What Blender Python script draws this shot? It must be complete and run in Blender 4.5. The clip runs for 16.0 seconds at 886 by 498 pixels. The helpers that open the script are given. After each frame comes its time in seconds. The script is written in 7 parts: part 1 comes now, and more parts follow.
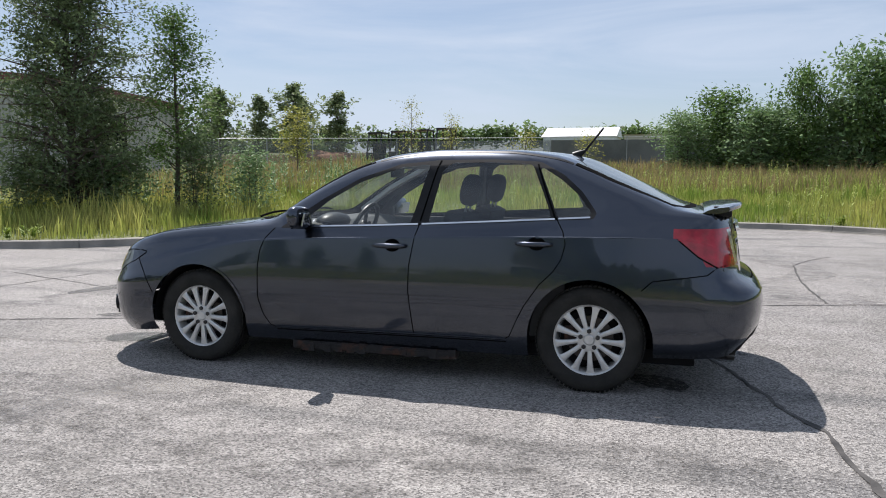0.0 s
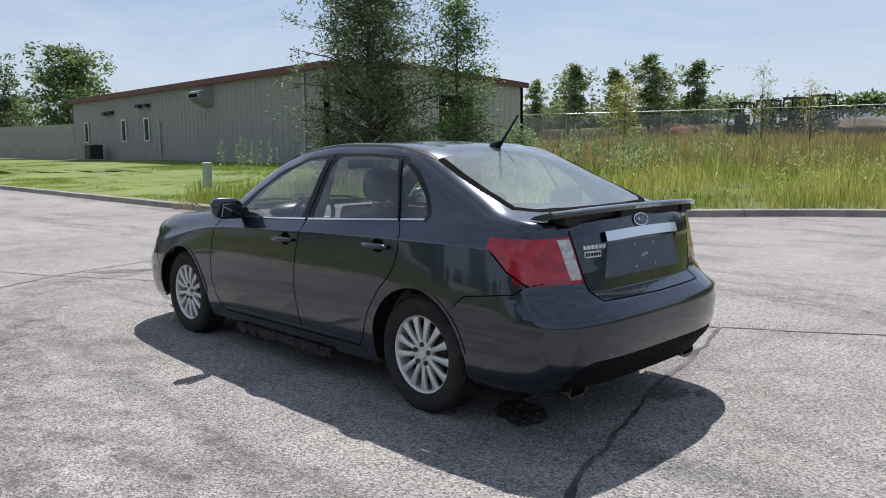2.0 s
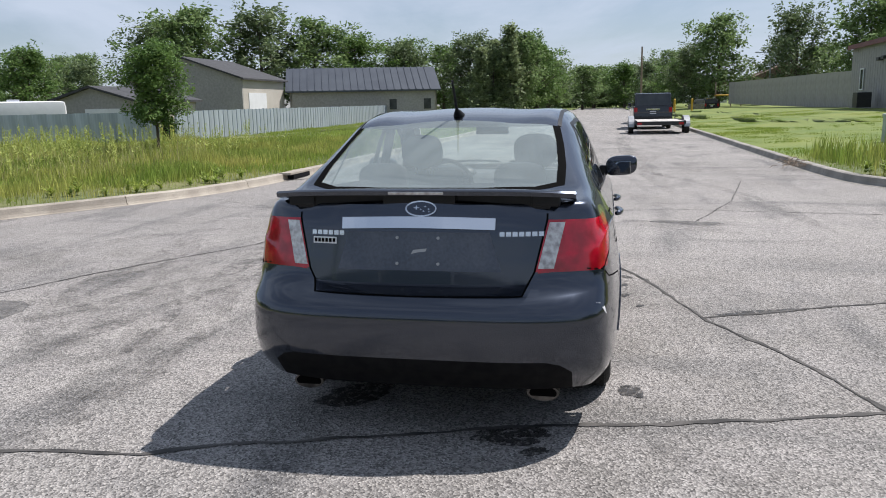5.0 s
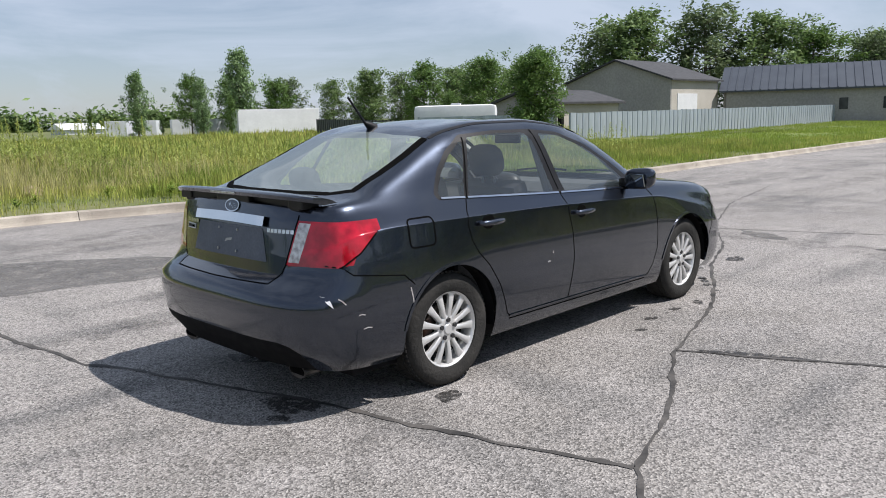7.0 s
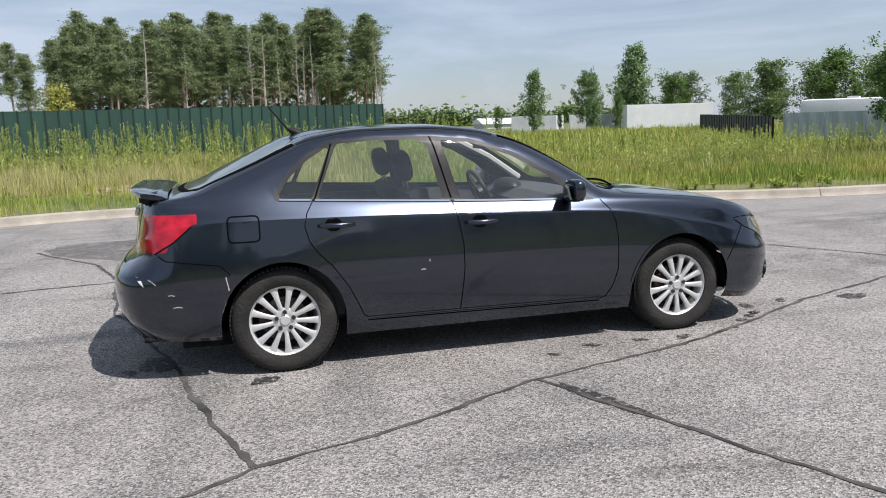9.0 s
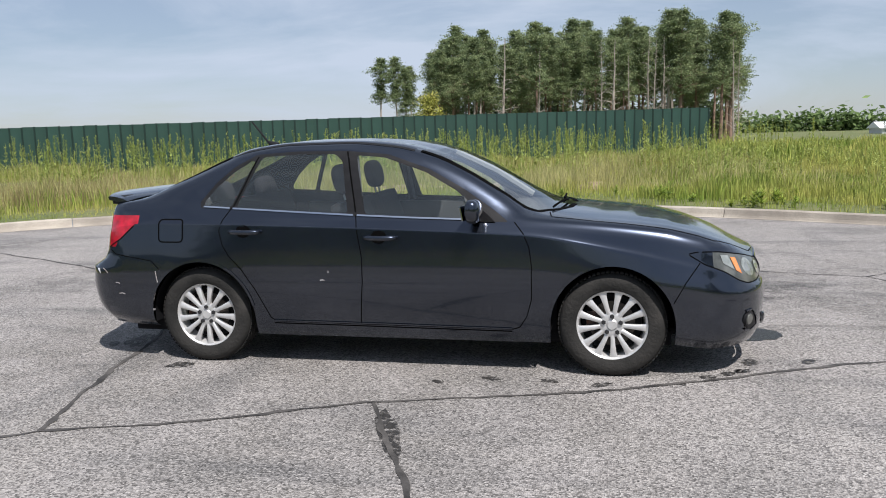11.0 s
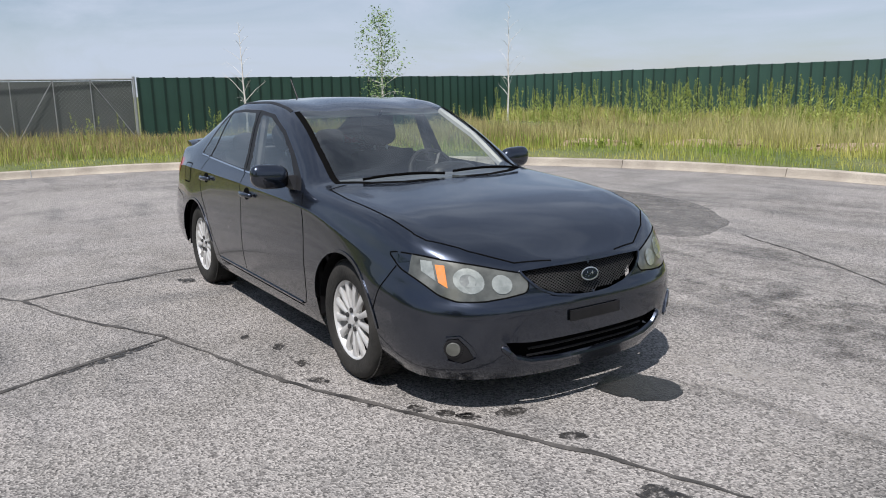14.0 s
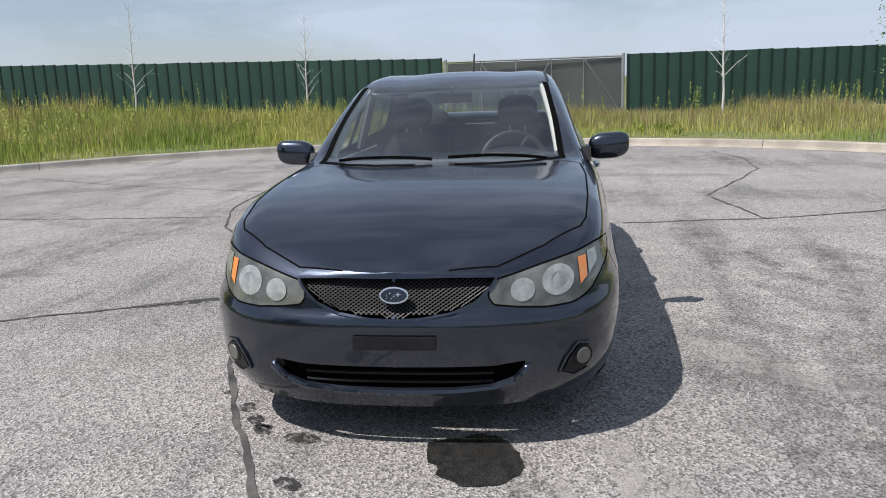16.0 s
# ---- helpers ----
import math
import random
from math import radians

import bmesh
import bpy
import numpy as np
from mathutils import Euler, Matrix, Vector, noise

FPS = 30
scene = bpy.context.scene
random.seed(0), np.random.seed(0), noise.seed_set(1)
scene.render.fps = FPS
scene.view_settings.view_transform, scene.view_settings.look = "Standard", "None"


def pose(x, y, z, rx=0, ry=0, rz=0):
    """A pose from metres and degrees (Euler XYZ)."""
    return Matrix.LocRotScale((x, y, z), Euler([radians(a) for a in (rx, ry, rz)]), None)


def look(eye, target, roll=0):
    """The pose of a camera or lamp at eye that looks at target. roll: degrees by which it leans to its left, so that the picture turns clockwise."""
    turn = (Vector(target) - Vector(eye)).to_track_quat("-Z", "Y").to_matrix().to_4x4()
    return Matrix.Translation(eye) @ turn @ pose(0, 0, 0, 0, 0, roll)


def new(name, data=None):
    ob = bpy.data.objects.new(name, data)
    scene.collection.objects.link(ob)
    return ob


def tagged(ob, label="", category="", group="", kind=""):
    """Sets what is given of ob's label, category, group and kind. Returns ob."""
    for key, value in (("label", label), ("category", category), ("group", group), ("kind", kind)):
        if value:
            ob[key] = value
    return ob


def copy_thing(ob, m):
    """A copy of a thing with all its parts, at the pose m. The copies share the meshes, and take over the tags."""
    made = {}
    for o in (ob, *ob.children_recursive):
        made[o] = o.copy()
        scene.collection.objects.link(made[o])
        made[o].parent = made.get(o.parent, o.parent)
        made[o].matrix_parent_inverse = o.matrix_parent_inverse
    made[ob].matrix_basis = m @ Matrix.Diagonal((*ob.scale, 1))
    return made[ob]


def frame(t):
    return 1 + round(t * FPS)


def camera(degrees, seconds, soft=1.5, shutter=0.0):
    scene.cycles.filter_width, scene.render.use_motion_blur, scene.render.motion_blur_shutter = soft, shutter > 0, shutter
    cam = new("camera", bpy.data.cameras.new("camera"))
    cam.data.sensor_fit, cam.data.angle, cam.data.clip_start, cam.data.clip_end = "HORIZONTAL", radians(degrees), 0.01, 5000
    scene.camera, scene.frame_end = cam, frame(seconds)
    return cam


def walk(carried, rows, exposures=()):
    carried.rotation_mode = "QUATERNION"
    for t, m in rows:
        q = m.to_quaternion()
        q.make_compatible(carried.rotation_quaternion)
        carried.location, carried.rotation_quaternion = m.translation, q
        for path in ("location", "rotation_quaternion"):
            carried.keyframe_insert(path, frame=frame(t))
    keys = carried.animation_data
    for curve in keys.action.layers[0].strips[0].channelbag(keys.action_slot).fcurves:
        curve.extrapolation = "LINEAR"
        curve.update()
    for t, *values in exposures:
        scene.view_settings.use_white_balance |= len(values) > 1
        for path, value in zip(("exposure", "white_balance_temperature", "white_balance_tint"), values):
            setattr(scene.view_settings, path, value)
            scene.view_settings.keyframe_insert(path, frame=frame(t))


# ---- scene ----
cam = camera(59.4, 16.0, soft=1.0)
PATH = [
    (0, (1.827, -5.308, 1.277), (1.233, -3.408, 1.084), -0.0),
    (0.5, (2.498, -5.006, 1.281), (1.695, -3.185, 1.088), 0.2),
    (1, (3.118, -4.591, 1.335), (2.111, -2.877, 1.115), 0.0),
    (1.5, (3.742, -4.063, 1.35), (2.516, -2.5, 1.118), -0.0),
    (2, (4.247, -3.527, 1.396), (2.833, -2.137, 1.137), -0.4),
    (2.5, (4.756, -2.901, 1.412), (3.155, -1.733, 1.139), -0.8),
    (3, (5.092, -2.199, 1.41), (3.335, -1.29, 1.12), -1.0),
    (3.5, (5.361, -1.48, 1.416), (3.483, -0.866, 1.106), -1.1),
    (4, (5.449, -0.733, 1.419), (3.498, -0.446, 1.086), -1.0),
    (4.5, (5.456, 0.032, 1.453), (3.489, -0.029, 1.099), -0.9),
    (5, (5.325, 0.778, 1.455), (3.4, 0.375, 1.092), -1.2),
    (5.2, (5.271, 1.08, 1.45), (3.377, 0.551, 1.082), -1.4),
    (7.3, (3.95, 4.03, 1.456), (2.654, 2.545, 1.117), -1.3),
    (7.5, (3.733, 4.251, 1.479), (2.512, 2.705, 1.135), -1.2),
    (8, (3.072, 4.729, 1.464), (2.059, 3.039, 1.12), -1.2),
    (8.5, (2.363, 5.124, 1.453), (1.584, 3.313, 1.116), -1.3),
    (9, (1.581, 5.362, 1.444), (1.059, 3.458, 1.122), -1.6),
    (9.2, (1.254, 5.461, 1.448), (0.84, 3.529, 1.137), -1.6),
    (11.3, (-1.715, 5.354, 1.451), (-1.166, 3.453, 1.164), -1.4),
    (11.5, (-2.031, 5.24, 1.456), (-1.384, 3.372, 1.156), -1.5),
    (12, (-2.839, 4.925, 1.485), (-1.949, 3.164, 1.165), -1.5),
    (12.5, (-3.513, 4.443, 1.477), (-2.397, 2.817, 1.148), -1.4),
    (13, (-4.107, 3.875, 1.526), (-2.792, 2.413, 1.165), -1.3),
    (13.5, (-4.521, 3.227, 1.501), (-3.034, 1.946, 1.12), -1.2),
    (14, (-4.834, 2.503, 1.47), (-3.187, 1.441, 1.07), -1.2),
    (14.5, (-4.996, 1.726, 1.413), (-3.202, 0.945, 1.0), -1.4),
    (15, (-5.1, 0.953, 1.387), (-3.199, 0.498, 0.965), -1.7),
    (15.5, (-5.036, 0.187, 1.374), (-3.084, 0.093, 0.948), -1.8),
    (16, (-4.93, -0.568, 1.373), (-2.993, -0.297, 0.954), -2.1),
]
walk(cam, [(t, look(eye, target, roll)) for t, eye, target, roll in PATH], [(0.0, 0.38, 6250, 14.0), (5.0, 0.30, 6250, 14.0), (9.0, 0.32, 6250, 14.0), (14.0, 0.20, 6250, 14.0), (16.0, 0.30, 6250, 14.0)])

# ---- world, sun ----
SUN_DIR = Vector((-0.38, 0.49, 1.0)).normalized()
SUN_EL = math.asin(SUN_DIR.z)
world = bpy.data.worlds.new("sky")
scene.world = world
world.use_nodes = True
wn, wl = world.node_tree.nodes, world.node_tree.links
wn.clear()
sky = wn.new("ShaderNodeTexSky")
sky.sky_type, sky.sun_disc = "NISHITA", False
sky.sun_elevation, sky.sun_rotation = SUN_EL, math.atan2(SUN_DIR.x, SUN_DIR.y)
sky.air_density, sky.dust_density, sky.ozone_density = 1.0, 0.5, 2.0
w_out, w_bg, w_mix = wn.new("ShaderNodeOutputWorld"), wn.new("ShaderNodeBackground"), wn.new("ShaderNodeMix")
w_tc, w_map, w_no, w_ramp = wn.new("ShaderNodeTexCoord"), wn.new("ShaderNodeMapping"), wn.new("ShaderNodeTexNoise"), wn.new("ShaderNodeValToRGB")
w_map.inputs["Scale"].default_value = (1.0, 1.6, 5.5)
w_no.inputs["Scale"].default_value, w_no.inputs["Detail"].default_value, w_no.inputs["Roughness"].default_value = 1.7, 9, 0.6
w_no.inputs["Distortion"].default_value = 0.6
w_ramp.color_ramp.elements[0].position, w_ramp.color_ramp.elements[0].color = 0.42, (0.34, 0.34, 0.34, 1)
w_ramp.color_ramp.elements[1].position, w_ramp.color_ramp.elements[1].color = 0.66, (0.92, 0.92, 0.92, 1)
w_mix.data_type = "RGBA"
w_mix.inputs["B"].default_value = (7.2, 8.2, 9.4, 1)
wl.new(w_tc.outputs["Generated"], w_map.inputs["Vector"])
wl.new(w_map.outputs["Vector"], w_no.inputs["Vector"])
wl.new(w_no.outputs["Fac"], w_ramp.inputs["Fac"])
wl.new(w_ramp.outputs["Color"], w_mix.inputs["Factor"])
wl.new(sky.outputs["Color"], w_mix.inputs["A"])
wl.new(w_mix.outputs["Result"], w_bg.inputs["Color"])
w_bg.inputs["Strength"].default_value = 0.068
wl.new(w_bg.outputs["Background"], w_out.inputs["Surface"])
sun = new("sun", bpy.data.lights.new("sun", "SUN"))
sun.data.energy, sun.data.angle, sun.data.color = 5.0, radians(0.53), (1.0, 0.95, 0.87)
sun.matrix_world = look(SUN_DIR * 60, (0, 0, 0))


# ---- materials ----
def mat(name, color, rough=0.6, metal=0.0, color2=None, scale=5.0, detail=6, lo=0.35, hi=0.65, bump=0.0, bump_scale=None,
        fine=0.0, fine_scale=80.0, random_tint=0.0, coat=0.0, island=0.0, spec=0.5, stretch=None, trans=0.0, alpha=1.0, sub=0.0):
    m = bpy.data.materials.new(name)
    m.use_nodes = True
    n, l = m.node_tree.nodes, m.node_tree.links
    b = n["Principled BSDF"]
    b.inputs["Base Color"].default_value = (*color, 1)
    b.inputs["Roughness"].default_value, b.inputs["Metallic"].default_value = rough, metal
    b.inputs["Coat Weight"].default_value, b.inputs["Specular IOR Level"].default_value = coat, spec
    b.inputs["Coat Roughness"].default_value = 0.04
    b.inputs["Transmission Weight"].default_value, b.inputs["Alpha"].default_value = trans, alpha
    tc = n.new("ShaderNodeTexCoord")
    vec = tc.outputs["Object"]
    if stretch:
        mp = n.new("ShaderNodeMapping")
        mp.inputs["Scale"].default_value = stretch
        l.new(vec, mp.inputs["Vector"])
        vec = mp.outputs["Vector"]
    col = None
    if color2:
        no, ra = n.new("ShaderNodeTexNoise"), n.new("ShaderNodeValToRGB")
        no.inputs["Scale"].default_value, no.inputs["Detail"].default_value = scale, detail
        ra.color_ramp.elements[0].position, ra.color_ramp.elements[1].position = lo, hi
        ra.color_ramp.elements[0].color, ra.color_ramp.elements[1].color = (*color, 1), (*color2, 1)
        l.new(vec, no.inputs["Vector"])
        l.new(no.outputs["Fac"], ra.inputs["Fac"])
        col = ra.outputs["Color"]
    if fine:
        no2, mm = n.new("ShaderNodeTexNoise"), n.new("ShaderNodeMix")
        no2.inputs["Scale"].default_value, no2.inputs["Detail"].default_value = fine_scale, 3
        mm.data_type, mm.blend_type = "RGBA", "OVERLAY"
        mm.inputs["Factor"].default_value = fine
        l.new(vec, no2.inputs["Vector"])
        if col:
            l.new(col, mm.inputs["A"])
        else:
            mm.inputs["A"].default_value = (*color, 1)
        l.new(no2.outputs["Fac"], mm.inputs["B"])
        col = mm.outputs["Result"]
    if random_tint or island:
        hsv, mr = n.new("ShaderNodeHueSaturation"), n.new("ShaderNodeMapRange")
        src = n.new("ShaderNodeNewGeometry").outputs["Random Per Island"] if island else n.new("ShaderNodeObjectInfo").outputs["Random"]
        amt = island or random_tint
        mr.inputs["To Min"].default_value, mr.inputs["To Max"].default_value = 1 - amt, 1 + amt
        l.new(src, mr.inputs["Value"])
        l.new(mr.outputs["Result"], hsv.inputs["Value"])
        if col:
            l.new(col, hsv.inputs["Color"])
        else:
            hsv.inputs["Color"].default_value = (*color, 1)
        col = hsv.outputs["Color"]
    if col:
        l.new(col, b.inputs["Base Color"])
    if bump:
        nb, bu = n.new("ShaderNodeTexNoise"), n.new("ShaderNodeBump")
        nb.inputs["Scale"].default_value, nb.inputs["Detail"].default_value = bump_scale or scale * 4, 5
        bu.inputs["Strength"].default_value, bu.inputs["Distance"].default_value = bump, 0.02
        l.new(vec, nb.inputs["Vector"])
        l.new(nb.outputs["Fac"], bu.inputs["Height"])
        l.new(bu.outputs["Normal"], b.inputs["Normal"])
    if sub:
        # light that shines through thin leaves
        tr, ad, out = n.new("ShaderNodeBsdfTranslucent"), n.new("ShaderNodeMixShader"), n["Material Output"]
        ad.inputs["Fac"].default_value = sub
        if col:
            l.new(col, tr.inputs["Color"])
        else:
            tr.inputs["Color"].default_value = (*color, 1)
        l.new(b.outputs["BSDF"], ad.inputs[1])
        l.new(tr.outputs["BSDF"], ad.inputs[2])
        l.new(ad.outputs["Shader"], out.inputs["Surface"])
    return m


def road_material():
    m = bpy.data.materials.new("worn_asphalt")
    m.use_nodes = True
    n, l = m.node_tree.nodes, m.node_tree.links
    b = n["Principled BSDF"]
    tc = n.new("ShaderNodeTexCoord")

    def noise_fac(scale, detail, p0, p1, stretch=None, rough=0.55):
        v = tc.outputs["Object"]
        if stretch:
            mp = n.new("ShaderNodeMapping")
            mp.inputs["Scale"].default_value, mp.inputs["Rotation"].default_value = stretch[0], (0, 0, radians(stretch[1]))
            l.new(v, mp.inputs["Vector"])
            v = mp.outputs["Vector"]
        no, mr = n.new("ShaderNodeTexNoise"), n.new("ShaderNodeMapRange")
        no.inputs["Scale"].default_value, no.inputs["Detail"].default_value, no.inputs["Roughness"].default_value = scale, detail, rough
        mr.inputs["From Min"].default_value, mr.inputs["From Max"].default_value = p0, p1
        l.new(v, no.inputs["Vector"])
        l.new(no.outputs["Fac"], mr.inputs["Value"])
        return mr.outputs["Result"], no.outputs["Fac"]

    def mix(fac, a, bb, kind="MIX"):
        mm = n.new("ShaderNodeMix")
        mm.data_type, mm.blend_type = "RGBA", kind
        for sock, val in (("Factor", fac), ("A", a), ("B", bb)):
            if hasattr(val, "is_linked"):
                l.new(val, mm.inputs[sock])
            else:
                mm.inputs[sock].default_value = val
        return mm.outputs["Result"]

    big, _ = noise_fac(0.22, 5, 0.38, 0.66)
    mid, _ = noise_fac(1.6, 6, 0.42, 0.62)
    smear, _ = noise_fac(0.42, 6, 0.52, 0.70, ((1.0, 4.0, 1.0), 25))
    smear2, _ = noise_fac(0.30, 6, 0.53, 0.72, ((5.0, 1.0, 1.0), -20))
    vo = n.new("ShaderNodeTexVoronoi")
    vo.inputs["Scale"].default_value = 105
    l.new(tc.outputs["Object"], vo.inputs["Vector"])
    sep, grit = n.new("ShaderNodeSeparateColor"), n.new("ShaderNodeMapRange")
    grit.inputs["To Min"].default_value, grit.inputs["To Max"].default_value = 0.34, 1.66
    l.new(vo.outputs["Color"], sep.inputs["Color"])
    l.new(sep.outputs["Red"], grit.inputs["Value"])
    col = mix(big, (0.180, 0.169, 0.157, 1), (0.292, 0.275, 0.258, 1))
    col = mix(mid, col, (0.250, 0.235, 0.223, 1))
    d1 = n.new("ShaderNodeMath")
    d1.operation = "MULTIPLY"
    d1.inputs[1].default_value = 0.72
    l.new(smear, d1.inputs[0])
    col = mix(d1.outputs[0], col, (0.095, 0.094, 0.094, 1))
    d2 = n.new("ShaderNodeMath")
    d2.operation = "MULTIPLY"
    d2.inputs[1].default_value = 0.6
    l.new(smear2, d2.inputs[0])
    col = mix(d2.outputs[0], col, (0.11, 0.108, 0.106, 1))
    col = mix(1.0, col, grit.outputs["Result"], "MULTIPLY")
    chip = n.new("ShaderNodeMapRange")
    chip.inputs["From Min"].default_value, chip.inputs["From Max"].default_value = 0.86, 0.93
    chip.inputs["To Max"].default_value = 0.42
    l.new(sep.outputs["Green"], chip.inputs["Value"])
    col = mix(chip.outputs["Result"], col, (0.52, 0.50, 0.47, 1))
    l.new(col, b.inputs["Base Color"])
    b.inputs["Roughness"].default_value = 0.82
    bu = n.new("ShaderNodeBump")
    bu.inputs["Strength"].default_value, bu.inputs["Distance"].default_value = 0.9, 0.008
    l.new(vo.outputs["Distance"], bu.inputs["Height"])
    l.new(bu.outputs["Normal"], b.inputs["Normal"])
    return m


M_ROAD = road_material()
M_CRACK = mat("crack_filler", (0.022, 0.021, 0.020), 0.8, color2=(0.085, 0.079, 0.073), scale=5, fine=0.4, fine_scale=60)


def ragged(m, scale, lo, hi):
    """Breaks a flat mark up with holes, so that the road shows through."""
    n, l = m.node_tree.nodes, m.node_tree.links
    no, mr, tc = n.new("ShaderNodeTexNoise"), n.new("ShaderNodeMapRange"), n.new("ShaderNodeTexCoord")
    no.inputs["Scale"].default_value, no.inputs["Detail"].default_value, no.inputs["Roughness"].default_value = scale, 8, 0.7
    mr.inputs["From Min"].default_value, mr.inputs["From Max"].default_value = lo, hi
    l.new(tc.outputs["Object"], no.inputs["Vector"])
    l.new(no.outputs["Fac"], mr.inputs["Value"])
    l.new(mr.outputs["Result"], n["Principled BSDF"].inputs["Alpha"])
    return m


M_STAIN = ragged(mat("oil_stain", (0.018, 0.017, 0.016), 0.6, color2=(0.04, 0.038, 0.036), scale=14, fine=0.6, fine_scale=120), 26, 0.40, 0.56)
M_WET = mat("wet_patch", (0.012, 0.012, 0.012), 0.28, color2=(0.03, 0.029, 0.027), scale=20, fine=0.7, fine_scale=130, bump=0.5, bump_scale=110)
M_KERB = mat("kerb_concrete", (0.27, 0.24, 0.20), 0.85, color2=(0.41, 0.37, 0.31), scale=1.8, bump=0.4, bump_scale=40, fine=0.5, random_tint=0.08)
M_KERB_GREY = mat("kerb_grey_concrete", (0.20, 0.19, 0.17), 0.85, color2=(0.30, 0.28, 0.25), scale=2.5, bump=0.4, bump_scale=40, fine=0.5, random_tint=0.08)
M_SOIL = mat("grassy_soil", (0.075, 0.105, 0.028), 0.95, color2=(0.15, 0.15, 0.055), scale=0.35, bump=0.8, bump_scale=6, fine=0.6, fine_scale=9)
M_LAWN = mat("mown_lawn", (0.105, 0.155, 0.030), 0.95, color2=(0.17, 0.20, 0.045), scale=0.25, bump=0.8, bump_scale=12, fine=0.6, fine_scale=14)
M_BARE = mat("bare_earth", (0.23, 0.17, 0.11), 0.95, color2=(0.33, 0.26, 0.18), scale=3, bump=0.8, bump_scale=12, fine=0.5)
M_GREEN = mat("green_steel", (0.021, 0.055, 0.042), 0.42, color2=(0.028, 0.066, 0.052), scale=0.6, fine=0.25, fine_scale=3, random_tint=0.10)
M_GREEN_D = mat("green_seam", (0.007, 0.024, 0.018), 0.5)
M_GALV = mat("galvanised_sheet", (0.33, 0.38, 0.42), 0.42, 0.35, color2=(0.47, 0.52, 0.56), scale=0.8, random_tint=0.10, fine=0.3, fine_scale=5, stretch=(3, 3, 0.4))
M_SHED = mat("grey_metal_cladding", (0.265, 0.258, 0.260), 0.65, color2=(0.285, 0.278, 0.280), scale=0.4, fine=0.2, fine_scale=4)
M_MAROON = mat("maroon_trim", (0.12, 0.028, 0.026), 0.5, color2=(0.15, 0.036, 0.032), scale=2)
M_TAN = mat("beige_stucco", (0.42, 0.39, 0.34), 0.85, color2=(0.48, 0.45, 0.40), scale=0.6, fine=0.3)
M_GREYWALL = mat("grey_painted_wall", (0.29, 0.28, 0.265), 0.8, color2=(0.33, 0.32, 0.30), scale=0.5, fine=0.3, fine_scale=6)
M_ROOFMETAL = mat("slate_blue_metal_roof", (0.05, 0.058, 0.072), 0.45, 0.2, color2=(0.065, 0.075, 0.09), scale=0.6, fine=0.2)
M_SHINGLE = mat("dark_shingle", (0.035, 0.036, 0.04), 0.85, color2=(0.055, 0.056, 0.06), scale=2, fine=0.5, fine_scale=15)
M_BROWNROOF = mat("brown_shingle", (0.17, 0.115, 0.085), 0.85, color2=(0.21, 0.15, 0.11), scale=2, fine=0.4)
M_WHITE = mat("white_paint", (0.74, 0.75, 0.76), 0.5, color2=(0.66, 0.67, 0.68), scale=0.8, fine=0.2, fine_scale=6)
M_OFFWHITE = mat("dull_white_trailer", (0.55, 0.57, 0.60), 0.5, color2=(0.62, 0.64, 0.67), scale=0.7, fine=0.2)
# near-black that deepens the shade in openings, wheel housings and under the car
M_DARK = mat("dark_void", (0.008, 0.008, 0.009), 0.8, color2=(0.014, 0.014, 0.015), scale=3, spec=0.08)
M_STEEL = mat("galvanised_steel", (0.42, 0.43, 0.44), 0.4, 0.6, color2=(0.34, 0.35, 0.36), scale=4)
M_SCREEN = mat("grey_privacy_mesh", (0.055, 0.065, 0.06), 0.8, color2=(0.085, 0.095, 0.088), scale=0.5, fine=0.4, fine_scale=20)
M_SCREENGREY = mat("faded_grey_screen", (0.12, 0.125, 0.12), 0.8, color2=(0.17, 0.175, 0.17), scale=0.6, fine=0.4, fine_scale=20)
M_LINK = mat("open_chain_link_mesh", (0.20, 0.21, 0.21), 0.6, 0.3, color2=(0.26, 0.27, 0.27), scale=2, alpha=0.42)
M_WOOD = mat("weathered_timber", (0.22, 0.16, 0.11), 0.85, color2=(0.30, 0.24, 0.18), scale=3, stretch=(6, 6, 0.6), fine=0.3)
M_PLANK = mat("pale_deck_boards", (0.42, 0.40, 0.37), 0.8, color2=(0.52, 0.50, 0.47), scale=2, fine=0.4, random_tint=0.12)
M_RUST = mat("rusty_steel", (0.085, 0.034, 0.018), 0.9, color2=(0.022, 0.020, 0.020), scale=9, lo=.30, hi=.50, bump=0.6, fine=0.5)
M_BLACKMETAL = mat("black_metal", (0.014, 0.014, 0.016), 0.45, color2=(0.022, 0.022, 0.024), scale=6)
M_YELLOW = mat("yellow_paint", (0.55, 0.33, 0.03), 0.6, color2=(0.48, 0.28, 0.03), scale=4)
M_BARK = mat("grey_brown_bark", (0.075, 0.06, 0.048), 0.95, color2=(0.13, 0.105, 0.085), scale=9, stretch=(1, 1, 0.3), bump=0.8, bump_scale=25)
M_PINEBARK = mat("pine_bark", (0.19, 0.12, 0.085), 0.95, color2=(0.30, 0.21, 0.16), scale=3, stretch=(1, 1, 0.3), bump=0.6)
M_DEADBARK = mat("dead_pale_bark", (0.40, 0.35, 0.31), 0.95, color2=(0.30, 0.26, 0.22), scale=4, stretch=(1, 1, 0.3))
M_BIRCHBARK = mat("pale_birch_bark", (0.62, 0.60, 0.57), 0.8, color2=(0.42, 0.40, 0.38), scale=6, stretch=(0.5, 0.5, 3), lo=0.5, hi=0.75)


LEAF_GAIN = 2.5


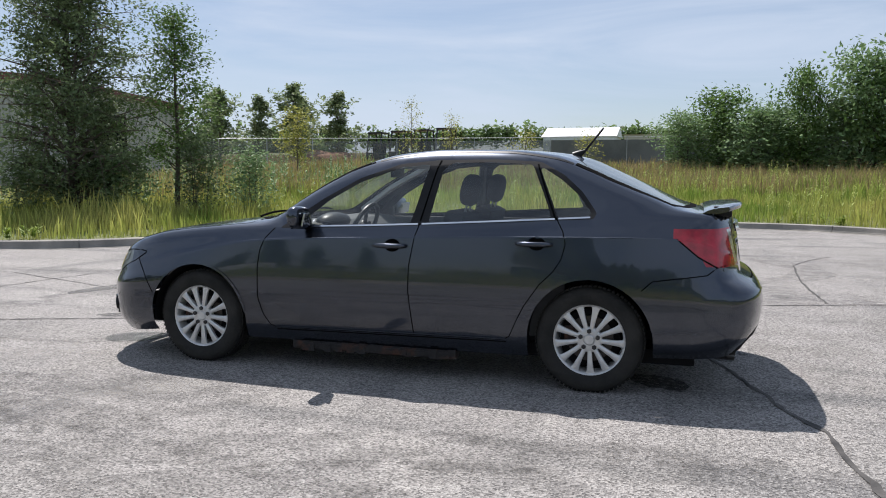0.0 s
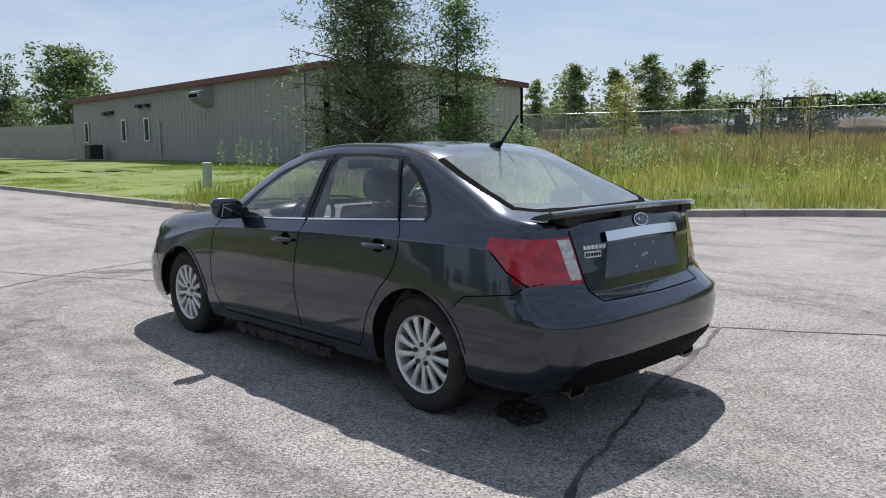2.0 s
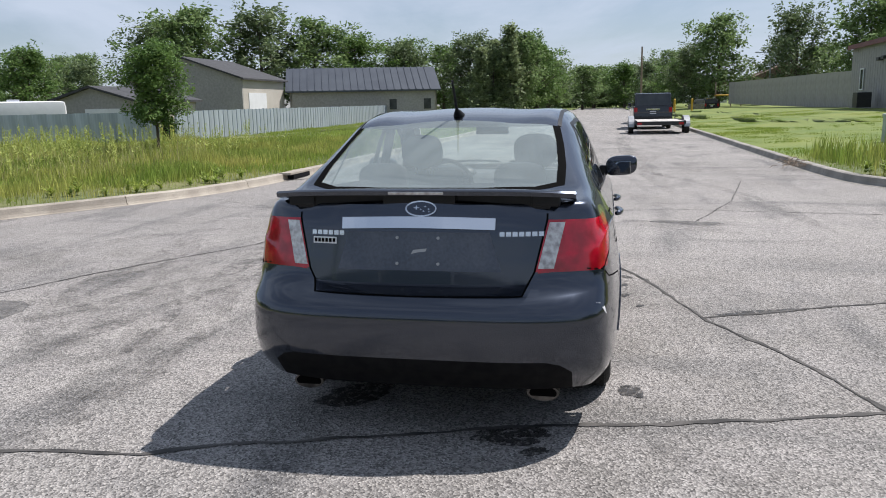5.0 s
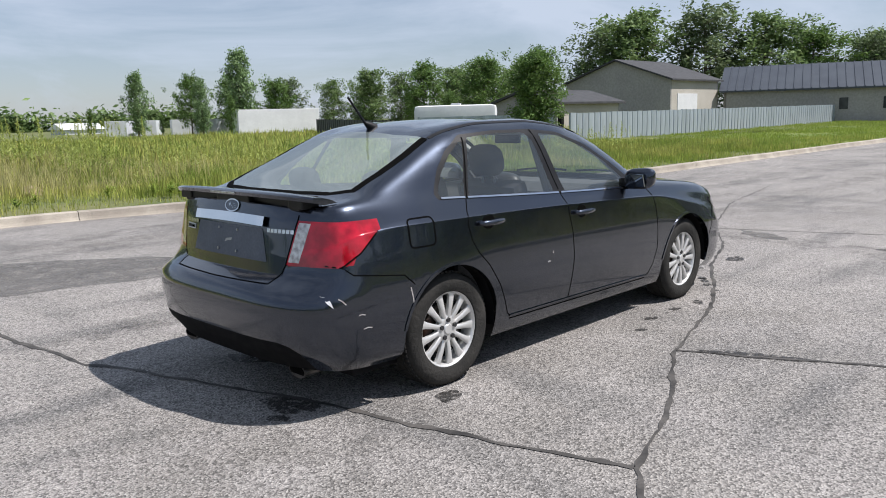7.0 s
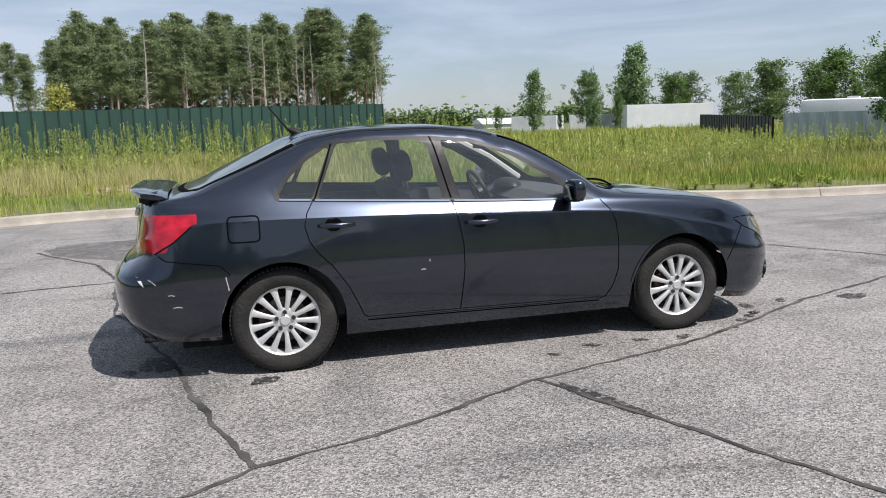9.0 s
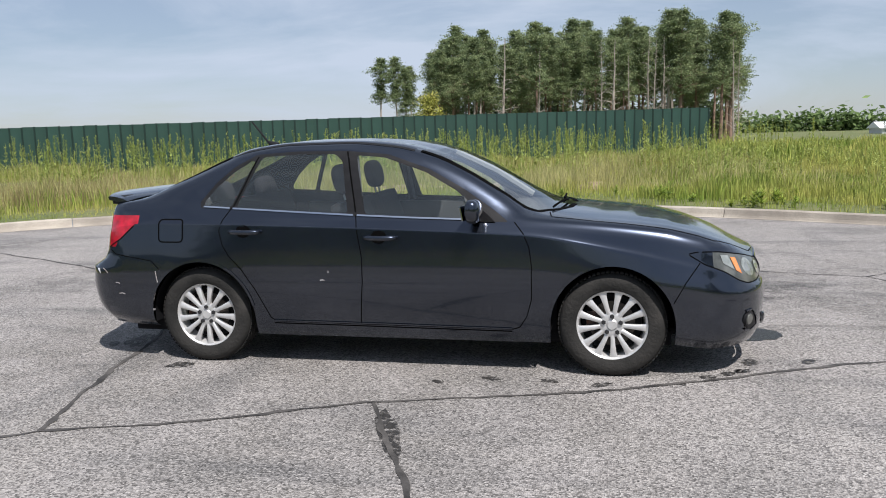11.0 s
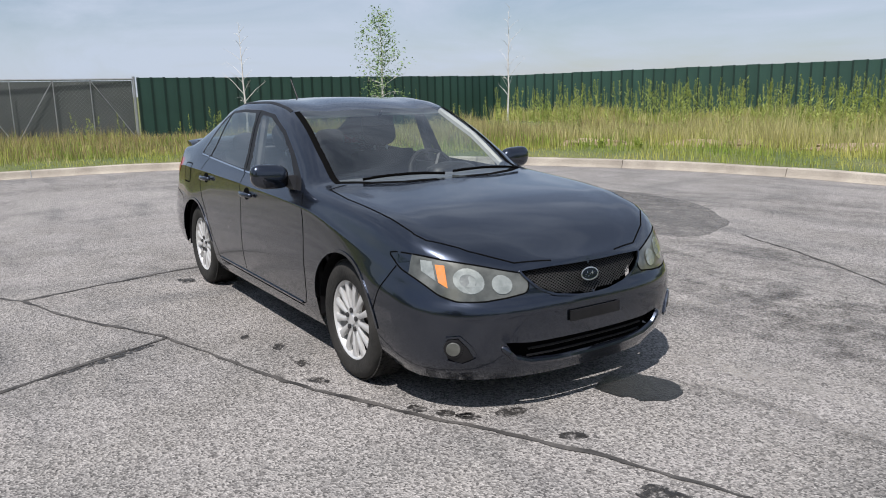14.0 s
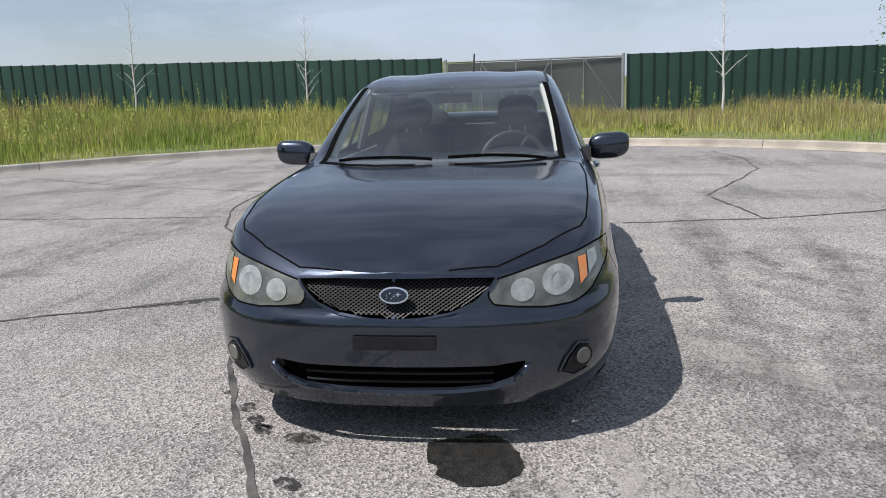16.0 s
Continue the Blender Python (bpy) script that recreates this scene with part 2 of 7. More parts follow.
def leaf_mat(name, a, b, island=0.35, sub=0.30, gain=None, scale=1.2):
    a, b = [tuple(min(1, c * (gain or LEAF_GAIN)) for c in k) for k in (a, b)]
    return mat(name, a, 0.6, color2=b, scale=scale, island=island, spec=0.25, sub=sub)


M_LEAF_DARK = leaf_mat("dark_elm_leaf", (0.044, 0.062, 0.030), (0.074, 0.096, 0.045))
M_LEAF_MID = leaf_mat("fresh_leaf", (0.050, 0.090, 0.024), (0.080, 0.125, 0.034), gain=1.9)
M_LEAF_WOOD = leaf_mat("wood_leaf", (0.052, 0.080, 0.030), (0.084, 0.116, 0.044), sub=.4)
M_LEAF_BIRCH = leaf_mat("birch_leaf", (0.07, 0.11, 0.045), (0.11, 0.15, 0.065))
M_LEAF_GREY = leaf_mat("silvery_leaf", (0.060, 0.095, 0.040), (0.095, 0.135, 0.060))
M_LEAF_YELLOW = leaf_mat("yellowing_leaf", (0.12, 0.13, 0.03), (0.16, 0.15, 0.04))
M_NEEDLE = leaf_mat("pine_needle", (0.066, 0.088, 0.044), (0.112, 0.132, 0.066), sub=0.42)
M_GRASS = leaf_mat("green_weed_blade", (0.120, 0.172, 0.030), (0.285, 0.270, 0.080), 0.36, 0.35, gain=1.7, scale=.45)
M_GRASS_LAWN = leaf_mat("lawn_blade", (0.12, 0.17, 0.028), (0.19, 0.225, 0.045), 0.22, 0.35, gain=1.75)
M_STRAW = leaf_mat("straw_blade", (0.215, 0.20, 0.085), (0.28, 0.26, 0.12), 0.30, 0.3, gain=1.75)
M_BROWNGRASS = leaf_mat("brown_seed_grass", (0.125, 0.110, 0.050), (0.22, 0.165, 0.085), 0.30, 0.3, gain=1.75)
M_REED = leaf_mat("tall_yellow_green_weed", (0.17, 0.21, 0.055), (0.25, 0.27, 0.08), 0.25, 0.3, gain=1.75)


# ---- mesh helpers ----
def mesh_np(name, verts, faces, materials, idx=None, smooth=False):
    """A mesh from numpy arrays: verts (n,3), faces (m,3 or 4)."""
    me = bpy.data.meshes.new(name)
    k = faces.shape[1]
    me.vertices.add(len(verts))
    me.vertices.foreach_set("co", np.asarray(verts, dtype=np.float32).ravel())
    me.loops.add(faces.size)
    me.loops.foreach_set("vertex_index", np.asarray(faces, dtype=np.int32).ravel())
    me.polygons.add(len(faces))
    me.polygons.foreach_set("loop_start", np.arange(0, faces.size, k, dtype=np.int32))
    for m in materials:
        me.materials.append(m)
    if idx is not None:
        me.polygons.foreach_set("material_index", np.asarray(idx, dtype=np.int32))
    if smooth:
        me.polygons.foreach_set("use_smooth", np.ones(len(faces), dtype=bool))
    me.update(calc_edges=True)
    return me


def part(name, bm, material, parent=None, label="", smooth=False):
    """Links a bmesh as one mesh object under a thing or a part."""
    me = bpy.data.meshes.new(name)
    bmesh.ops.recalc_face_normals(bm, faces=bm.faces)
    if smooth:
        for f in bm.faces:
            f.smooth = True
    bm.to_mesh(me)
    bm.free()
    for m in (material if isinstance(material, (list, tuple)) else [material]):
        me.materials.append(m)
    ob = new(name, me)
    if smooth:
        me.set_sharp_from_angle(angle=radians(40))
    ob.parent = parent
    return tagged(ob, label)


def empty(name, m=None, label="", category="", group="", kind=""):
    ob = new(name)
    ob.empty_display_size = 0.1
    if m is not None:
        ob.matrix_basis = m
    return tagged(ob, label, category, group, kind)


def add_box(bm, x0, x1, y0, y1, z0, z1, bevel=0.0, m=None):
    mm = Matrix.LocRotScale(((x0 + x1) / 2, (y0 + y1) / 2, (z0 + z1) / 2), None, (abs(x1 - x0), abs(y1 - y0), abs(z1 - z0)))
    r = bmesh.ops.create_cube(bm, size=1, matrix=(m @ mm) if m is not None else mm)
    if bevel:
        es = list({e for v in r["verts"] for e in v.link_edges})
        bmesh.ops.bevel(bm, geom=es, offset=bevel, segments=2, profile=0.7, affect="EDGES")
    return bm


def box(x0, x1, y0, y1, z0, z1, bevel=0.0, m=None):
    return add_box(bmesh.new(), x0, x1, y0, y1, z0, z1, bevel, m)


def add_tube(bm, pts, radii, n=8, cap=True):
    """A tube along a line of points, with a radius at each."""
    pts = [Vector(p) for p in pts]
    if not isinstance(radii, (list, tuple)):
        radii = [radii] * len(pts)
    rings, prev = [], None
    for i, p in enumerate(pts):
        d = (pts[min(i + 1, len(pts) - 1)] - pts[max(i - 1, 0)]).normalized()
        a = prev if prev is not None else (Vector((0, 0, 1)) if abs(d.z) < 0.9 else Vector((1, 0, 0)))
        u = (a - d * a.dot(d)).normalized()
        prev = u
        w = d.cross(u)
        rings.append([bm.verts.new(p + (u * math.cos(2 * math.pi * k / n) + w * math.sin(2 * math.pi * k / n)) * radii[i]) for k in range(n)])
    for a, b in zip(rings, rings[1:]):
        for k in range(n):
            bm.faces.new((a[k], a[(k + 1) % n], b[(k + 1) % n], b[k]))
    if cap:
        bm.faces.new(rings[0][::-1])
        bm.faces.new(rings[-1])
    return bm


def tube(pts, radii, n=8, cap=True):
    return add_tube(bmesh.new(), pts, radii, n, cap)


def prism(outline, d0, d1, axis="y"):
    """A solid from a flat outline [(a, b)...] pushed from d0 to d1 along an axis."""
    bm = bmesh.new()
    put = {"x": lambda a, b, d: (d, a, b), "y": lambda a, b, d: (a, d, b), "z": lambda a, b, d: (a, b, d)}[axis]
    lo = [bm.verts.new(put(a, b, d0)) for a, b in outline]
    hi = [bm.verts.new(put(a, b, d1)) for a, b in outline]
    bm.faces.new(lo), bm.faces.new(hi[::-1])
    for i in range(len(outline)):
        j = (i + 1) % len(outline)
        bm.faces.new((lo[i], hi[i], hi[j], lo[j]))
    return bm


# ---- road, kerb, ground ----
CX, CY = 1.3, 1.6
STREET_N, STREET_S, STREET_END = 4.8, -5.6, 190.0


def road_r(a):
    """Distance of the kerb line from the middle of the turning circle, in the direction a."""
    d = math.degrees(a) % 360
    rc = 10.5 + 2.0 * math.exp(-((d - 82) / 22) ** 2) - 1.3 * math.exp(-((d - 135) / 22) ** 2)
    s, c = math.sin(a), math.cos(a)
    if c >= -0.05:
        return rc
    rs = ((STREET_N - CY) / s) if s > 1e-6 else ((STREET_S - CY) / s if s < -1e-6 else 1e9)
    rs = min(rs, STREET_END / -c)
    return (rc ** 10 + min(rs, 300) ** 10) ** 0.1


def road_angles():
    out = [math.radians(d) for d in np.arange(-115, 115.1, 2.0)]
    for x in [*np.arange(-4, -30, -0.8), *np.arange(-30, -80, -3.0), *np.arange(-80, -189, -10.0)]:
        out.append(math.atan2(STREET_N - CY, x - CX))
        out.append(math.atan2(STREET_S - CY, x - CX))
    out += [math.radians(115 + 2 * i) for i in range(0, 14)] + [math.radians(-115 - 2 * i) for i in range(0, 12)]
    out += [math.atan2(h, -STREET_END) for h in (-7.19, -4, 0, 2, 3.19)]
    return np.array(sorted({round(float(a) % (2 * math.pi), 5) for a in out}))


ANG = road_angles()
RAD = np.array([road_r(a) for a in ANG])
EDGE = np.stack([CX + RAD * np.cos(ANG), CY + RAD * np.sin(ANG)], 1)


def edge_gap(x, y):
    """Roughly how far (x, y) lies outside the kerb line; below 0 inside."""
    dx, dy = x - CX, y - CY
    r, a = math.hypot(dx, dy), math.atan2(dy, dx)
    gap = r - road_r(a)
    if x < -7:
        if gap < 0:
            return gap
        return max(min(gap, (y - STREET_N) if y > 0 else (STREET_S - y)), 0.0)
    return gap


def ground_z(x, y):
    gap = edge_gap(x, y)
    if gap < 0:
        return -0.06
    north = min(max((y - 3.0) / 9.0, 0.0), 1.0)
    z = 0.13 + north * 0.042 * max(0.0, min(gap, 120) - 0.8)
    if gap > 1.5:
        z += 0.10 * noise.noise((x * 0.15, y * 0.15, 3.1)) * min(1, (gap - 1.5) / 4)
    return z


def build_road():
    fr = np.array([0.0, 0.15, 0.35, 0.6, 0.8, 0.93, 1.0])
    v = [(CX, CY, 0.0)]
    for f in fr[1:]:
        for (x, y) in EDGE:
            v.append((CX + (x - CX) * f, CY + (y - CY) * f, 0.0))
    n = len(EDGE)
    tri = np.array([(0, 1 + i, 1 + (i + 1) % n) for i in range(n)])
    quads = np.array([(1 + k * n + i, 1 + (k + 1) * n + i, 1 + (k + 1) * n + (i + 1) % n, 1 + k * n + (i + 1) % n) for k in range(len(fr) - 2) for i in range(n)])
    tris = np.concatenate([tri, quads[:, [0, 1, 2]], quads[:, [0, 2, 3]]])
    ob = new("road", mesh_np("road", np.array(v), tris, [M_ROAD]))
    tagged(ob, "grey worn asphalt turning circle and street with cracks", "road", kind="structure")


def build_ground():
    offs = [0.18, 0.35, 0.8, 1.6, 3, 5, 7.5, 10.5, 14, 18, 23, 29, 37, 48, 64, 90, 130, 200, 330, 600, 1100, 2200]
    nrm = np.roll(EDGE, -1, 0) - np.roll(EDGE, 1, 0)
    nrm = np.stack([nrm[:, 1], -nrm[:, 0]], 1)
    nrm /= np.linalg.norm(nrm, axis=1)[:, None]
    ray = np.stack([np.cos(ANG), np.sin(ANG)], 1)
    k = 1 / np.clip((nrm * ray).sum(1), 0.12, 1)
    v, n = [], len(EDGE)
    for o in offs:
        for i in range(n):
            kk = k[i] if o < 2 else 1 + (k[i] - 1) * max(0, 1 - (o - 2) / 20)
            x, y = EDGE[i] + ray[i] * o * kk
            z = ground_z(x, y) if o > 0.3 else 0.12
            v.append((x, y, max(z, 0.02) if o > 0.3 else z))
    f = np.array([(j * n + i, (j + 1) * n + i, (j + 1) * n + (i + 1) % n, j * n + (i + 1) % n) for j in range(len(offs) - 1) for i in range(n)])
    v = np.array(v)
    c = v[f].mean(1)
    lawn = (c[:, 0] < -13) & (c[:, 1] > 0) & (c[:, 1] < 45) | (c[:, 0] < -22) & (c[:, 1] < -5) & (c[:, 1] > -14)
    ob = new("ground", mesh_np("ground", v, f, [M_SOIL, M_LAWN], lawn.astype(int), True))
    tagged(ob, "grassy field and mown verges round the asphalt", "ground", kind="structure")


def build_kerb():
    """Concrete kerb laid in lengths along the edge of the road."""
    pts = [Vector((x, y, 0)) for x, y in EDGE]
    base = empty("kerb", None, "low pale concrete kerb round the asphalt", "kerb", kind="structure")
    prof = [(-0.09, 0.004), (-0.02, 0.012), (0.0, 0.05), (0.02, 0.13), (0.05, 0.145), (0.17, 0.145), (0.19, 0.0)]
    ring = [p for p in pts if p.x > -150]
    # walk the whole line, cut every three metres
    order = sorted(ring, key=lambda p: math.atan2(p.y - CY, p.x - CX))
    acc, cur = 0.0, [order[0]]
    runs = []
    for a, b in zip(order, order[1:]):
        d = (b - a).length
        if d > 14:
            runs.append(cur)
            cur, acc = [b], 0.0
            continue
        cur.append(b)
        acc += d
        if acc > 2.6:
            runs.append(cur)
            cur, acc = [b], 0.0
    runs.append(cur)
    for run in runs:
        if len(run) < 2:
            continue
        bm, rings = bmesh.new(), []
        mid = run[len(run) // 2]
        for i, p in enumerate(run):
            d = (run[min(i + 1, len(run) - 1)] - run[max(i - 1, 0)]).normalized()
            out = Vector((d.y, -d.x, 0))
            if out.dot(p - Vector((CX, CY, 0))) < 0:
                out = -out
            q = p + d * (0.006 if i == 0 else -0.006 if i == len(run) - 1 else 0)
            wob = 0.012 * noise.noise((q.x * 0.8, q.y * 0.8, 0))
            rings.append([bm.verts.new(q + out * (o + wob) + Vector((0, 0, z + (wob if z > 0.1 else 0)))) for o, z in prof])
        for a, b in zip(rings, rings[1:]):
            for j in range(len(prof) - 1):
                bm.faces.new((a[j], a[j + 1], b[j + 1], b[j]))
        bm.faces.new(rings[0]), bm.faces.new(rings[-1])
        grey = mid.y > 4.0
        part("kerb_length", bm, M_KERB_GREY if grey else M_KERB, base)


build_road()
build_ground()
build_kerb()

# ---- the car ----
M_PAINT = mat("graphite_grey_car_paint", (0.036, 0.044, 0.062), 0.26, 0.96, color2=(0.043, 0.052, 0.072), scale=1.5, coat=1.0, fine=0.25, fine_scale=420)
M_PAINT.node_tree.nodes["Principled BSDF"].inputs["Coat IOR"].default_value = 1.52
M_PAINT.node_tree.nodes["Principled BSDF"].inputs["Specular IOR Level"].default_value = 0.30
M_TRIM = mat("black_plastic_trim", (0.010, 0.010, 0.011), 0.42, color2=(0.015, 0.015, 0.016), scale=20, spec=0.22)
M_VALANCE = mat("rough_black_valance", (0.007, 0.007, 0.008), 0.75, color2=(0.012, 0.012, 0.012), scale=20, spec=0.08)
M_GRILLE = mat("matt_black_grille_wire", (0.016, 0.016, 0.016), 0.5, color2=(0.022, 0.022, 0.022), scale=20, spec=0.45)
# black of the seams; also paints the shade in cups and front recesses
M_GAP = mat("panel_gap_black", (0.003, 0.003, 0.003), 0.9, spec=0.04)
M_TYRE = mat("black_rubber", (0.020, 0.020, 0.019), 0.8, color2=(0.042, 0.040, 0.037), scale=6, bump=0.3, bump_scale=60, spec=0.2)
M_DISC = mat("dull_brake_disc", (0.06, 0.052, 0.046), 0.5, 0.6, color2=(0.10, 0.085, 0.075), scale=14)
M_ALLOY = mat("silver_alloy", (0.66, 0.66, 0.65), 0.36, 0.45, color2=(0.56, 0.56, 0.55), scale=9, fine=0.2, fine_scale=40)
M_CHROME = mat("chrome", (0.75, 0.76, 0.78), 0.08, 1.0)
M_SEAT = mat("dark_grey_fabric", (0.022, 0.022, 0.025), 0.95, color2=(0.032, 0.032, 0.036), scale=30, fine=0.5, fine_scale=200, spec=0.08)
M_DASH = mat("grey_dashboard_plastic", (0.060, 0.062, 0.064), 0.7, color2=(0.075, 0.077, 0.078), scale=12, spec=0.2)
M_PALE = mat("pale_headliner_plastic", (0.45, 0.44, 0.42), 0.85, color2=(0.5, 0.49, 0.47), scale=12)
M_RED = mat("red_lamp_lens", (0.46, 0.004, 0.020), 0.12, color2=(0.26, 0.002, 0.010), scale=18, coat=0.35, spec=0.6)
M_CLEAR = mat("clear_lamp_lens", (0.62, 0.61, 0.59), 0.15, 0.3, color2=(0.30, 0.27, 0.27), scale=40, coat=1.0)
M_AMBER = mat("amber_lamp", (0.70, 0.22, 0.04), 0.2, color2=(0.55, 0.24, 0.08), scale=30, coat=1.0)
M_HAZE = mat("hazed_reflector", (0.055, 0.058, 0.050), 0.30, 0.25, color2=(0.15, 0.155, 0.138), scale=11, coat=0.9)
M_BOWL = mat("lamp_bowl", (0.44, 0.46, 0.42), 0.25, 0.5, color2=(0.30, 0.32, 0.29), scale=24, coat=0.8)
M_LENS = mat("projector_glass", (0.17, 0.18, 0.17), 0.08, 0.2, color2=(0.24, 0.25, 0.235), scale=30, coat=1.0)
# exhaust chrome with the shade under the bumper put into its colour
M_PIPE = mat("shaded_exhaust_chrome", (0.16, 0.15, 0.14), 0.35, 0.8, color2=(0.03, 0.028, 0.027), scale=16)
# mirror colour lowered to imitate a dark reflection in the glass
M_MIRROR = mat("dark_reflection_mirror", (0.30, 0.33, 0.35), 0.03, 1.0)
M_BADGE = mat("silver_badge", (0.70, 0.71, 0.73), 0.2, 0.9)
# bluish paler tone stands in for the sky mirrored in the plate recess
M_RECESS_SHEEN = mat("recess_sky_sheen", (0.060, 0.076, 0.105), 0.5, color2=(0.085, 0.100, 0.130), scale=6, fine=0.4)


def glass_mat(name, tint, haze=0.0):
    m = bpy.data.materials.new(name)
    m.use_nodes = True
    n, l = m.node_tree.nodes, m.node_tree.links
    n.remove(n["Principled BSDF"])
    tr, gl, df = n.new("ShaderNodeBsdfTransparent"), n.new("ShaderNodeBsdfGlossy"), n.new("ShaderNodeBsdfDiffuse")
    fr, pw, ma = n.new("ShaderNodeLayerWeight"), n.new("ShaderNodeMath"), n.new("ShaderNodeMath")
    mx, mx2 = n.new("ShaderNodeMixShader"), n.new("ShaderNodeMixShader")
    pw.operation, ma.operation = "POWER", "MULTIPLY_ADD"
    pw.inputs[1].default_value, ma.inputs[1].default_value, ma.inputs[2].default_value = 3.2, 0.85, 0.09
    fr.inputs["Blend"].default_value = 0.5
    tr.inputs["Color"].default_value = (*tint, 1)
    gl.inputs["Roughness"].default_value = 0.02
    # pale diffuse film imitates reflected and see-through brightness in the panes
    df.inputs["Color"].default_value = (0.58, 0.68, 0.66, 1)
    no, mr, tc = n.new("ShaderNodeTexNoise"), n.new("ShaderNodeMapRange"), n.new("ShaderNodeTexCoord")
    no.inputs["Scale"].default_value = 3.0
    mr.inputs["To Min"].default_value, mr.inputs["To Max"].default_value = haze * 0.5, haze * 1.6
    l.new(tc.outputs["Object"], no.inputs["Vector"])
    l.new(no.outputs["Fac"], mr.inputs["Value"])
    l.new(mr.outputs["Result"], mx2.inputs["Fac"])
    l.new(tr.outputs["BSDF"], mx2.inputs[1]), l.new(df.outputs["BSDF"], mx2.inputs[2])
    l.new(fr.outputs["Facing"], pw.inputs[0]), l.new(pw.outputs[0], ma.inputs[0]), l.new(ma.outputs[0], mx.inputs["Fac"])
    l.new(mx2.outputs["Shader"], mx.inputs[1]), l.new(gl.outputs["BSDF"], mx.inputs[2])
    l.new(mx.outputs["Shader"], n["Material Output"].inputs["Surface"])
    return m


M_GLASS = glass_mat("greenish_window_glass", (0.88, 0.95, 0.92), 0.008)
# thin pale veil in place of bright reflections, not dirt on the glass
M_GLASS_SIDE = glass_mat("reflection_veil_side_glass", (0.93, 0.98, 0.96), 0.022)
# rear pane: haze and painted-in sky reflection together
M_GLASS_REAR = glass_mat("hazy_rear_glass", (0.80, 0.88, 0.86), 0.24)


def curve(keys):
    """A smooth curve through (s, value) keys."""
    xs, ys = [k[0] for k in keys], [k[1] for k in keys]
    m = []
    for i in range(len(xs)):
        if 0 < i < len(xs) - 1:
            a, b = (ys[i] - ys[i - 1]) / (xs[i] - xs[i - 1]), (ys[i + 1] - ys[i]) / (xs[i + 1] - xs[i])
            m.append(0 if a * b <= 0 else 2 * a * b / (a + b))
        elif i == 0:
            m.append((ys[1] - ys[0]) / (xs[1] - xs[0]))
        else:
            m.append((ys[-1] - ys[-2]) / (xs[-1] - xs[-2]))

    def f(x):
        if x <= xs[0]:
            return ys[0]
        if x >= xs[-1]:
            return ys[-1]
        i = max(j for j in range(len(xs) - 1) if xs[j] <= x)
        h = xs[i + 1] - xs[i]
        t = (x - xs[i]) / h
        return (ys[i] * (1 + 2 * t) * (1 - t) ** 2 + m[i] * h * t * (1 - t) ** 2 + ys[i + 1] * t * t * (3 - 2 * t) + m[i + 1] * h * t * t * (t - 1))
    return f


# half section of the body at the station s (front is -x): eight points from the sill to the middle of the roof
Z0 = curve([(-2.26, .175), (-1.9, .17), (-1.66, .20), (-0.9, .19), (0.9, .19), (1.66, .225), (2.0, .235), (2.34, .26)])
Y0 = curve([(-2.26, .72), (-1.7, .775), (-0.9, .79), (0.9, .79), (1.7, .775), (2.34, .715)])
Z1 = curve([(-2.26, .27), (-1.5, .285), (1.5, .29), (2.34, .355)])
Y1 = curve([(-2.26, .82), (-1.6, .835), (-0.9, .825), (0.9, .825), (1.5, .845), (2.0, .812), (2.34, .785)])
Z2 = curve([(-2.26, .46), (-1.6, .54), (-0.8, .53), (0.9, .54), (1.6, .57), (2.34, .57)])
Y2 = curve([(-2.26, .83), (-1.6, .862), (-0.8, .858), (0.9, .858), (1.45, .868), (1.8, .845), (2.05, .815), (2.34, .795)])
Z3 = curve([(-2.26, .58), (-1.9, .64), (-1.4, .755), (-0.8, .850), (0.0, .882), (0.9, .905), (1.6, .915), (1.9, .90), (2.34, .80)])
Y3 = curve([(-2.26, .81), (-1.9, .825), (-1.4, .838), (-0.8, .836), (0.9, .830), (1.45, .828), (1.8, .802), (2.05, .780), (2.34, .765)])
CREASE = curve([(-2.26, .035), (-1.5, .03), (-0.9, .012), (1.7, .011), (2.0, .02), (2.34, .03)])
Z4 = curve([(-2.26, .640), (-2.0, .762), (-1.6, .868), (-1.1, .922), (-0.8, .94), (-0.5, .955), (0.3, .985), (1.1, 1.03), (1.5, 1.055), (1.8, 1.045), (2.05, 1.03), (2.34, 1.02)])
Y4 = curve([(-2.26, .71), (-2.0, .740), (-1.6, .765), (-1.1, .775), (-0.8, .775), (0.3, .772), (1.0, .755), (1.5, .735), (1.8, .725), (2.34, .715)])
Z5 = curve([(-2.26, .682), (-2.0, .796), (-1.6, .897), (-1.1, .950), (-0.82, .985), (-0.66, 1.072), (-0.40, 1.215), (-0.16, 1.315), (0.07, 1.368), (0.4, 1.39), (0.75, 1.387), (1.05, 1.355), (1.25, 1.285), (1.45, 1.205), (1.65, 1.13), (1.80, 1.075), (1.95, 1.05), (2.34, 1.035)])
Y5 = curve([(-2.26, .50), (-2.0, .52), (-1.6, .56), (-1.1, .60), (-0.82, .64), (-0.66, .655), (-0.40, .63), (-0.16, .605), (0.07, .59), (0.4, .585), (0.75, .58), (1.05, .575), (1.25, .59), (1.45, .61), (1.65, .625), (1.80, .625), (2.34, .60)])
Z6 = curve([(-2.26, .692), (-2.0, .81), (-1.6, .912), (-1.1, .968), (-0.98, .985), (-0.80, 1.07), (-0.50, 1.235), (-0.25, 1.345), (0.0, 1.41), (0.3, 1.438), (0.65, 1.44), (1.0, 1.418), (1.2, 1.38), (1.4, 1.295), (1.6, 1.20), (1.80, 1.105), (1.92, 1.07), (2.34, 1.055)])
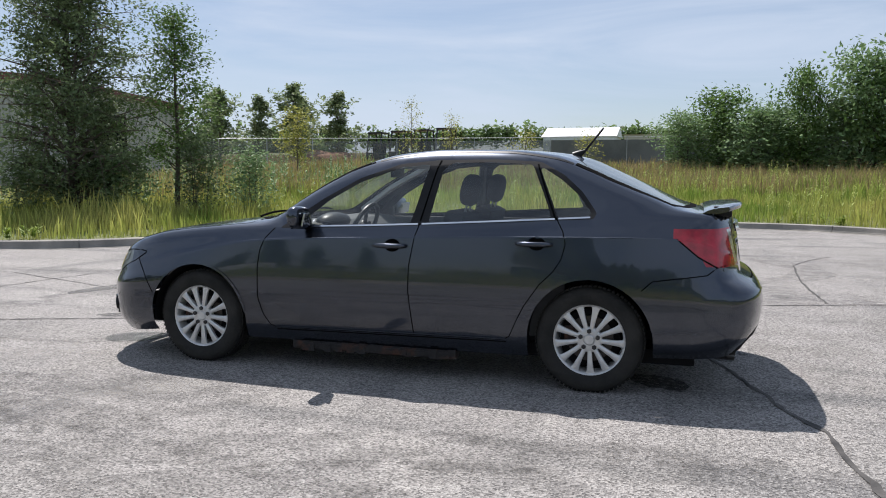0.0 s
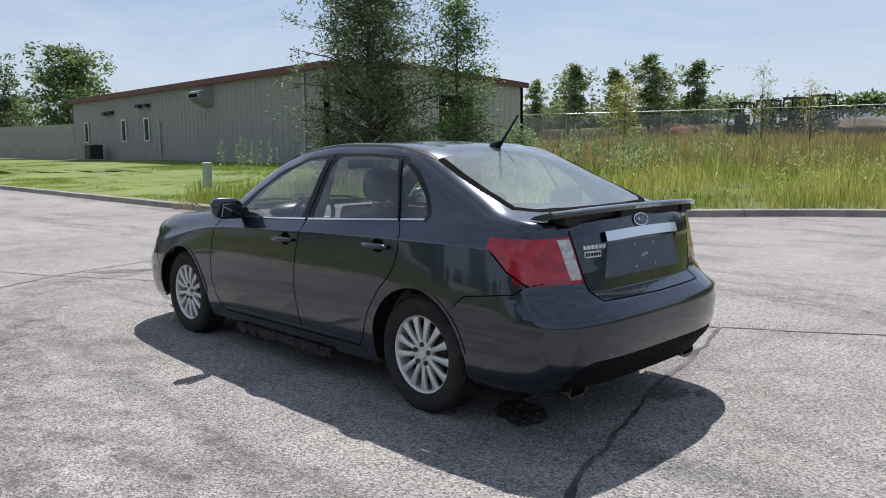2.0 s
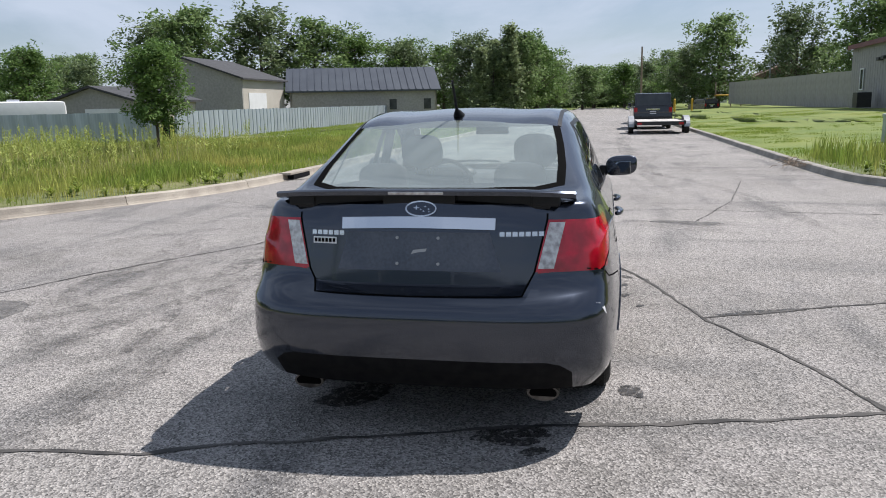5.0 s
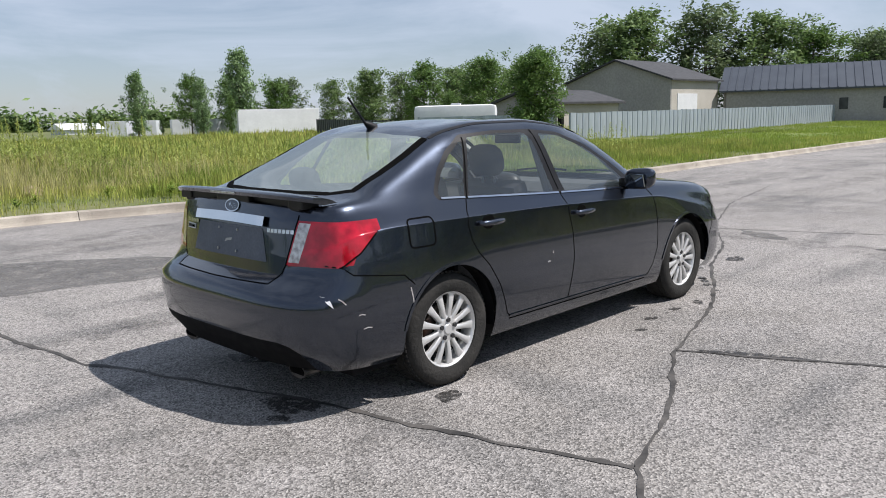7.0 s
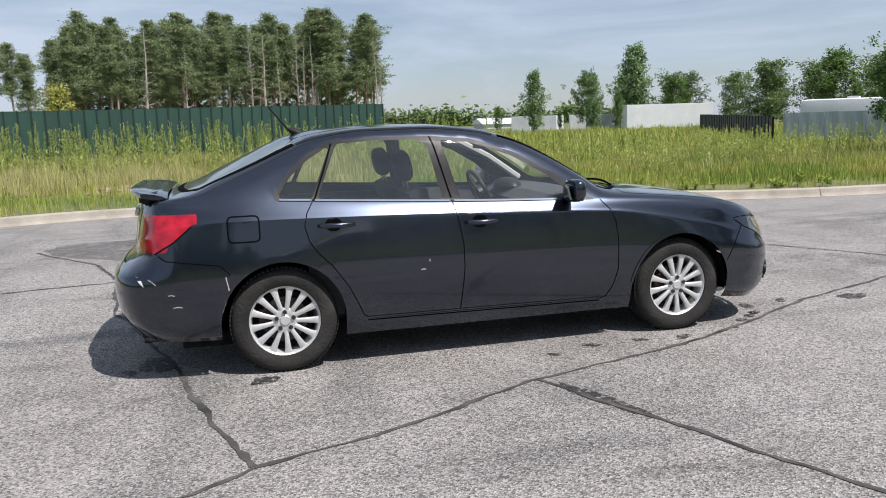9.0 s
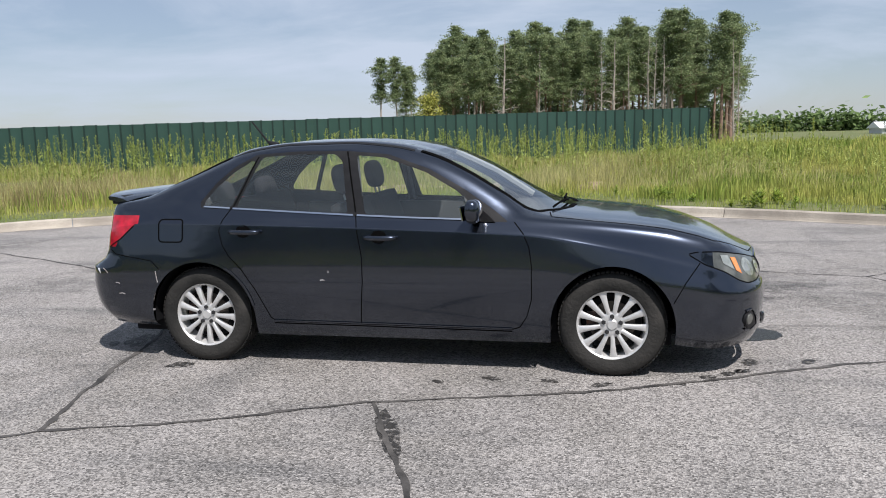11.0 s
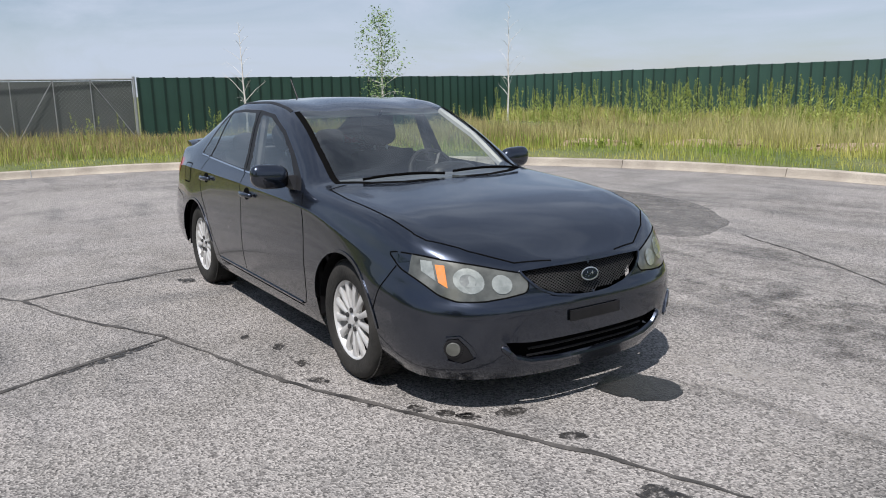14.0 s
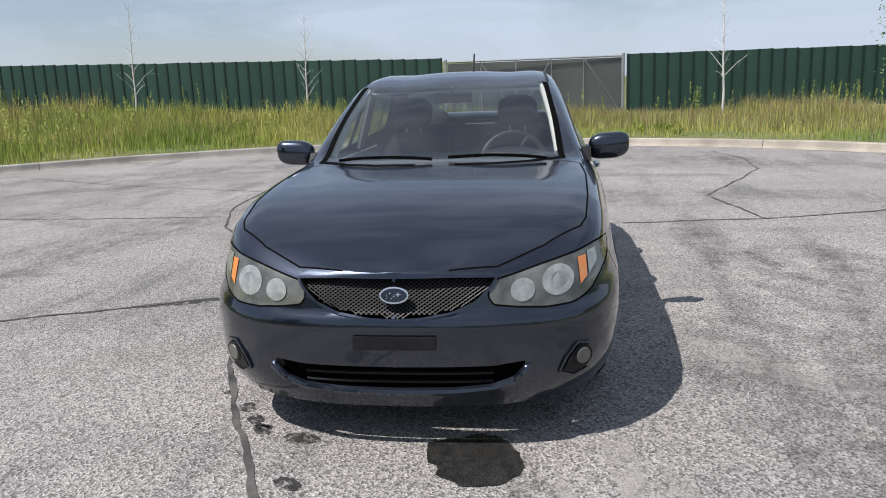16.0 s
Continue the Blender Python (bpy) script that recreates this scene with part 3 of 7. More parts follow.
XF, XR, LF, LR, NF, NR = -2.255, 2.29, 0.62, 0.36, 2.85, 3.3


def stations():
    """(s, taper) from the nose to the tail; the taper rounds the plan at both ends."""
    out = []
    ts = [0.0, .07, .15, .24, .34, .45, .56, .66, .75, .83, .89, .94, .97, .99]
    for t in ts:
        out.append((XF + LF - LF * (1 - t ** NF) ** (1 / NF), t))
    for s in np.arange(XF + LF, XR - LR + 0.001, 0.05):
        out.append((float(s), 1.0))
    for t in ts[::-1]:
        out.append((XR - LR + LR * (1 - t ** NR) ** (1 / NR), t))
    return out


def body_x(s, z):
    """Tail and nose lean: the boot lid stands back from the bumper, the grille from the chin."""
    if s > 1.85:
        w = min(1, (s - 1.85) / 0.42)
        w = w * w * (3 - 2 * w)
        g = np.interp(z, [.2, .30, .36, .45, .52, .60, .640, .658, .672, .70, .95, 1.04, 1.1], [-.13, -.075, -.03, -.006, 0, -.004, -.014, -.04, -.105, -.13, -.165, -.19, -.20])
        return s + w * float(g)
    if s < -1.75:
        w = min(1, (-1.75 - s) / 0.42)
        g = np.interp(z, [.15, .22, .30, .45, .505, .530, .550, .62, .72], [.05, .025, .006, 0, .003, .012, .028, .042, .066])
        return s + w * float(g)
    return s


def half_body():
    """The left half of the skin as a grid of quads."""
    sub = 5
    rows = []
    for s, t in stations():
        P = [(Y0(s), Z0(s)), (Y1(s), Z1(s)), (Y2(s), Z2(s)), (Y3(s) + .002, Z3(s) - CREASE(s)), (Y3(s) - CREASE(s) * .45, Z3(s) + CREASE(s) * .6), (Y4(s), Z4(s)), (Y5(s), Z5(s)), (Y5(s) * 0.5, Z6(s) - (Z6(s) - Z5(s)) * 0.25), (0.0, Z6(s))]
        ctrl = [(P[0][0] - .02, P[0][1] - .02), *P, (-P[7][0], P[7][1])]
        line = []
        for i in range(1, len(ctrl) - 2):
            p0, p1, p2, p3 = (np.array(c) for c in ctrl[i - 1:i + 3])
            d = [max(np.linalg.norm(b - a), 1e-4) ** 0.5 for a, b in ((p0, p1), (p1, p2), (p2, p3))]
            m1 = (p2 - p0) / (d[0] + d[1]) * d[1]
            m2 = (p3 - p1) / (d[1] + d[2]) * d[1]
            for k in range(sub):
                u = k / sub
                line.append(p1 * (1 + 2 * u) * (1 - u) ** 2 + m1 * u * (1 - u) ** 2 + p2 * u * u * (3 - 2 * u) + m2 * u * u * (u - 1))
        line.append(np.array(P[-1]))
        row = []
        for y, z in line:
            row.append((body_x(s, z), -max(y, 0) * t, z))
        rows.append(row)
    bm = bmesh.new()
    grid = [[bm.verts.new(p) for p in row] for row in rows]
    for a, b in zip(grid, grid[1:]):
        for j in range(len(a) - 1):
            bm.faces.new((a[j], a[j + 1], b[j + 1], b[j]))
    bmesh.ops.remove_doubles(bm, verts=bm.verts, dist=0.0004)
    return bm


AX = {"side": (0, 2, 1), "top": (0, 1, 2), "front": (1, 2, 0)}


def inside(poly, a, b):
    hit, n = False, len(poly)
    for i in range(n):
        (x1, y1), (x2, y2) = poly[i], poly[(i + 1) % n]
        if (y1 > b) != (y2 > b) and a < (x2 - x1) * (b - y1) / (y2 - y1) + x1:
            hit = not hit
    return hit


def cut(bm, layer, poly, view, allow, code, over=(0,)):
    """Cuts an outline, seen from the side, top or front, into the skin, and marks the faces inside with a code."""
    i, j, k = AX[view]
    n = len(poly)
    for e in range(n):
        (a1, b1), (a2, b2) = poly[e], poly[(e + 1) % n]
        lo_a, hi_a, lo_b, hi_b = min(a1, a2) - .03, max(a1, a2) + .03, min(b1, b2) - .03, max(b1, b2) + .03
        faces = []
        for f in bm.faces:
            if f[layer] not in over or not allow(f):
                continue
            ca = [v.co[i] for v in f.verts]
            cb = [v.co[j] for v in f.verts]
            if max(ca) >= lo_a and min(ca) <= hi_a and max(cb) >= lo_b and min(cb) <= hi_b:
                faces.append(f)
        if not faces:
            continue
        geom = list({*faces, *[x for f in faces for x in f.edges], *[x for f in faces for x in f.verts]})
        co, no = [0, 0, 0], [0, 0, 0]
        co[i], co[j] = a1, b1
        no[i], no[j] = b2 - b1, -(a2 - a1)
        bmesh.ops.bisect_plane(bm, geom=geom, dist=1e-5, plane_co=co, plane_no=no)
    for f in bm.faces:
        if f[layer] in over and allow(f):
            c = f.calc_center_median()
            if inside(poly, c[i], c[j]):
                f[layer] = code


def arc_poly(cx, cz, r, a0=0, a1=360, n=32, drop=None):
    pts = [(cx + r * math.cos(math.radians(a0 + (a1 - a0) * k / n)), cz + r * math.sin(math.radians(a0 + (a1 - a0) * k / n))) for k in range(n + 1)]
    return pts if drop is None else [(pts[0][0], drop), *pts, (pts[-1][0], drop)]


def round_poly(pts, r=0.03, n=3):
    """Rounds the corners of an outline."""
    out = []
    m = len(pts)
    for i in range(m):
        p, a, b = Vector(pts[i]), Vector(pts[i - 1]), Vector(pts[(i + 1) % m])
        da, db = (a - p), (b - p)
        q = min(r, da.length * 0.4, db.length * 0.4)
        s, e = p + da.normalized() * q, p + db.normalized() * q
        for k in range(n + 1):
            t = k / n
            out.append(tuple(s * (1 - t) ** 2 + p * 2 * t * (1 - t) + e * t * t))
    return out


WIN_F = round_poly([(-.545, .945), (.20, .972), (.285, 1.335), (.10, 1.318), (-.17, 1.225), (-.37, 1.112), (-.53, .985)], .02)
WIN_R = round_poly([(.315, .978), (1.075, 1.018), (1.01, 1.17), (.935, 1.333), (.68, 1.347), (.43, 1.345), (.375, 1.30)], .025)
WIN_Q = round_poly([(1.11, 1.022), (1.295, 1.03), (1.30, 1.055), (1.225, 1.15), (1.12, 1.24), (1.005, 1.31), (.985, 1.305)], .012)
FRAME = round_poly([(-.70, .925), (-.55, .927), (.25, .96), (1.10, 1.005), (1.32, 1.015), (1.335, 1.05), (1.245, 1.17), (1.13, 1.27), (.98, 1.35), (.70, 1.366), (.35, 1.364), (.08, 1.338), (-.19, 1.245), (-.41, 1.125), (-.60, 1.0)], .02)
DOOR_F = [(-.735, .925), (-.79, .86), (-.825, .78), (-.84, .67), (-.84, .47), (-.81, .36), (-.765, .29), (-.72, .275), (.235, .283), (.225, .39), (.208, .56), (.21, .71), (.245, .90), (.26, .97), (.27, .99), (-.5, .95)]
DOOR_R = [(.26, .97), (.245, .90), (.21, .71), (.208, .56), (.225, .39), (.235, .283), (.80, .288), (.84, .31), (.88, .40), (.93, .50), (1.02, .63), (1.10, .71), (1.145, .78), (1.168, .87), (1.15, .94), (1.10, 1.02), (.6, 1.0)]
TAIL = [(1.785, .912), (1.83, .925), (2.05, .965), (2.30, .968), (2.30, .762), (2.005, .755), (1.90, .815)]
TAIL_BACK = [(-.80, .968), (-.548, .975), (-.498, .758), (-.80, .762)]
CLEAR_BACK = [(-.622, .962), (-.558, .964), (-.512, .772), (-.578, .772)]
LID_BACK = [(-.548, 1.2), (-.548, .975), (-.498, .758), (-.452, .668), (.01, .664), (.01, 1.2)]
VALANCE = [(-.66, .0), (-.66, .345), (-.61, .385), (-.55, .400), (-.2, .402), (.01, .402), (.01, .0)]
LAMP = round_poly([(-.80, .752), (-.745, .748), (-.668, .728), (-.55, .703), (-.44, .675), (-.352, .655), (-.345, .600), (-.365, .572), (-.45, .560), (-.56, .550), (-.66, .552), (-.72, .580), (-.765, .635), (-.80, .68)], .02)
WIND_T = [(-1.07, .01), (-1.068, -.1), (-1.045, -.3), (-.985, -.48), (-.875, -.640), (-.56, -.607), (-.36, -.578), (-.12, -.548), (-.155, -.45), (-.185, -.25), (-.20, .01)]
REAR_T = [(1.215, .01), (1.21, -.3), (1.185, -.53), (1.36, -.56), (1.58, -.582), (1.755, -.585), (1.83, -.48), (1.865, -.25), (1.875, .01)]
HOOD_T = [(-2.185, .01), (-2.175, -.2), (-2.13, -.38), (-2.02, -.55), (-1.885, -.690), (-1.82, -.715), (-1.6, -.732), (-1.2, -.742), (-.95, -.725), (-.935, -.62), (-1.035, -.45), (-1.095, -.25), (-1.115, .01)]
GRILLE = round_poly([(.01, .676), (-.20, .676), (-.378, .668), (-.36, .64), (-.303, .585), (-.214, .545), (-.10, .528), (.01, .523)], .015)
INTAKE = round_poly([(.01, .345), (-.36, .348), (-.485, .362), (-.44, .30), (-.40, .268), (-.30, .247), (.01, .238)], .015)
HUB_X, HUB_Z, ARCH_R = 1.31, .312, .362


def build_car():
    car = empty("car", None, "dark grey four-door sedan with a boot spoiler and scuffed paint", "car")
    bm = half_body()
    lay = bm.faces.layers.int.new("code")
    side = lambda f: abs(f.normal.y) > 0.25
    up = lambda f: f.normal.z > 0.15 or f.normal.z < -0.15
    bm.normal_update()
    for f in bm.faces:
        if f.normal.y > 0.001 and f.calc_center_median().y < -0.001:
            f.normal_flip()
    bmesh.ops.recalc_face_normals(bm, faces=bm.faces)
    low = lambda f: f.calc_center_median().z < 1.0
    anyf = lambda f: True
    rear = lambda f: f.calc_center_median().x > 1.75
    nose = lambda f: f.calc_center_median().x < -1.70
    sidef = lambda f: abs(f.calc_center_median().y) > 0.5 and f.calc_center_median().x < 2.1
    for x in (-HUB_X, HUB_X):
        cut(bm, lay, arc_poly(x, HUB_Z, ARCH_R, 0, 180, 28, 0.0), "side", lambda f: low(f) and abs(f.calc_center_median().y) > 0.4, 99)
    cut(bm, lay, FRAME, "side", lambda f: f.calc_center_median().z > 0.9 and abs(f.calc_center_median().y) > 0.5, 1)
    for c, w in ((2, WIN_F), (3, WIN_R), (4, WIN_Q)):
        cut(bm, lay, w, "side", lambda f: f.calc_center_median().z > 0.9 and abs(f.calc_center_median().y) > 0.5, c, (1,))
    roofy = lambda f: f.calc_center_median().z > 0.93
    cut(bm, lay, WIND_T, "top", roofy, 5)
    cut(bm, lay, REAR_T, "top", roofy, 6)
    cut(bm, lay, DOOR_F, "side", sidef, 7)
    cut(bm, lay, DOOR_R, "side", sidef, 8)
    cut(bm, lay, LAMP, "front", lambda f: f.calc_center_median().x < -1.86, 12)
    cut(bm, lay, GRILLE, "front", nose, 14)
    cut(bm, lay, INTAKE, "front", nose, 15)
    cut(bm, lay, HOOD_T, "top", lambda f: f.calc_center_median().z > 0.6 and f.normal.z > .3, 9)
    cut(bm, lay, TAIL, "side", lambda f: rear(f) and f.calc_center_median().y < -.55, 13)
    cut(bm, lay, TAIL_BACK, "front", rear, 13, (0, 13))
    cut(bm, lay, CLEAR_BACK, "front", rear, 16, (13,))
    cut(bm, lay, VALANCE, "front", rear, 18)
    cut(bm, lay, LID_BACK, "front", lambda f: f.calc_center_median().x > 1.90, 10)
    cut(bm, lay, [(1.50, .10), (1.50, .56), (1.63, .665), (1.95, .715), (2.02, .765), (2.5, .76), (2.5, .1)], "side", anyf, 11)
    cut(bm, lay, [(-2.5, .10), (-1.60, .10), (-1.60, .53), (-1.80, .70), (-1.9, .72), (-2.5, .62)], "side", nose, 17)
    bmesh.ops.delete(bm, geom=[f for f in bm.faces if f[lay] == 99], context="FACES")

    names = {0: ("body_shell", M_PAINT), 1: ("window_frame", M_TRIM), 2: ("front_side_window", M_GLASS_SIDE), 3: ("rear_side_window", M_GLASS_SIDE), 4: ("quarter_window", M_GLASS_SIDE),
             5: ("windscreen", M_GLASS), 6: ("rear_window", M_GLASS_REAR), 7: ("front_door", M_PAINT), 8: ("rear_door", M_PAINT), 9: ("bonnet", M_PAINT), 10: ("boot_lid", M_PAINT),
             11: ("rear_bumper", M_PAINT), 12: ("headlight", M_HAZE), 13: ("tail_light", M_RED), 14: ("grille_recess", M_GAP), 15: ("intake_recess", M_GAP), 16: ("clear_lens", M_CLEAR), 17: ("front_bumper", M_PAINT), 18: ("rear_valance", M_VALANCE)}
    per_side = {1, 2, 3, 4, 7, 8, 12, 13, 16}
    made = {}
    for code in (0, 1, 2, 3, 4, 5, 6, 7, 8, 9, 10, 11, 17, 18, 12, 13, 14, 15, 16):
        name, material = names[code]
        for sgn in ((1, -1) if code in per_side else (0,)):
            b2 = bmesh.new()
            for k in ((1, -1) if sgn == 0 else (sgn,)):
                vm = {}
                for f in bm.faces:
                    if f[lay] != code:
                        continue
                    vs = []
                    for v in f.verts:
                        if v not in vm:
                            vm[v] = b2.verts.new((v.co.x, v.co.y * k, v.co.z))
                        vs.append(vm[v])
                    try:
                        nf = b2.faces.new(vs if k == 1 else vs[::-1])
                        nf.smooth = True
                    except ValueError:
                        pass
            if sgn == 0:
                bmesh.ops.remove_doubles(b2, verts=[v for v in b2.verts if abs(v.co.y) < 1e-4], dist=2e-4)
            if code in (14, 15):
                for v in b2.verts:
                    v.co.x += 0.045
            parent = made[(13, sgn)] if code == 16 else car
            ob = part(name, b2, material, parent, "clear reversing lamp lens" if code == 16 else "")
            ob.data.set_sharp_from_angle(angle=radians(50))
            if code in (2, 3, 4, 5, 6):
                ob.visible_shadow = False
            made[(code, sgn)] = ob
    from_half = bm
    return car, from_half, made


car, half_bm, car_parts = build_car()
from mathutils.bvhtree import BVHTree
SKIN = BVHTree.FromBMesh(half_bm)


def on_skin(a, b, view, sgn=-1):
    """The point of the skin seen at (a, b) from the side, the top, the front or the back, with its normal."""
    if view == "side":
        o, d = Vector((a, -3, b)), Vector((0, 1, 0))
    elif view == "top":
        o, d = Vector((a, -abs(b), 4)), Vector((0, 0, -1))
    elif view == "front":
        o, d = Vector((-5, -abs(a), b)), Vector((1, 0, 0))
    else:
        o, d = Vector((5, -abs(a), b)), Vector((-1, 0, 0))
    p, n, _, _ = SKIN.ray_cast(o, d)
    if p is None:
        p, n, _, _ = SKIN.find_nearest(o + d * (2.2 if view == "side" else 2.9))
    if n.dot(d) > 0:
        n = -n
    flip = (view == "side" and sgn > 0) or (view == "top" and b > 0) or (view in ("front", "back") and a > 0)
    if flip:
        p, n = Vector((p.x, -p.y, p.z)), Vector((n.x, -n.y, n.z))
    return p.copy(), n.copy()


def ribbon(name, line, view, width, material, parent, sgn=-1, lift=0.0012, closed=False, step=0.02, label="", thick=0.0):
    """A strip laid on the skin along a line."""
    pts = []
    line = list(line) + ([line[0]] if closed else [])
    for (a1, b1), (a2, b2) in zip(line, line[1:]):
        k = max(1, int(math.hypot(a2 - a1, b2 - b1) / step))
        pts += [(a1 + (a2 - a1) * i / k, b1 + (b2 - b1) * i / k) for i in range(k)]
    pts.append(line[-1])
    raw = [on_skin(a, b, view, sgn) for a, b in pts]
    hits = []
    for i in range(len(raw)):
        n = Vector((0, 0, 0))
        for k in range(max(0, i - 3), min(len(raw), i + 4)):
            n += raw[k][1]
        hits.append((raw[i][0], n.normalized()))
    bm = bmesh.new()
    prev = None
    for i, (p, n) in enumerate(hits):
        d = (hits[min(i + 1, len(hits) - 1)][0] - hits[max(i - 1, 0)][0])
        if d.length < 1e-6:
            continue
        w = n.cross(d.normalized()).normalized() * (width / 2)
        q = p + n * (lift + thick)
        vs = [bm.verts.new(q - w), bm.verts.new(q + w)]
        if thick:
            vs = [bm.verts.new(p - w + n * 0.0005), *vs, bm.verts.new(p + w + n * 0.0005)]
        if prev and (q - prev[1]).length < 0.15:
            for u in range(len(vs) - 1):
                bm.faces.new((prev[0][u], prev[0][u + 1], vs[u + 1], vs[u]))
        prev = (vs, q)
    return part(name, bm, material, parent, label)


def patch(name, poly, view, material, parent, sgn=-1, lift=0.002, label="", grid=0.03, depth=0.0):
    """A plate laid on the skin inside an outline."""
    bm = bmesh.new()
    vs = [bm.verts.new((a, b, 0)) for a, b in poly]
    bm.faces.new(vs)
    xs, ys = [p[0] for p in poly], [p[1] for p in poly]
    for i, (lo, hi) in enumerate(((min(xs), max(xs)), (min(ys), max(ys)))):
        for c in np.arange(lo + grid, hi, grid):
            co, no = [0, 0, 0], [0, 0, 0]
            co[i], no[i] = float(c), 1
            bmesh.ops.bisect_plane(bm, geom=[*bm.verts, *bm.edges, *bm.faces], dist=1e-6, plane_co=co, plane_no=no)
    for v in bm.verts:
        p, n = on_skin(v.co.x, v.co.y, view, sgn)
        v.co = p + n * lift
    if depth:
        r = bmesh.ops.extrude_face_region(bm, geom=bm.faces[:])
        for v in r["geom"]:
            if isinstance(v, bmesh.types.BMVert):
                p, n, _, _ = SKIN.find_nearest(Vector((v.co.x, -abs(v.co.y), v.co.z)))
                v.co += Vector((n.x, n.y * (1 if v.co.y < 0 else -1), n.z)) * depth
    return part(name, bm, material, parent, label)


def wheel(car, x, sgn):
    """One wheel: tyre, rim with spokes, hub cap, five nuts, brake disc."""
    w = empty("wheel", pose(x, sgn * 0.72, HUB_Z, 0, 0, 0 if sgn < 0 else 180))
    w.parent = car
    R, W = 0.314, 0.205
    # tyre, turned round the axle (local y; outside is -y)
    prof = [(.205, -.075), (.213, -.096), (.235, -.104), (.268, -.106), (.292, -.098), (.306, -.083), (.312, -.062), (.3135, -.03), (.3135, .03), (.312, .062), (.306, .083), (.292, .098), (.25, .104), (.205, .085)]
    bm = bmesh.new()
    n = 60
    rings = [[bm.verts.new((r * math.cos(2 * math.pi * k / n), y, r * math.sin(2 * math.pi * k / n))) for r, y in prof] for k in range(n)]
    for k in range(n):
        for j in range(len(prof) - 1):
            bm.faces.new((rings[k][j], rings[k][j + 1], rings[(k + 1) % n][j + 1], rings[(k + 1) % n][j]))
    tyre = part("tyre", bm, M_TYRE, w, smooth=True)
    bm = bmesh.new()
    for k in range(72):
        a = 2 * math.pi * k / 72
        for yy in (-.06, -.02, .02, .06):
            m = pose(0, 0, 0, 0, math.degrees(-a), 0) @ pose(.3125, yy, 0, 0, 0, 12 if yy < 0 else -12)
            add_box(bm, -.004, .0035, -.017, .017, -.009, .009, 0, m)
    part("tread", bm, M_TYRE, tyre)
    # rim barrel and lip
    prof = [(.198, -.070), (.210, -.078), (.2125, -.084), (.208, -.089), (.200, -.084), (.194, -.070), (.188, -.02), (.186, .08)]
    bm = bmesh.new()
    rings = [[bm.verts.new((r * math.cos(2 * math.pi * k / n), y, r * math.sin(2 * math.pi * k / n))) for r, y in prof] for k in range(n)]
    for k in range(n):
        for j in range(len(prof) - 1):
            bm.faces.new((rings[k][j], rings[k][j + 1], rings[(k + 1) % n][j + 1], rings[(k + 1) % n][j]))
    rim = part("rim", bm, M_ALLOY, w, smooth=True)
    SP = 13
    for k in range(SP):
        a = 360 * k / SP + 4
        bm = bmesh.new()
        secs = [(.055, .0125, -.078, .030), (.085, .0125, -.082, .028), (.125, .0140, -.085, .024), (.165, .0175, -.084, .020), (.188, .0215, -.082, .018), (.201, .0350, -.080, .014)]
        rr = []
        for r, hw, y, dp in secs:
            rr.append([bm.verts.new(c) for c in ((r, y + dp, -hw), (r, y + .005, -hw), (r, y, -hw * .55), (r, y, hw * .55), (r, y + .005, hw), (r, y + dp, hw))])
        for p, q in zip(rr, rr[1:]):
            for j in range(5):
                bm.faces.new((p[j], p[j + 1], q[j + 1], q[j]))
        bm.transform(pose(0, 0, 0, 0, a, 0))
        part("spoke", bm, M_ALLOY, rim, smooth=True)
    bm = bmesh.new()
    prof = [(.0, -.085), (.026, -.085), (.030, -.081), (.034, -.078), (.062, -.080), (.074, -.074), (.076, -.05)]
    m2 = 40
    rings = [[bm.verts.new((r * math.cos(2 * math.pi * k / m2), y, r * math.sin(2 * math.pi * k / m2))) for r, y in prof] for k in range(m2)]
    for k in range(m2):
        for j in range(len(prof) - 1):
            bm.faces.new((rings[k][j], rings[k][j + 1], rings[(k + 1) % m2][j + 1], rings[(k + 1) % m2][j]))
    bmesh.ops.remove_doubles(bm, verts=bm.verts, dist=1e-4)
    part("hub_cap", bm, M_ALLOY, rim, smooth=True)
    for k in range(5):
        a = radians(72 * k + 90)
        bm = tube([(.052 * math.cos(a), -.070, .052 * math.sin(a)), (.052 * math.cos(a), -.089, .052 * math.sin(a))], .0140, 6)
        part("wheel_nut", bm, M_BLACKMETAL, rim)
    part("brake_disc", tube([(0, -.035, 0), (0, -.012, 0)], .135, 32), M_DISC, w)
    part("brake_caliper", box(-.15, -.09, -.05, .02, -.05, .07, .01), M_RUST, w)
    # added near-black drum, so that the gaps between the spokes read as shade
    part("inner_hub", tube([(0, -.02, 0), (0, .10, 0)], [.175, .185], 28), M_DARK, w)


for wx in (-HUB_X, HUB_X):
    for ws in (-1, 1):
        wheel(car, wx, ws)


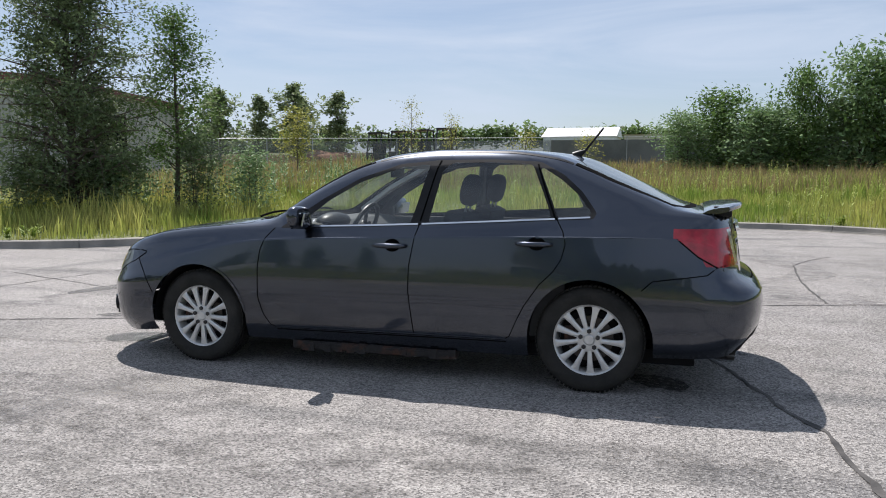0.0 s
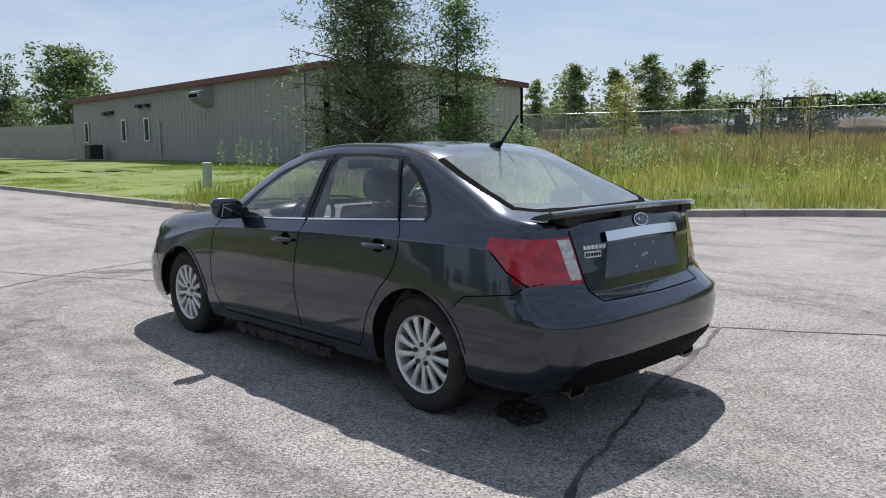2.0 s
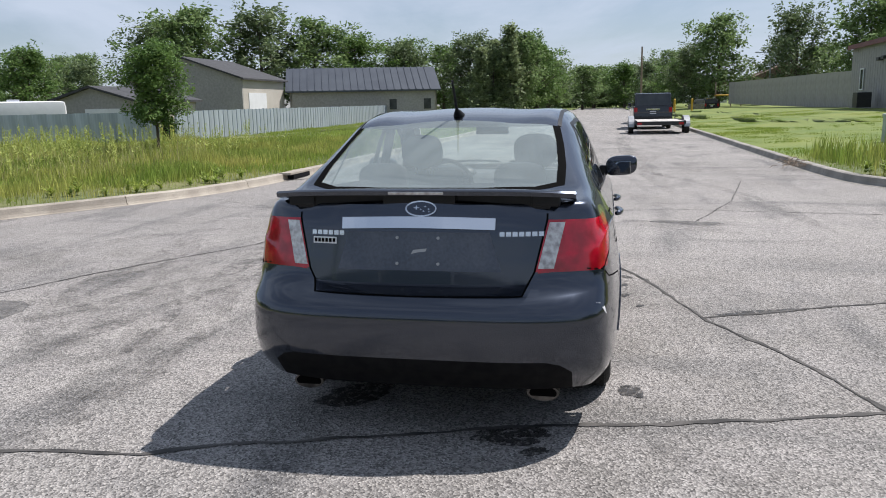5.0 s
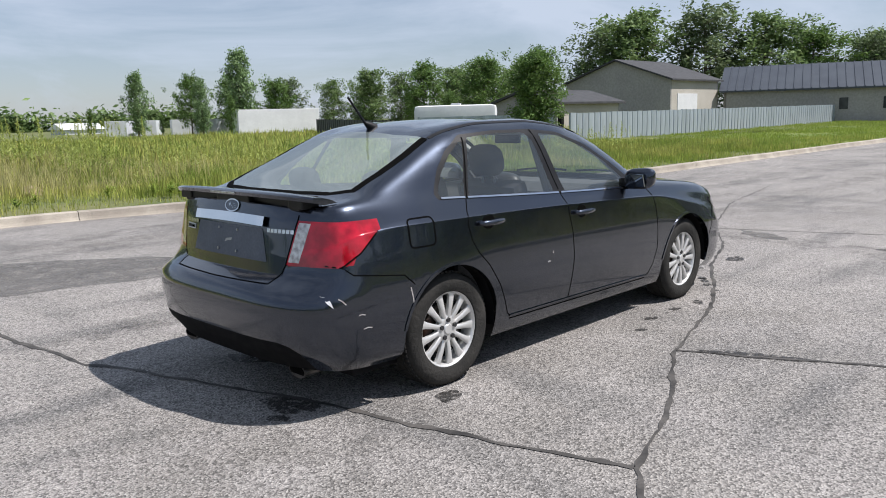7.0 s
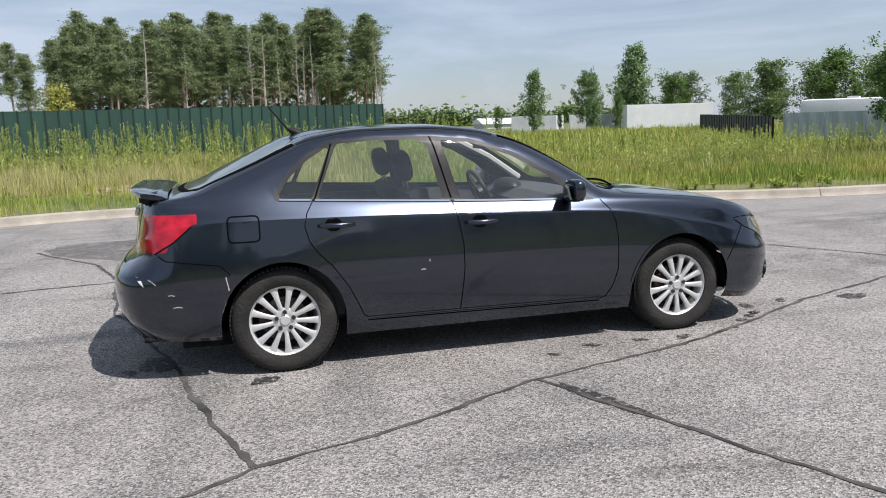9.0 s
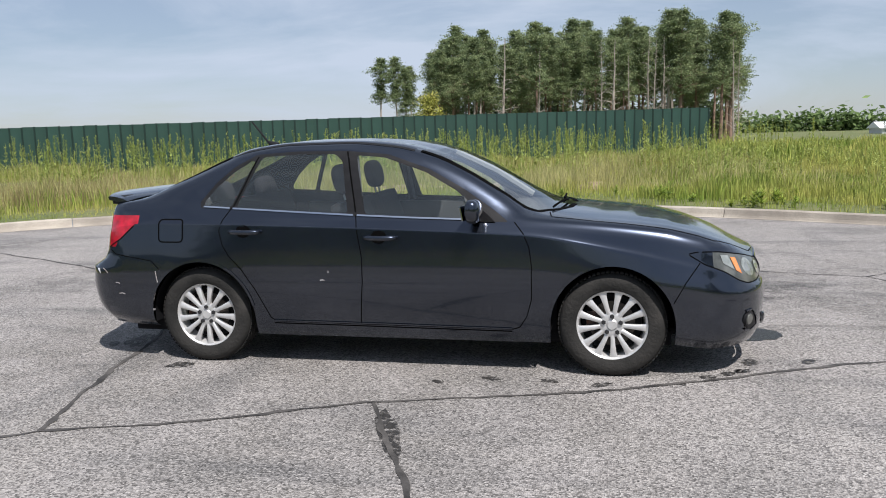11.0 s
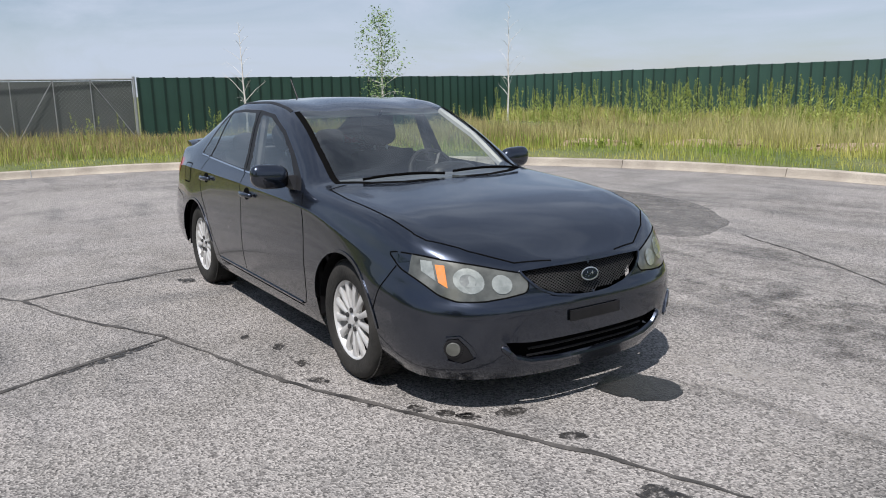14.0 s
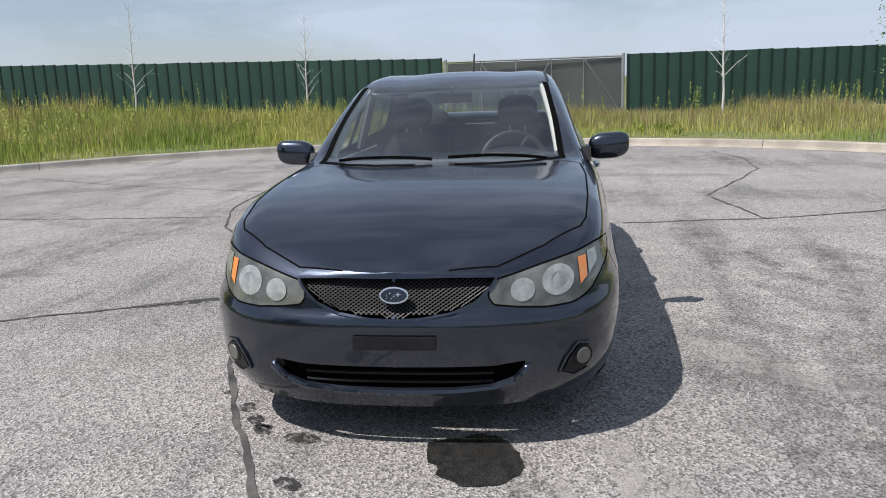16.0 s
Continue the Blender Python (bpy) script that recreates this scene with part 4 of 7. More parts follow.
def car_details():
    for sgn in (-1, 1):
        fd, rd = car_parts[(7, 1 if sgn < 0 else -1)], car_parts[(8, 1 if sgn < 0 else -1)]
        ribbon("door_gap", DOOR_F[:14], "side", .006, M_GAP, fd, sgn)
        ribbon("door_gap", DOOR_R[5:16], "side", .006, M_GAP, rd, sgn)
        ribbon("door_gap", [(.262, .985), (.335, 1.31), (.352, 1.36)], "side", .010, M_GAP, rd, sgn)
        ribbon("door_gap", [(1.10, 1.005), (1.03, 1.17), (.965, 1.335)], "side", .010, M_GAP, rd, sgn)
        ribbon("chrome_strip", [(-.55, .936), (-.1, .951), (.25, .966)], "side", .011, M_CHROME, fd, sgn, thick=.005)
        ribbon("chrome_strip", [(.275, .967), (.7, .989), (1.095, 1.010)], "side", .011, M_CHROME, rd, sgn, thick=.005)
        ribbon("chrome_strip", [(1.115, 1.012), (1.30, 1.022)], "side", .011, M_CHROME, car, sgn, thick=.005)
        ribbon("sill_seam", [(-.72, .262), (.0, .268), (.82, .275)], "side", .007, M_GAP, car, sgn)
        ribbon("door_lip", [(-.72, .281), (.0, .289), (.82, .294)], "side", .008, M_PAINT, car, sgn, thick=.006)
        ribbon("bumper_gap", [(1.60, .62), (1.66, .675), (1.95, .715), (2.0, .755), (2.05, .765)], "side", .006, M_GAP, car, sgn)
        ribbon("bumper_gap", [(-1.655, .46), (-1.72, .58), (-1.80, .69)], "side", .006, M_GAP, car, sgn)
        ribbon("bonnet_gap", [(a, b * -sgn) for a, b in HOOD_T[1:10]], "top", .007, M_GAP, car, sgn)
        ribbon("arch_lip", arc_poly(-HUB_X, HUB_Z, ARCH_R + .006, 8, 172, 30), "side", .016, M_PAINT, car, sgn, thick=.004)
        ribbon("arch_lip", arc_poly(HUB_X, HUB_Z, ARCH_R + .006, 12, 168, 30), "side", .016, M_PAINT, car, sgn, thick=.004)
        ribbon("roof_channel", [(-.08, .565 * -sgn), (.3, .545 * -sgn), (.8, .54 * -sgn), (1.17, .545 * -sgn)], "top", .022, M_TRIM, car, sgn, lift=.002)
        ribbon("rear_glass_band", [(a, b * -sgn) for a, b in REAR_T[2:]], "top", .040, M_GAP, car_parts[(6, 0)], sgn, lift=.0015)
        ribbon("screen_band", [(a, b * -sgn) for a, b in WIND_T[1:8]], "top", .035, M_GAP, car_parts[(5, 0)], sgn, lift=.0015)
        # handles, with the shade of their cups as black discs on the skin
        for hx, hz, door in ((.085, .835, fd), (.985, .868, rd)):
            h = part("door_handle", bmesh.new(), M_PAINT, door)
            p, n = on_skin(hx, hz, "side", sgn)
            bm = bmesh.new()
            L = .105
            pts = [p + Vector((-L + 2 * L * k / 8, sgn * (.012 + .030 * (1 - abs(k - 4) / 4) ** 0.5 * 0.9), 0)) for k in range(9)]
            add_tube(bm, pts, [.011, .0145, .016, .016, .016, .016, .016, .0145, .011], 8)
            for v in bm.verts:
                v.co.z = p.z + (v.co.z - p.z) * 1.0
            me = h.data
            bm.to_mesh(me)
            bm.free()
            for pl in me.polygons:
                pl.use_smooth = True
            ring = [(hx + .015 + .052 * math.cos(2 * math.pi * k / 18), hz + .002 + .040 * math.sin(2 * math.pi * k / 18)) for k in range(18)]
            patch("handle_cup", ring, "side", M_GAP, door, sgn, .0015)
        # mirror
        mir = empty("door_mirror", pose(-.50, sgn * .90, 1.0))
        mir.parent = car
        bm = bmesh.new()
        bmesh.ops.create_uvsphere(bm, u_segments=24, v_segments=14, radius=1)
        for v in bm.verts:
            x, y, z = v.co
            sq = lambda a: math.copysign(abs(a) ** 0.62, a)
            v.co = ((sq(x) * (.055 if x < 0 else .04)) * (1 - .2 * abs(z)), sq(y) * .112, sq(z) * .072 - .012 * y * sgn * -1)
        part("mirror_shell", bm, M_PAINT, mir, smooth=True)
        part("mirror_glass", box(.030, .0435, -.080, .080, -.044, .044, .006, pose(0, 0, 0, 0, 13, -sgn * 17)), M_MIRROR, mir)
        bm = prism([(-.62, .925), (-.50, .93), (-.50, 1.0), (-.545, 1.0)], sgn * .735, sgn * .80, "y")
        part("mirror_foot", bm, M_TRIM, car)
        # front lamp: bowl, projector, amber corner under the lens
        lamp = car_parts[(12, 1 if sgn < 0 else -1)]
        for (fy, fz, r, mm, nm) in ((.600, .640, .060, M_BOWL, "main_reflector"), (.604, .640, .032, M_LENS, "projector_lens"), (.470, .618, .045, M_BOWL, "high_beam_bowl")):
            ring = [(-sgn * -1 * (fy + r * math.cos(2 * math.pi * k / 18)), fz + r * .9 * math.sin(2 * math.pi * k / 18)) for k in range(18)]
            patch(nm, ring, "front", mm, lamp, sgn, .002 if r > .031 and fy > .5 else .004)
        patch("amber_corner", [(sgn * .674, .706), (sgn * .704, .710), (sgn * .710, .635), (sgn * .684, .612)], "front", M_AMBER, lamp, sgn, .003)
        patch("corner_reflector", [(sgn * .710, .722), (sgn * .742, .728), (sgn * .750, .680), (sgn * .716, .640)], "front", M_BOWL, lamp, sgn, .003)
        ribbon("lamp_gap", [(sgn * -a, b) for a, b in LAMP], "front", .007, M_GAP, lamp, sgn, closed=True)
        # fog lamp
        fl = empty("fog_lamp")
        fl.parent = car
        ring = lambda r, k0=20: [(sgn * (.685 + r * 1.05 * math.cos(2 * math.pi * k / k0)), .355 + r * math.sin(2 * math.pi * k / k0)) for k in range(k0)]
        patch("fog_pocket", [(sgn * .615, .300), (sgn * .640, .350), (sgn * .675, .392), (sgn * .712, .385), (sgn * .718, .345), (sgn * .705, .300), (sgn * .66, .275)], "front", M_TRIM, fl, sgn, .005, grid=.012)
        ribbon("fog_surround", [(sgn * .60, .300), (sgn * .625, .352), (sgn * .668, .402), (sgn * .715, .396)], "front", .008, M_PAINT, fl, sgn, thick=.007)
        ribbon("fog_surround", [(sgn * .60, .300), (sgn * .65, .272), (sgn * .705, .288)], "front", .010, M_PAINT, fl, sgn, thick=.008)
        p, n = on_skin(sgn * .690, .345, "front", sgn)
        part("fog_rim", tube([p - n * .01, p + n * .008], [.046, .042], 24), M_TRIM, fl)
        part("fog_lens", tube([p + n * .004, p + n * .012], [.036, .030], 24), M_HAZE, fl)
        # exhaust tip
        # the mouth is a black plug for the shade inside the pipe
        for nm, x0, x1, r, mm in (("exhaust_tip", 1.74, 2.12, .040, M_PIPE), ("exhaust_mouth", 2.04, 2.122, .034, M_GAP)):
            bm = tube([(x0, 0, 0), (x1, 0, -.012)], [r * .9, r], 24)
            for v in bm.verts:
                v.co.y, v.co.z = v.co.y * 1.75 + sgn * .535, v.co.z * .9 + .236
            part(nm, bm, mm, car, "oval chrome exhaust tip, coloured dark for the shade under the bumper" if mm is M_PIPE else "")
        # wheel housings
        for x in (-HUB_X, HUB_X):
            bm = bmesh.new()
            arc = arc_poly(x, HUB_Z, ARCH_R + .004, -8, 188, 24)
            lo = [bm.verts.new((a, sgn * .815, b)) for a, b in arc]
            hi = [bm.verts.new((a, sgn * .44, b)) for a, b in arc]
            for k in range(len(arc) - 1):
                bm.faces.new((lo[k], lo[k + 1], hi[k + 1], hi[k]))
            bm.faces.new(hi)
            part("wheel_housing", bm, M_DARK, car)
        ribbon("tail_gap", [(1.785, .912), (1.90, .815), (2.005, .755)], "side", .008, M_GAP, car_parts[(13, 1 if sgn < 0 else -1)], sgn)
        # vertical seam between boot lid and lamp
        ribbon("boot_gap", [(sgn * .548, 1.0), (sgn * .548, .975), (sgn * .498, .758), (sgn * .452, .670), (0, .665)], "back", .008, M_GAP, car, sgn)
        # wiper
        wl_ = []
        for k in range(8):
            yy = (-.56 if sgn < 0 else .02) + .50 * k / 7
            q, n = on_skin(-1.015 + .10 * abs(yy) ** 1.5 + .03 * k / 7, yy, "top")
            wl_.append(q + n * (.016 + .012 * math.sin(math.pi * k / 7)))
        part("wiper", tube(wl_, .008, 6), M_GAP, car)
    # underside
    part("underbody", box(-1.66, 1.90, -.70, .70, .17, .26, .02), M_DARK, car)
    part("rusty_sill_plate", box(-.62, .5, -.80, -.70, .135, .19, .015), M_RUST, car, "rusted flaking sill plate")
    random.seed(4)
    for k in range(26):
        x = -.55 + .04 * k
        part("rust_flake", box(x, x + .05, -.815 + .01 * random.random(), -.77, .125 + .03 * random.random(), .175 + .02 * random.random(), .004), M_RUST, car)
    # boot lid: chrome bar, plate recess, badges
    lid = car_parts[(10, 0)]
    bar = [(-.335 + .67 * k / 12, .957 + .006 * math.sin(math.pi * k / 12)) for k in range(13)]
    ribbon("chrome_bar", bar, "back", .050, M_CHROME, lid, 1, thick=.018, step=.04)
    # flat plate on the lid, with the recess's reflection put into its colour
    patch("plate_recess", [(-.36, .760), (.36, .760), (.31, .925), (-.31, .925)], "back", M_RECESS_SHEEN, lid, 1, .002)
    for sx, sz in ((-.09, .90), (.09, .90), (-.09, .79), (.09, .79)):
        p, n = on_skin(sx, sz, "back")
        part("plate_screw", tube([p, p + n * .008], .007, 8), M_STEEL, lid)
    patch("adhesive_mark", [(-.03, .83), (.0, .838), (.035, .842), (.04, .855), (.01, .852), (-.02, .848)], "back", M_STEEL, lid, 1, .003)

    def oval(cx, cz, a, b, view, parent, lift=.004):
        e = [(cx + a * math.cos(2 * math.pi * k / 28), cz + b * math.sin(2 * math.pi * k / 28)) for k in range(28)]
        bd = patch("badge_plate", e, view, M_PAINT, parent, 1, lift)
        ribbon("badge_ring", e, view, .006, M_BADGE, bd, 1, lift=lift + .002, closed=True, step=.01)
        for dx, dz, r in ((-.30, .10, .22), (.28, .28, .10), (.50, -.08, .09), (.18, -.36, .09), (.55, -.42, .08), (.0, -.1, .09)):
            st = []
            for k in range(8):
                rr = r * (1.0 if k % 2 == 0 else 0.28)
                st.append((cx + a * (dx + rr * 1.2 * math.cos(math.pi * k / 4)), cz + b * (dz + rr * 1.6 * math.sin(math.pi * k / 4))))
            patch("badge_mark", st, view, M_BADGE, bd, 1, lift + .003)
    oval(.012, 1.022, .066, .031, "back", lid)

    # maker's names are drawn as plain shapes in their colours
    for k in range(6):
        c = -.475 + .0265 * k
        patch("badge_bar", [(c - .0105, .907), (c + .0105, .907), (c + .0105, .926), (c - .0105, .926)], "back", M_BADGE, lid, 1, .004)
    for k in range(7):
        c = .362 + .0270 * k
        patch("badge_bar", [(c - .0105, .908), (c + .0105, .908), (c + .0105, .927), (c - .0105, .927)], "back", M_BADGE, lid, 1, .004)
    plate = patch("dealer_badge", [(-.481, .868), (-.368, .868), (-.368, .897), (-.481, .897)], "back", M_WHITE, lid, 1, .003)
    for k in range(6):
        c = -.468 + .0175 * k
        patch("badge_bar", [(c - .0065, .874), (c + .0065, .874), (c + .0065, .891), (c - .0065, .891)], "back", M_GAP, plate, 1, .0045)
    # spoiler
    bm = bmesh.new()
    rows = []
    for k in range(25):
        u = -1 + 2 * k / 24
        y = .665 * u
        e = abs(u) ** 4
        zc, xr, xf = 1.088 - .020 * e, 2.155 - .09 * e, 1.93 - .01 * e
        rows.append([bm.verts.new(c) for c in ((xf, y, zc - .014), (xf + .03, y, zc + .002), ((xf + xr) / 2, y, zc + .014), (xr - .012, y, zc + .022), (xr, y, zc + .014), (xr - .006, y, zc - .004), ((xf + xr) / 2, y, zc - .018))])
    for a, b in zip(rows, rows[1:]):
        for j in range(7):
            bm.faces.new((a[j], a[(j + 1) % 7], b[(j + 1) % 7], b[j]))
    bm.faces.new(rows[0]), bm.faces.new(rows[-1])
    sp = part("boot_spoiler", bm, M_PAINT, car, smooth=True)
    part("brake_light_strip", box(2.135, 2.158, -.12, .12, 1.088, 1.100, .003), M_CLEAR, sp)
    for sgn in (-1, 1):
        part("spoiler_foot", box(1.98, 2.08, sgn * .60, sgn * .48, 1.03, 1.09, .01), M_TRIM, sp)
    # added dark box that fills the open gap and stands for its shade
    part("spoiler_underside", box(2.02, 2.07, -.56, .56, 1.02, 1.085, .004), M_TRIM, sp)
    part("spoiler_centre_foot", box(1.99, 2.10, -.16, .16, 1.04, 1.092, .01), M_TRIM, sp)
    # antenna
    p, n = on_skin(1.135, 0, "top")
    an = empty("roof_antenna", Matrix.Translation(p))
    an.parent = car
    part("antenna_base", tube([(-.035, 0, -.003), (0, 0, .016), (.035, 0, .034)], [.034, .024, .010], 12), M_TRIM, an, smooth=True)
    part("antenna_rod", tube([(.03, 0, .028), (.155, 0, .185)], [.008, .0065], 8), M_TRIM, an)
    # front: grille mesh, badge, bumper strip, intake slats
    fb = car_parts[(17, 0)]
    bm = bmesh.new()
    for k in range(-40, 41):
        for d in (-1, 1):
            line = []
            for j in range(13):
                z = .525 + .15 * j / 12
                y = .02 * k + d * (z - .60) * 1.5
                if inside(GRILLE, -abs(y), z):
                    q, n = on_skin(y, z, "front")
                    line.append(q + Vector((.022, 0, 0)))
            if len(line) > 1:
                add_tube(bm, line, .0022, 4, False)
    gr = part("grille_mesh", bm, M_GRILLE, car, "black wire-mesh grille")
    ribbon("grille_surround", [*[(-a if a < 0 else 0.0, b) for a, b in GRILLE[::-1]][:], *[(a if a < 0 else 0.0, b) for a, b in GRILLE]], "front", .010, M_PAINT, car, 1, thick=.006)
    oval(0, .612, .052, .028, "front", gr, .006)
    patch("plate_bracket", [(-.155, .417), (.155, .417), (.155, .467), (-.155, .467)], "front", M_TRIM, fb, 1, .006, depth=.008)
    for z in (.277, .312):
        bm = bmesh.new()
        line = []
        for k in range(21):
            y = -.36 + .72 * k / 20
            q, n = on_skin(y, z, "front")
            line.append(q + Vector((.025, 0, 0)))
        part("intake_slat", add_tube(bm, line, .006, 6), M_TRIM, fb)
    TR = [(-.50, .345), (-.44, .285), (-.36, .258), (-.22, .246), (0, .242), (.22, .246), (.36, .258), (.44, .285), (.50, .345)]
    TL = []
    for (a1, b1), (a2, b2) in zip(TR, TR[1:]):
        TL += [(a1 + (a2 - a1) * k / 6, b1 + (b2 - b1) * k / 6) for k in range(6)]
    TL = [on_skin(a, b, "front", 1)[0] for a, b in TL + [TR[-1]]]
    part("intake_trim", tube(TL, [.004] + [.017] * (len(TL) - 2) + [.004], 8), M_PAINT, fb, smooth=True)
    # fuel flap
    FL = round_poly([(1.425, .80), (1.60, .80), (1.60, .945), (1.425, .945)], .03, 4)
    ribbon("fuel_flap_gap", FL, "side", .009, M_GAP, car, 1, closed=True)
    # scuffs on the rear bumper, right side
    random.seed(9)
    for (a, b, ln, an2) in ((2.03, .60, .05, 40), (1.93, .52, .035, 5), (1.90, .45, .05, 0), (1.62, .56, .10, 80), (1.63, .45, .09, 95), (.47, .565, .03, 0), (.43, .62, .015, 90)):
        da, db = ln / 2 * math.cos(radians(an2)), ln / 2 * math.sin(radians(an2))
        ribbon("paint_scuff", [(a - da, b - db), (a, b + .004), (a + da, b + db)], "side", .006, M_CLEAR, car, 1, .0012)
    patch("paint_scuff", [(2.075, .575), (2.10, .60), (2.12, .635), (2.105, .63), (2.085, .61)], "side", M_WHITE, car_parts[(11, 0)], 1, .0015)


car_details()
for o in [o for o in bpy.data.objects if o.type == "MESH" and len(o.data.vertices) == 0]:
    bpy.data.objects.remove(o)


def car_seat(parent, x, y, rear=False):
    st = empty("rear_bench" if rear else "seat", pose(x, y, 0))
    st.parent = parent
    w = .60 if rear else .25
    part("cushion", box(-.25, .27, -w, w, .38, .54, .05), M_SEAT, st)
    bm = box(-.07, .07, -w, w, 0, .58, .05)
    bm.transform(pose(.24, 0, .48, 0, 18, 0))
    part("backrest", bm, M_SEAT, st)
    for hy in ((-.36, .36) if rear else (0,)):
        bm = bmesh.new()
        bmesh.ops.create_uvsphere(bm, u_segments=16, v_segments=10, radius=1)
        for v in bm.verts:
            q = lambda a: math.copysign(abs(a) ** .7, a)
            v.co = (q(v.co.x) * .055, q(v.co.y) * .135, q(v.co.z) * (.085 if rear else .105))
        bm.transform(pose(.455, hy, 1.08 if rear else 1.17, 0, 12, 0))
        part("headrest", bm, M_SEAT, st, smooth=True)
        for k in (-.05, .05):
            part("headrest_post", tube([(.42, hy + k, .98), (.445, hy + k, 1.10)], .007, 6), M_STEEL, st)


def car_interior():
    car_seat(car, .02, -.36)
    car_seat(car, .02, .36)
    car_seat(car, .92, 0, True)
    part("dashboard", prism([(-.95, .55), (-.95, .93), (-.75, .955), (-.52, .945), (-.42, .88), (-.48, .6)], -.70, .70, "y"), M_DASH, car)
    bm = bmesh.new()
    bmesh.ops.create_uvsphere(bm, u_segments=16, v_segments=8, radius=1, matrix=Matrix.LocRotScale((-.52, -.36, .95), None, (.10, .19, .06)))
    part("instrument_hood", bm, M_TRIM, car, smooth=True)
    sw = empty("steering_wheel", pose(-.30, -.36, .90, 0, -64, 0))
    sw.parent = car
    ring = [(.185 * math.cos(2 * math.pi * k / 28), .185 * math.sin(2 * math.pi * k / 28), 0) for k in range(29)]
    part("wheel_rim", tube(ring, .016, 8, False), M_TRIM, sw, smooth=True)
    for a in (90, 210, 330):
        part("wheel_spoke", tube([(0, 0, -.01), (.18 * math.cos(radians(a)), .18 * math.sin(radians(a)), 0)], .015, 6), M_TRIM, sw)
    part("horn_pad", tube([(0, 0, -.02), (0, 0, .02)], [.07, .06], 20), M_TRIM, sw)
    part("steering_column", tube([(-.31, -.36, .89), (-.55, -.36, .78)], .035, 10), M_TRIM, car)
    part("cabin_floor", box(-.95, 1.6, -.70, .70, .27, .33), M_SEAT, car)
    for sgn in (-1, 1):
        part("door_card", box(-.75, 1.15, sgn * .735, sgn * .70, .30, .93, .01), M_DASH, car)
        part("pillar_trim", tube([(-.72, sgn * .625, .985), (-.45, sgn * .59, 1.165), (-.12, sgn * .54, 1.33)], .025, 6), M_PALE, car)
        part("pillar_trim", tube([(.26, sgn * .70, .95), (.31, sgn * .60, 1.33)], .030, 6), M_DASH, car)
    part("headliner", prism([(-.12, 1.325), (.05, 1.365), (.35, 1.385), (.75, 1.385), (1.08, 1.345), (1.08, 1.335), (.75, 1.372), (.35, 1.372), (.05, 1.352), (-.12, 1.312)], -.53, .53, "y"), M_PALE, car)
    part("parcel_shelf", box(1.33, 1.93, -.69, .69, .93, .965, .01), M_SEAT, car)
    part("high_brake_lamp", box(1.60, 1.70, -.13, .13, .965, 1.03, .02), M_DASH, car)
    part("rear_bulkhead", box(1.33, 1.38, -.66, .66, .30, .95), M_SEAT, car)
    part("front_undertray", box(-2.10, -1.6, -.54, .54, .20, .24, .01), M_DARK, car)
    part("firewall", box(-.98, -.94, -.72, .72, .25, .94), M_DARK, car)
    part("boot_floor", box(1.38, 1.98, -.66, .66, .31, .36), M_DARK, car)
    im = part("interior_mirror", box(-.19, -.165, -.115, .115, 1.25, 1.315, .01), M_TRIM, car)
    part("mirror_stem", tube([(-.19, 0, 1.30), (-.24, 0, 1.345)], .010, 6), M_TRIM, im)


car_interior()

# ---- fences ----
def panel_fence(name, a, b, z0, z1, pitch, material, seam, label, rib_w=.03, rib_d=.04):
    base = empty(name, None, label, "fence", kind="structure")
    a, b = Vector(a), Vector(b)
    d = b - a
    n = max(1, round(d.length / pitch))
    u = d.normalized()
    ang = math.degrees(math.atan2(u.y, u.x))
    L = d.length / n
    src = part("panel", box(0.010, L - 0.010, -.02, .02, 0, 1), material, base)
    rib = part("rib", box(-rib_w, rib_w, -rib_d, rib_d, 0, 1.004), seam, base)
    random.seed(int(abs(a.x * 7 + b.y * 3)))
    for k in range(n + 1):
        p = a + u * L * k
        t = k / n
        zb = z0[0] + (z0[1] - z0[0]) * t
        h = z1[0] + (z1[1] - z1[0]) * t - zb + random.uniform(-.012, .012)
        for ob, upto in ((src, n), (rib, n + 1)):
            if k >= upto:
                continue
            o = ob if k == 0 else ob.copy()
            if k:
                scene.collection.objects.link(o)
            o.matrix_basis = pose(p.x, p.y, zb, 0, random.uniform(-.25, .25), ang) @ Matrix.Diagonal((1, 1, h, 1))
    return base


GF = "tall dark green ribbed steel fence behind weeds"
panel_fence("green_fence", (-5.7, -31.3), (23.6, -19.05), (-.1, -.1), (2.38, 2.06), .44, M_GREEN, M_GREEN_D, GF)
panel_fence("green_fence", (23.6, -19.05), (21.6, -3.15), (-.1, -.1), (2.06, 2.06), .42, M_GREEN, M_GREEN_D, GF)
panel_fence("green_fence", (21.4, 2.95), (21.0, 46), (-.1, .3), (2.16, 3.1), .42, M_GREEN, M_GREEN_D, GF)
CF = "weathered galvanised corrugated sheet fence"
panel_fence("corrugated_fence", (-25.2, -17.1), (-76.8, -20.8), (-.3, .1), (1.46, 1.62), .55, M_GALV, M_GALV, CF, .05, .05)
panel_fence("corrugated_fence", (-24.6, -17.6), (-21.6, -23.2), (-.3, -.3), (1.44, 1.44), .55, M_GALV, M_GALV, CF, .05, .05)
panel_fence("dark_fence", (-21.8, -24.2), (-34, -48), (-.3, -.1), (1.30, 1.5), .8, M_SCREEN, M_DARK, "dull dark sheet fence behind the weeds")
panel_fence("grey_wall_fence", (-59.5, 18.9), (-96, 15.5), (.6, 1.0), (3.42, 3.5), 2.4, M_GREYWALL, M_GREYWALL, "long plain grey panel wall beside the shed", .02, .03)
